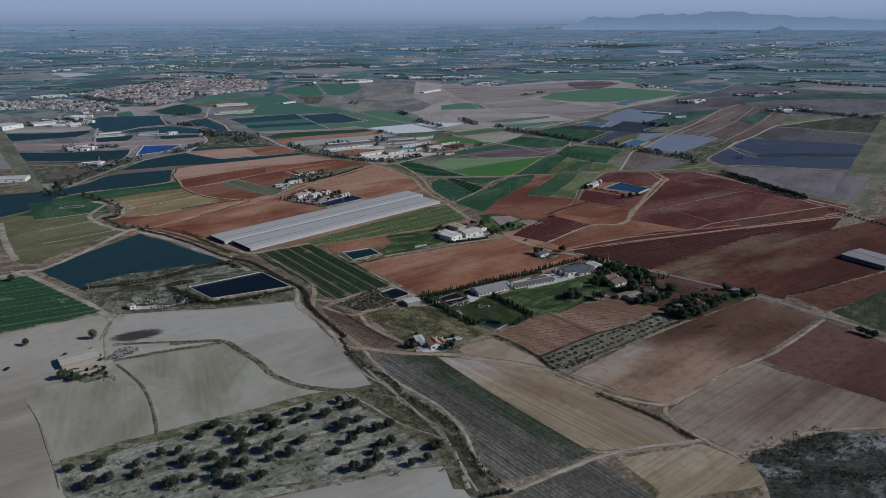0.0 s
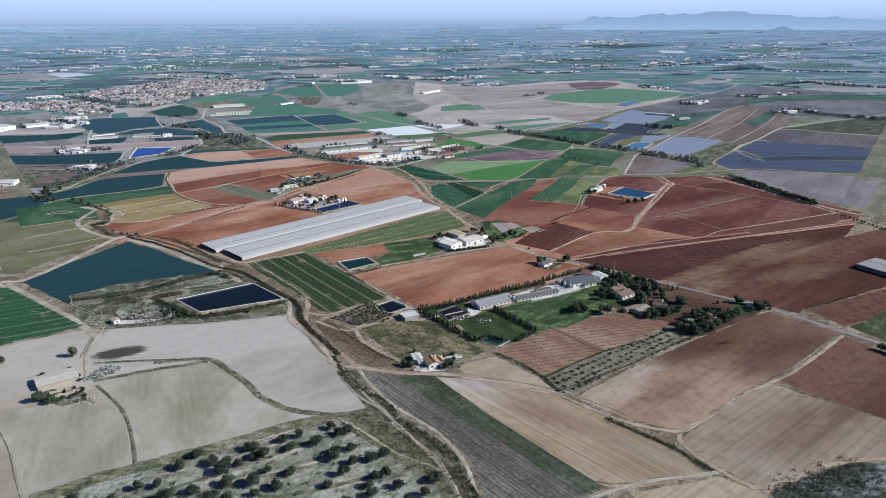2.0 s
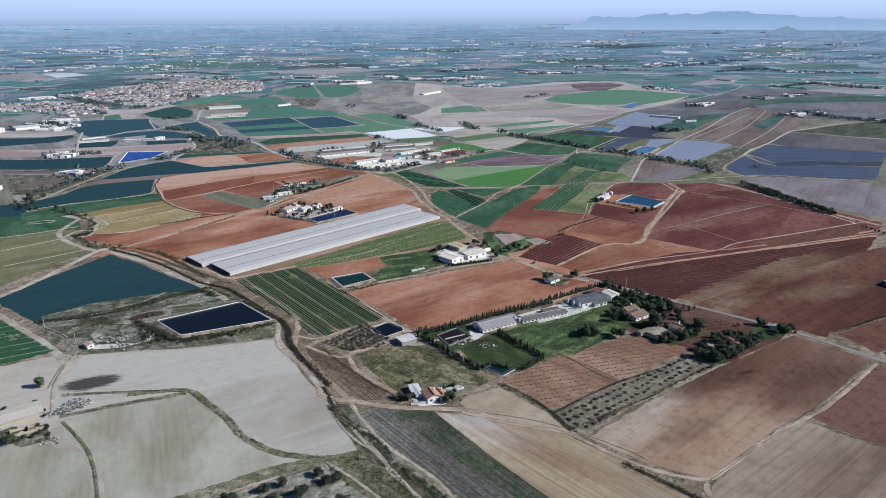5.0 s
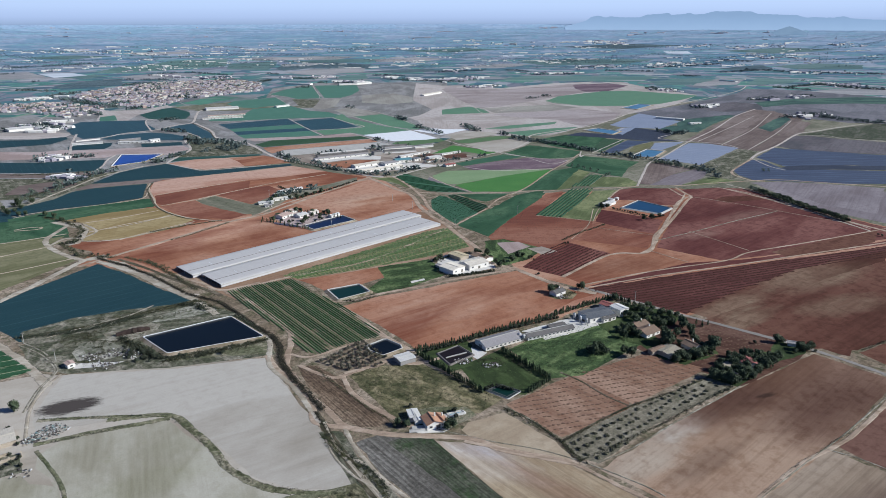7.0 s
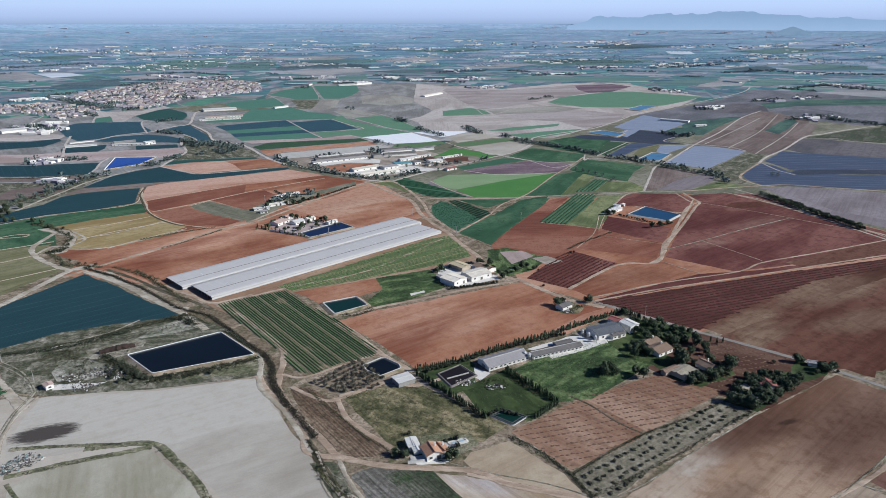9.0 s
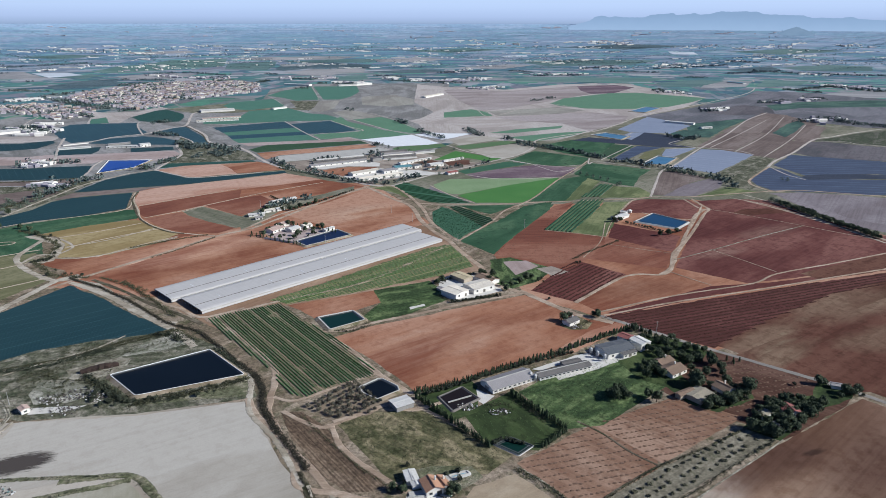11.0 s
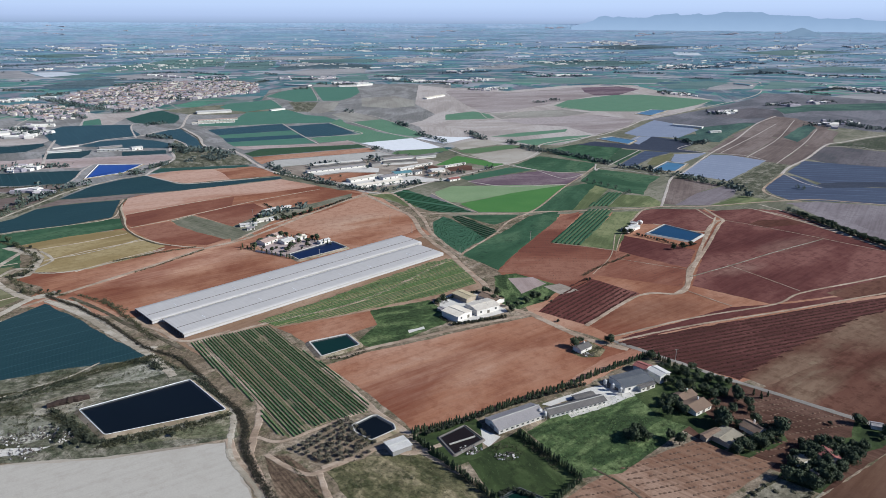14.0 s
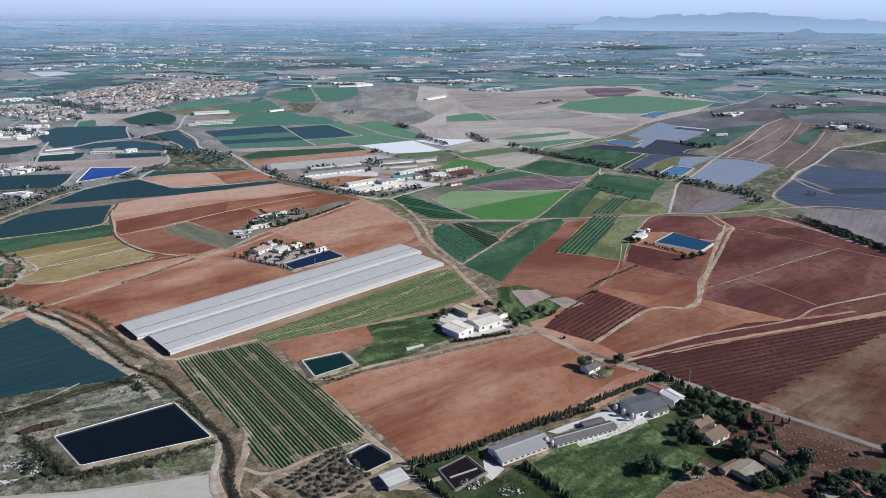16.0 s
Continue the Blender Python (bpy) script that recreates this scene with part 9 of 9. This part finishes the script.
# ---- the small plots of the far plain, too many to count ----
PLOT_COLS = [(0.03, 0.085, 0.06), (0.22, 0.19, 0.17), (0.05, 0.15, 0.085), (0.02, 0.05, 0.055), (0.34, 0.31, 0.285), (0.075, 0.20, 0.10), (0.028, 0.065, 0.06), (0.16, 0.125, 0.115), (0.04, 0.12, 0.085), (0.26, 0.235, 0.215)]
random.seed(77)
plots = {}
r = 2480.0
while r < 4770:
    deep = random.uniform(22, 60)
    az = -0.80
    while az < 0.80:
        wide = random.uniform(0.010, 0.075)
        lean, slip = random.uniform(-0.014, 0.014), random.uniform(-18, 18)
        if random.random() < 0.72:
            band = min(9, int((r - 2480) / 240))
            pile = plots.setdefault(band, ([], []))
            n0, cuts = len(pile[0]), max(1, int(wide * r / 90))
            ok = True
            for j in range(cuts + 1):
                a = az + wide * 0.96 * j / cuts
                for b, rr in ((a, r + slip * j / cuts), (a + lean, r + deep * 0.93 + slip * j / cuts)):
                    x, y = CENTRE.x + rr * math.sin(b), CENTRE.y + rr * math.cos(b)
                    ok = ok and not inside((x, y), TOWN)
                    pile[0].append((x, y, rise(x, y) + 0.22 + 0.1 * random.random()))
            if ok:
                pile[1].extend((n0 + 2 * j, n0 + 2 * j + 2, n0 + 2 * j + 3, n0 + 2 * j + 1) for j in range(cuts))
        az += wide
    r += deep * 0.8
sheet_v, sheet_f, sheet_m = [], [], []
far_me = bpy.data.meshes.new("far_plots")
for band, (v, f) in plots.items():
    sheet_f += [tuple(i + len(sheet_v) for i in q) for q in f]
    sheet_m += [len(far_me.materials)] * len(f)
    sheet_v += v
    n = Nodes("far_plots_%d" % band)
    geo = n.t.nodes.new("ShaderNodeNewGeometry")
    # haze is mixed into the plot colours, more in each farther band
    k = haze_share(2600 + 240 * band)
    c = n.ramp(geo.outputs["Random Per Island"], [(i / 10, hazed(q, k)) for i, q in enumerate(PLOT_COLS)], "CONSTANT")
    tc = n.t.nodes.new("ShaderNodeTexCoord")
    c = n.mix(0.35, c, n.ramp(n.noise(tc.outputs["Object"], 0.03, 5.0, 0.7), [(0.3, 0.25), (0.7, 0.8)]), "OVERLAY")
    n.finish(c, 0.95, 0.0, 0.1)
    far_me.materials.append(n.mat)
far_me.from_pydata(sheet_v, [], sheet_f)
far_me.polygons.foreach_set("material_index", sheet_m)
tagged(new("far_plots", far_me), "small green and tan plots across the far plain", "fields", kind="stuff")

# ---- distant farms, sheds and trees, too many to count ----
# leaves paler and bluer with distance: haze is mixed into these colours
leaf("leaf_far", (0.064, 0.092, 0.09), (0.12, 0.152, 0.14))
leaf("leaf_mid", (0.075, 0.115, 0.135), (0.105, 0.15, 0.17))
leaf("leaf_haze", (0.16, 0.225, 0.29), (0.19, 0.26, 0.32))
garden.done("town_trees", "leaf_far", "dark garden trees between the town houses", "trees")
near_trees, mid_trees, haze_trees = Pile(), Pile(), Pile()
farms = {k: Pile() for k in ("white_wall", "town_wall", "pink_roof", "town_grey")}


def distance(x, y):
    """True distance of a place of the plan, undoing the far slope."""
    r = math.hypot(x - CENTRE.x, y - CENTRE.y)
    if r <= FLAT:
        return r
    s = (r - FLAT) / (RIM - FLAT)
    return 1 / ((1 - s) / FLAT + s / 60000.0)


def belt(width, pts):
    """A belt of dark trees along a line, uneven and with gaps."""
    v = [Vector(p) for p in pts]
    for a, b in zip(v, v[1:]):
        k = max(3, int((b - a).length / 4.5))
        for i in range(k):
            p = a.lerp(b, (i + random.random()) / k)
            if noise.noise(Vector((p.x * 0.02, p.y * 0.02, 4))) < -0.35:
                continue
            d = distance(p.x, p.y)
            pile = near_trees if d < 2700 else mid_trees
            for j in range(1 + width // 3):
                s = random.uniform(3.2, 7.0)
                pile.tree(p.x + random.gauss(0, width * 1.1), p.y + random.gauss(0, width * 1.6), s, 12 if d < 1600 else 8)


def hamlet(count, a, b, spread):
    """Farm buildings strewn along a line."""
    a, b = Vector(a), Vector(b)
    for i in range(count):
        p = a.lerp(b, random.random()) + Vector((random.gauss(0, 4 * spread), random.gauss(0, 9 * spread)))
        L, D, h = random.choice((6, 8, 10, 14, 26, 42)), random.uniform(6, 10), random.uniform(2.6, 4.6)
        farms[random.choice(("white_wall", "white_wall", "white_wall", "town_wall", "town_grey"))].house(p.x, p.y, L, D, h, random.uniform(-0.5, 0.6))
        if random.random() < 0.7:
            (near_trees if distance(p.x, p.y) < 2700 else mid_trees).tree(p.x + random.gauss(0, 12), p.y + random.gauss(0, 16), random.uniform(4, 8), 8)


random.seed(31)
belt(5, [(-1097, 2679), (-898, 2646)])
belt(6, [(-1005, 2447), (-928, 2533)])
belt(4, [(-1085, 2900), (-953, 2983), (-771, 2883)])
belt(3, [(-1382, 2546), (-1370, 2591)])
belt(6, [(-1265, 2285), (-1139, 2242)])
belt(8, [(-1070, 2108), (-1037, 2199)])
belt(7, [(-998, 2029), (-874, 1911), (-778, 1838), (-699, 1790)])
belt(6, [(-584, 2555), (-563, 2646)])
belt(4, [(-494, 2722), (-400, 2704)])
belt(4, [(-427, 2350), (-371, 2353)])
belt(3, [(-640, 2965), (-587, 2926)])
belt(4, [(-372, 2527), (-220, 2495)])
belt(4, [(-136, 2651), (59, 2575)])
belt(3, [(-202, 2872), (-83, 2827)])
belt(5, [(47, 3025), (257, 3097)])
belt(4, [(40, 2574), (134, 2538)])
belt(3, [(141, 2346), (240, 2370)])
belt(5, [(339, 3099), (435, 3037)])
belt(3, [(410, 2863), (613, 2905)])
belt(5, [(284, 1997), (352, 2065)])
belt(4, [(664, 3139), (837, 3256)])
belt(4, [(756, 3033), (947, 2985)])
belt(4, [(697, 2291), (779, 2215)])
belt(5, [(981, 2800), (1059, 2780)])
belt(4, [(968, 3124), (1311, 3206)])
belt(4, [(1373, 3355), (1481, 3257)])
belt(5, [(1187, 2910), (1441, 2977)])
belt(4, [(1334, 2990), (1492, 2859), (1687, 2761), (1865, 2681)])
belt(4, [(1179, 2317), (1341, 2414)])
belt(6, [(1324, 2431), (1368, 2261), (1497, 2175)])
belt(4, [(657, 1771), (732, 1803)])
belt(4, [(867, 1937), (961, 1989)])
belt(4, [(1026, 2004), (1098, 2046)])
belt(4, [(791, 1595), (906, 1646)])
belt(9, [(882, 1621), (905, 1539), (984, 1474)])
belt(3, [(1125, 2314), (1189, 2205)])
belt(4, [(-1696, 3022), (-1463, 3230)])
belt(4, [(-1713, 2742), (-1595, 2846)])
belt(3, [(-865, 2720), (-741, 2779)])
belt(3, [(90, 1439), (106, 1415)])
belt(3, [(144, 1381), (153, 1365)])
belt(4, [(160, 1333), (191, 1293)])
belt(3, [(197, 1294), (233, 1257), (262, 1218), (277, 1185)])
belt(3, [(285, 1169), (297, 1166)])
belt(3, [(305, 1166), (328, 1140), (338, 1119)])
belt(4, [(355, 1112), (366, 1088), (377, 1076)])
belt(3, [(386, 1054), (394, 1048)])
belt(4, [(396, 1039), (412, 1048)])
belt(3, [(78, 1489), (94, 1439)])
belt(3, [(-90, 1323), (-80, 1313)])
belt(2, [(397, 1018), (402, 986), (407, 965)])
belt(3, [(453, 1406), (471, 1366), (502, 1389)])
belt(2, [(-195, 1819), (-171, 1780)])
belt(3, [(-61, 1616), (-42, 1570)])
belt(2, [(-23, 1487), (33, 1379)])
belt(4, [(713, 2227), (724, 2309)])
belt(3, [(-431, 1346), (-402, 1306)])
belt(4, [(-403, 1282), (-392, 1316)])
belt(3, [(-383, 1316), (-318, 1279)])
belt(3, [(-392, 1155), (-387, 1190)])
belt(3, [(-410, 1112), (-395, 1130)])
belt(3, [(-442, 1075), (-418, 1095)])
belt(3, [(-462, 1032), (-442, 1059)])
belt(4, [(-470, 939), (-466, 953)])
belt(3, [(-467, 973), (-458, 1015)])
belt(3, [(-583, 1138), (-570, 1149)])
belt(3, [(-561, 1160), (-526, 1168)])
belt(3, [(-569, 1577), (-539, 1601)])
belt(3, [(-511, 1442), (-465, 1413)])
belt(4, [(-769, 1480), (-714, 1456)])
belt(3, [(-836, 1736), (-728, 1677)])
belt(3, [(-813, 1519), (-763, 1507)])
belt(5, [(-431, 1346), (-381, 1282)])
belt(5, [(-377, 1297), (-309, 1247)])
belt(5, [(-392, 1182), (-354, 1215)])
belt(4, [(-353, 1237), (-283, 1217)])
belt(2, [(-234, 1177), (-197, 1125), (-170, 1101)])
belt(2, [(-168, 1105), (-135, 1069), (-118, 1051)])
belt(2, [(-115, 1042), (-80, 1025), (-51, 1017)])
belt(2, [(-45, 1031), (-25, 1049), (4, 1081)])
belt(2, [(-175, 1174), (-129, 1195)])
belt(3, [(-87, 1233), (-72, 1212)])
belt(2, [(-8, 1142), (4, 1157)])
belt(2, [(15, 1101), (35, 1121)])
belt(2, [(-184, 889), (-157, 925), (-136, 946)])
belt(2, [(-188, 869), (-173, 854)])
belt(2, [(84, 1159), (96, 1151)])
belt(2, [(46, 1122), (57, 1136)])
hamlet(30, (-1096, 1998), (-1040, 2054), 2)
hamlet(40, (-1071, 2863), (-727, 2730), 3)
hamlet(14, (-1530, 2938), (-1491, 2986), 1)
hamlet(10, (-1228, 3011), (-1077, 3082), 2)
hamlet(26, (-1039, 3804), (-560, 3920), 2)
hamlet(30, (-164, 2770), (60, 2597), 3)
hamlet(20, (-528, 2744), (-347, 2757), 3)
hamlet(24, (-322, 2572), (-186, 2538), 2)
hamlet(20, (140, 2329), (240, 2370), 2)
hamlet(30, (41, 2596), (228, 2747), 3)
hamlet(26, (377, 2943), (624, 2954), 2)
hamlet(18, (47, 3046), (239, 3161), 3)
hamlet(30, (668, 3160), (874, 3212), 4)
hamlet(14, (690, 2258), (761, 2199), 2)
hamlet(26, (1004, 3162), (1491, 3334), 3)
hamlet(18, (1030, 3240), (1162, 3266), 2)
hamlet(14, (685, 1791), (734, 1813), 1)
hamlet(10, (902, 1951), (946, 1964), 1)
hamlet(10, (1019, 1992), (1084, 2032), 1)
hamlet(14, (815, 1596), (893, 1629), 2)
hamlet(40, (1333, 2432), (1423, 2347), 4)
hamlet(24, (1577, 3355), (1759, 3312), 3)
hamlet(20, (1451, 2865), (1696, 2777), 3)
hamlet(18, (-747, 1442), (-721, 1468), 2)
hamlet(14, (-589, 1141), (-573, 1152), 1)
hamlet(16, (-801, 1499), (-768, 1535), 3)
hamlet(10, (-498, 1009), (-476, 1018), 1)
hamlet(24, (-181, 4008), (118, 3915), 3)
hamlet(24, (922, 4198), (1109, 4064), 4)
hamlet(20, (1543, 3766), (1888, 3770), 3)
hamlet(20, (-1779, 3629), (-1183, 3682), 6)
hamlet(20, (284, 4178), (617, 4078), 4)
hamlet(16, (2080, 3703), (2205, 3596), 3)
hamlet(14, (1289, 3863), (1562, 3885), 3)
for i in range(640):      # thin tree lines and farms to the horizon
    d = 1 / random.uniform(1 / 26000, 1 / 3300)
    a = random.uniform(-0.74, 0.74)
    X, Y, Z = lift(d * math.tan(a), d)
    turn, n = random.choice((0.0, 0.1, -0.1, 0.5)), random.choice((6, 12, 24, 40, 60))
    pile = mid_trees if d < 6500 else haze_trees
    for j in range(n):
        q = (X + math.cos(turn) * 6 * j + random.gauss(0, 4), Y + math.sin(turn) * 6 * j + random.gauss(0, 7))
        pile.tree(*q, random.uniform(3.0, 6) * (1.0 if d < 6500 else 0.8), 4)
    if random.random() < (0.5 if d < 6500 else 0.25):
        for j in range(random.choice((1, 2, 4, 9))):
            farms["white_wall" if d < 9000 else "town_wall"].house(X + random.gauss(0, 40), Y + random.gauss(0, 12), random.choice((6, 9, 14, 26, 44)), 7, random.uniform(2.0, 3.6), random.uniform(-0.4, 0.4))
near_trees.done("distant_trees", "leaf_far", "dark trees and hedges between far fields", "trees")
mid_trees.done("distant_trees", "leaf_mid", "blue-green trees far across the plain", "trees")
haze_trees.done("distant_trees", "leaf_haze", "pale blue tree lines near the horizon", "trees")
for key, b in farms.items():
    b.done("distant_farms", key, "far pale farm buildings and greenhouses", "buildings")


# ---- hills on the horizon ----
def hills(azimuths, heights, d, label, mat, seed, foot=150.0):
    """A chain of worn hills, its crest shaped to fit the camera's view: slopes with gullies, foot on the plain."""
    bm = bmesh.new()
    last = None
    n = 260
    for i in range(n + 1):
        az = azimuths[0] + (azimuths[-1] - azimuths[0]) * i / n
        h = float(np.interp(az, azimuths, heights)) + 2.2 * noise.noise(Vector((az * 3.0, seed, 9))) + 1.6 * noise.noise(Vector((az * 9.0, seed, 4)))
        col = []
        for k in range(9):
            u = k / 8
            w = 0.07 * h * noise.noise(Vector((az * 1.1, u * 2, seed))) * (1 - abs(2 * u - 1)) * 2
            r = d - 90 * (1 - u)
            z = foot + (200 + h - foot) * (u ** 0.8) + w
            a = radians(az)
            col.append(bm.verts.new((r * math.sin(a), 100 + r * math.cos(a), z)))
        if last:
            for k in range(8):
                bm.faces.new((last[k], col[k], col[k + 1], last[k + 1]))
        last = col
    bmesh.ops.recalc_face_normals(bm, faces=bm.faces)
    for f in bm.faces:
        f.smooth = True
    tagged(mesh_ob("backdrop", bm, mat), label, "hills", kind="structure")


n = Nodes("hill_blue")         # far hills that glow in haze blue, paler towards the foot
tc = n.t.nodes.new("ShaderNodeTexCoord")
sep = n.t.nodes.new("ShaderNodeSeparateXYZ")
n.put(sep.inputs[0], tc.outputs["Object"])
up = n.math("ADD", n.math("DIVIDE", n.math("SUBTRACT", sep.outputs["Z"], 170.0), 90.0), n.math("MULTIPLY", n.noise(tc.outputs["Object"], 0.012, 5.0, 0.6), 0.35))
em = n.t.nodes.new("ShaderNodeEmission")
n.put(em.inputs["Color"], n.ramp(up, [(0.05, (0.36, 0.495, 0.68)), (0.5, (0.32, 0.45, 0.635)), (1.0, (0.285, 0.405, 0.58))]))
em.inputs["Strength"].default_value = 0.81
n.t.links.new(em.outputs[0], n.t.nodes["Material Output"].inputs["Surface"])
n = Nodes("hill_small")        # a lower, nearer hill, also glowing in haze blue
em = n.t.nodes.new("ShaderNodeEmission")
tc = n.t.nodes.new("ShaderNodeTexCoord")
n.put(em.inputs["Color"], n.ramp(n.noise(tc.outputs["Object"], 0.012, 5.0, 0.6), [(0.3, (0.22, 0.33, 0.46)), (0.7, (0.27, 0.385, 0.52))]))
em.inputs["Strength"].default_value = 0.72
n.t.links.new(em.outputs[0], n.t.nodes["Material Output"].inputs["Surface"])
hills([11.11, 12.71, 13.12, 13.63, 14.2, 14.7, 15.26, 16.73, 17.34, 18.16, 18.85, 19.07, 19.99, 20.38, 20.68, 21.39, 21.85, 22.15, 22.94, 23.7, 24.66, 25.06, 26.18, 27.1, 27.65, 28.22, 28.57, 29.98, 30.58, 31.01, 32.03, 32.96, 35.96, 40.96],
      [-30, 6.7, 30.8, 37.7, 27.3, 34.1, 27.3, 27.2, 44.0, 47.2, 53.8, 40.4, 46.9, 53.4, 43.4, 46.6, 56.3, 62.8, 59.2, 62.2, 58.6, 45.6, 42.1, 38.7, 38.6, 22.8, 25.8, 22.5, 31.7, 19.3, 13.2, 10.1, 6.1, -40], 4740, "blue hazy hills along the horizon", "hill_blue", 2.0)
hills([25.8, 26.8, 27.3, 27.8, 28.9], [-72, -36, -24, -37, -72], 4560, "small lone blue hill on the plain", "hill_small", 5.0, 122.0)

# ---- crops, orchards and other rows ----
crop_rows("soil between green vegetable rows", 1.95, 0.95, 0.35, "leaf_rows", gap=6, thin=0.35)
mounds("dark red vineyard soil in rows", 2.3, 4.3, 1.3, 0.55, "vine_shadow", "vines", "low bare vines in long rows")
mounds("dark red orchard soil with rows", 2.3, 4.2, 1.3, 0.55, "vine_shadow", "vines", "low bare vines in long rows")
mounds("red orchard soil with faint tree rows", 2.6, 4.3, 0.85, 0.32, "sapling_mound", "saplings", "small dry saplings as dark low mounds in rows", ang=14)
mounds("red orchard soil beside the meadow", 2.6, 4.3, 0.85, 0.32, "sapling_mound", "saplings", "small dry saplings as dark low mounds in rows", ang=14)
dots("red soil with dark weed streaks", 3.0, 7.5, 0.8, "leaf_dry", n=6, name="weed_streaks", text="dark weed tufts in broken streaks")
dots("red soil with weeds", 4.0, 7.0, 0.7, "leaf_dry", n=5, name="weed_streaks", text="dark weed tufts in broken streaks")
orchard("grey green orchard strip", "young_tree", 5.0, 5.2)
orchard("ground of a small fruit plantation", "fruit_tree", 3.6, 4.2)
dots("rough meadow of dry yellow grass", 2.4, 2.4, 0.95, "leaf_scrub", n=4, name="tufts", text="tufts of dry grass")
dots("overgrown green meadow", 2.4, 2.4, 0.9, "leaf_young", n=6, name="tufts", text="tufts of green weeds")
dots("waste ground with scrub and rubble", 3.2, 3.2, 0.9, "leaf_scrub", n=5, name="tufts", text="scattered weeds on waste ground")
dots("weedy creek bank with rough grass", 2.6, 2.6, 0.8, "leaf_scrub", n=5, name="tufts", text="rough weeds on the creek bank")
dots("dark scrub with eroded pale gullies", 3.6, 3.6, 1.1, "leaf_olive", n=6, name="scrub", text="dark low scrub on eroded ground")
dots("dry grassy ground of an old tree grove", 7.5, 8.5, 1.5, "leaf_olive", n=14, name="tufts", text="low dark bushes between the trees")
dots("dry grassy ground of an old tree grove", 3.4, 3.8, 0.6, "leaf_scrub", n=4, name="tufts", text="tufts of dry grass between trees")
crop_rows("dark blue-green vegetable rows", 4.2, 2.6, 0.5, "leaf_teal")
crop_rows("dark blue-green vegetable rows beyond the road", 4.2, 2.6, 0.5, "leaf_teal")
crop_rows("blue-green cabbage rows", 5.5, 3.8, 0.5, "leaf_teal", trim=2.0, gap=6)
crop_rows("striped crop beside a lane", 5.0, 2.6, 0.5, "leaf_teal")
dots("dark leafy crop", 2.4, 2.6, 1.2, "leaf_teal", n=6, name="leafy_crop", text="dark leafy bushes of a crop")
crop_rows("young green vegetables in beds", 2.3, 0.9, 0.35, "leaf_crop", gap=6)
crop_rows("dark green crop in straight rows", 1.5, 1.65, 0.25, "leaf_teal", gap=6)
mounds("red garden soil round the cottages", 2.6, 4.5, 0.8, 0.4, "sapling_mound", "saplings", "small dry saplings as dark low mounds in rows", ang=14)
dots("mown green grass plot", 3.0, 3.0, 0.7, "leaf_young", n=4, name="tufts", text="tufts of green weeds")

dots("green and yellow weeds beside the creek", 1.8, 1.8, 0.8, "leaf_scrub", n=6, name="tufts", text="rough weeds on the creek bank")
dots("young green vegetables in beds", 2.0, 2.3, 0.8, "leaf_crop", n=5, name="leafy_crop", text="uneven green vegetable plants")
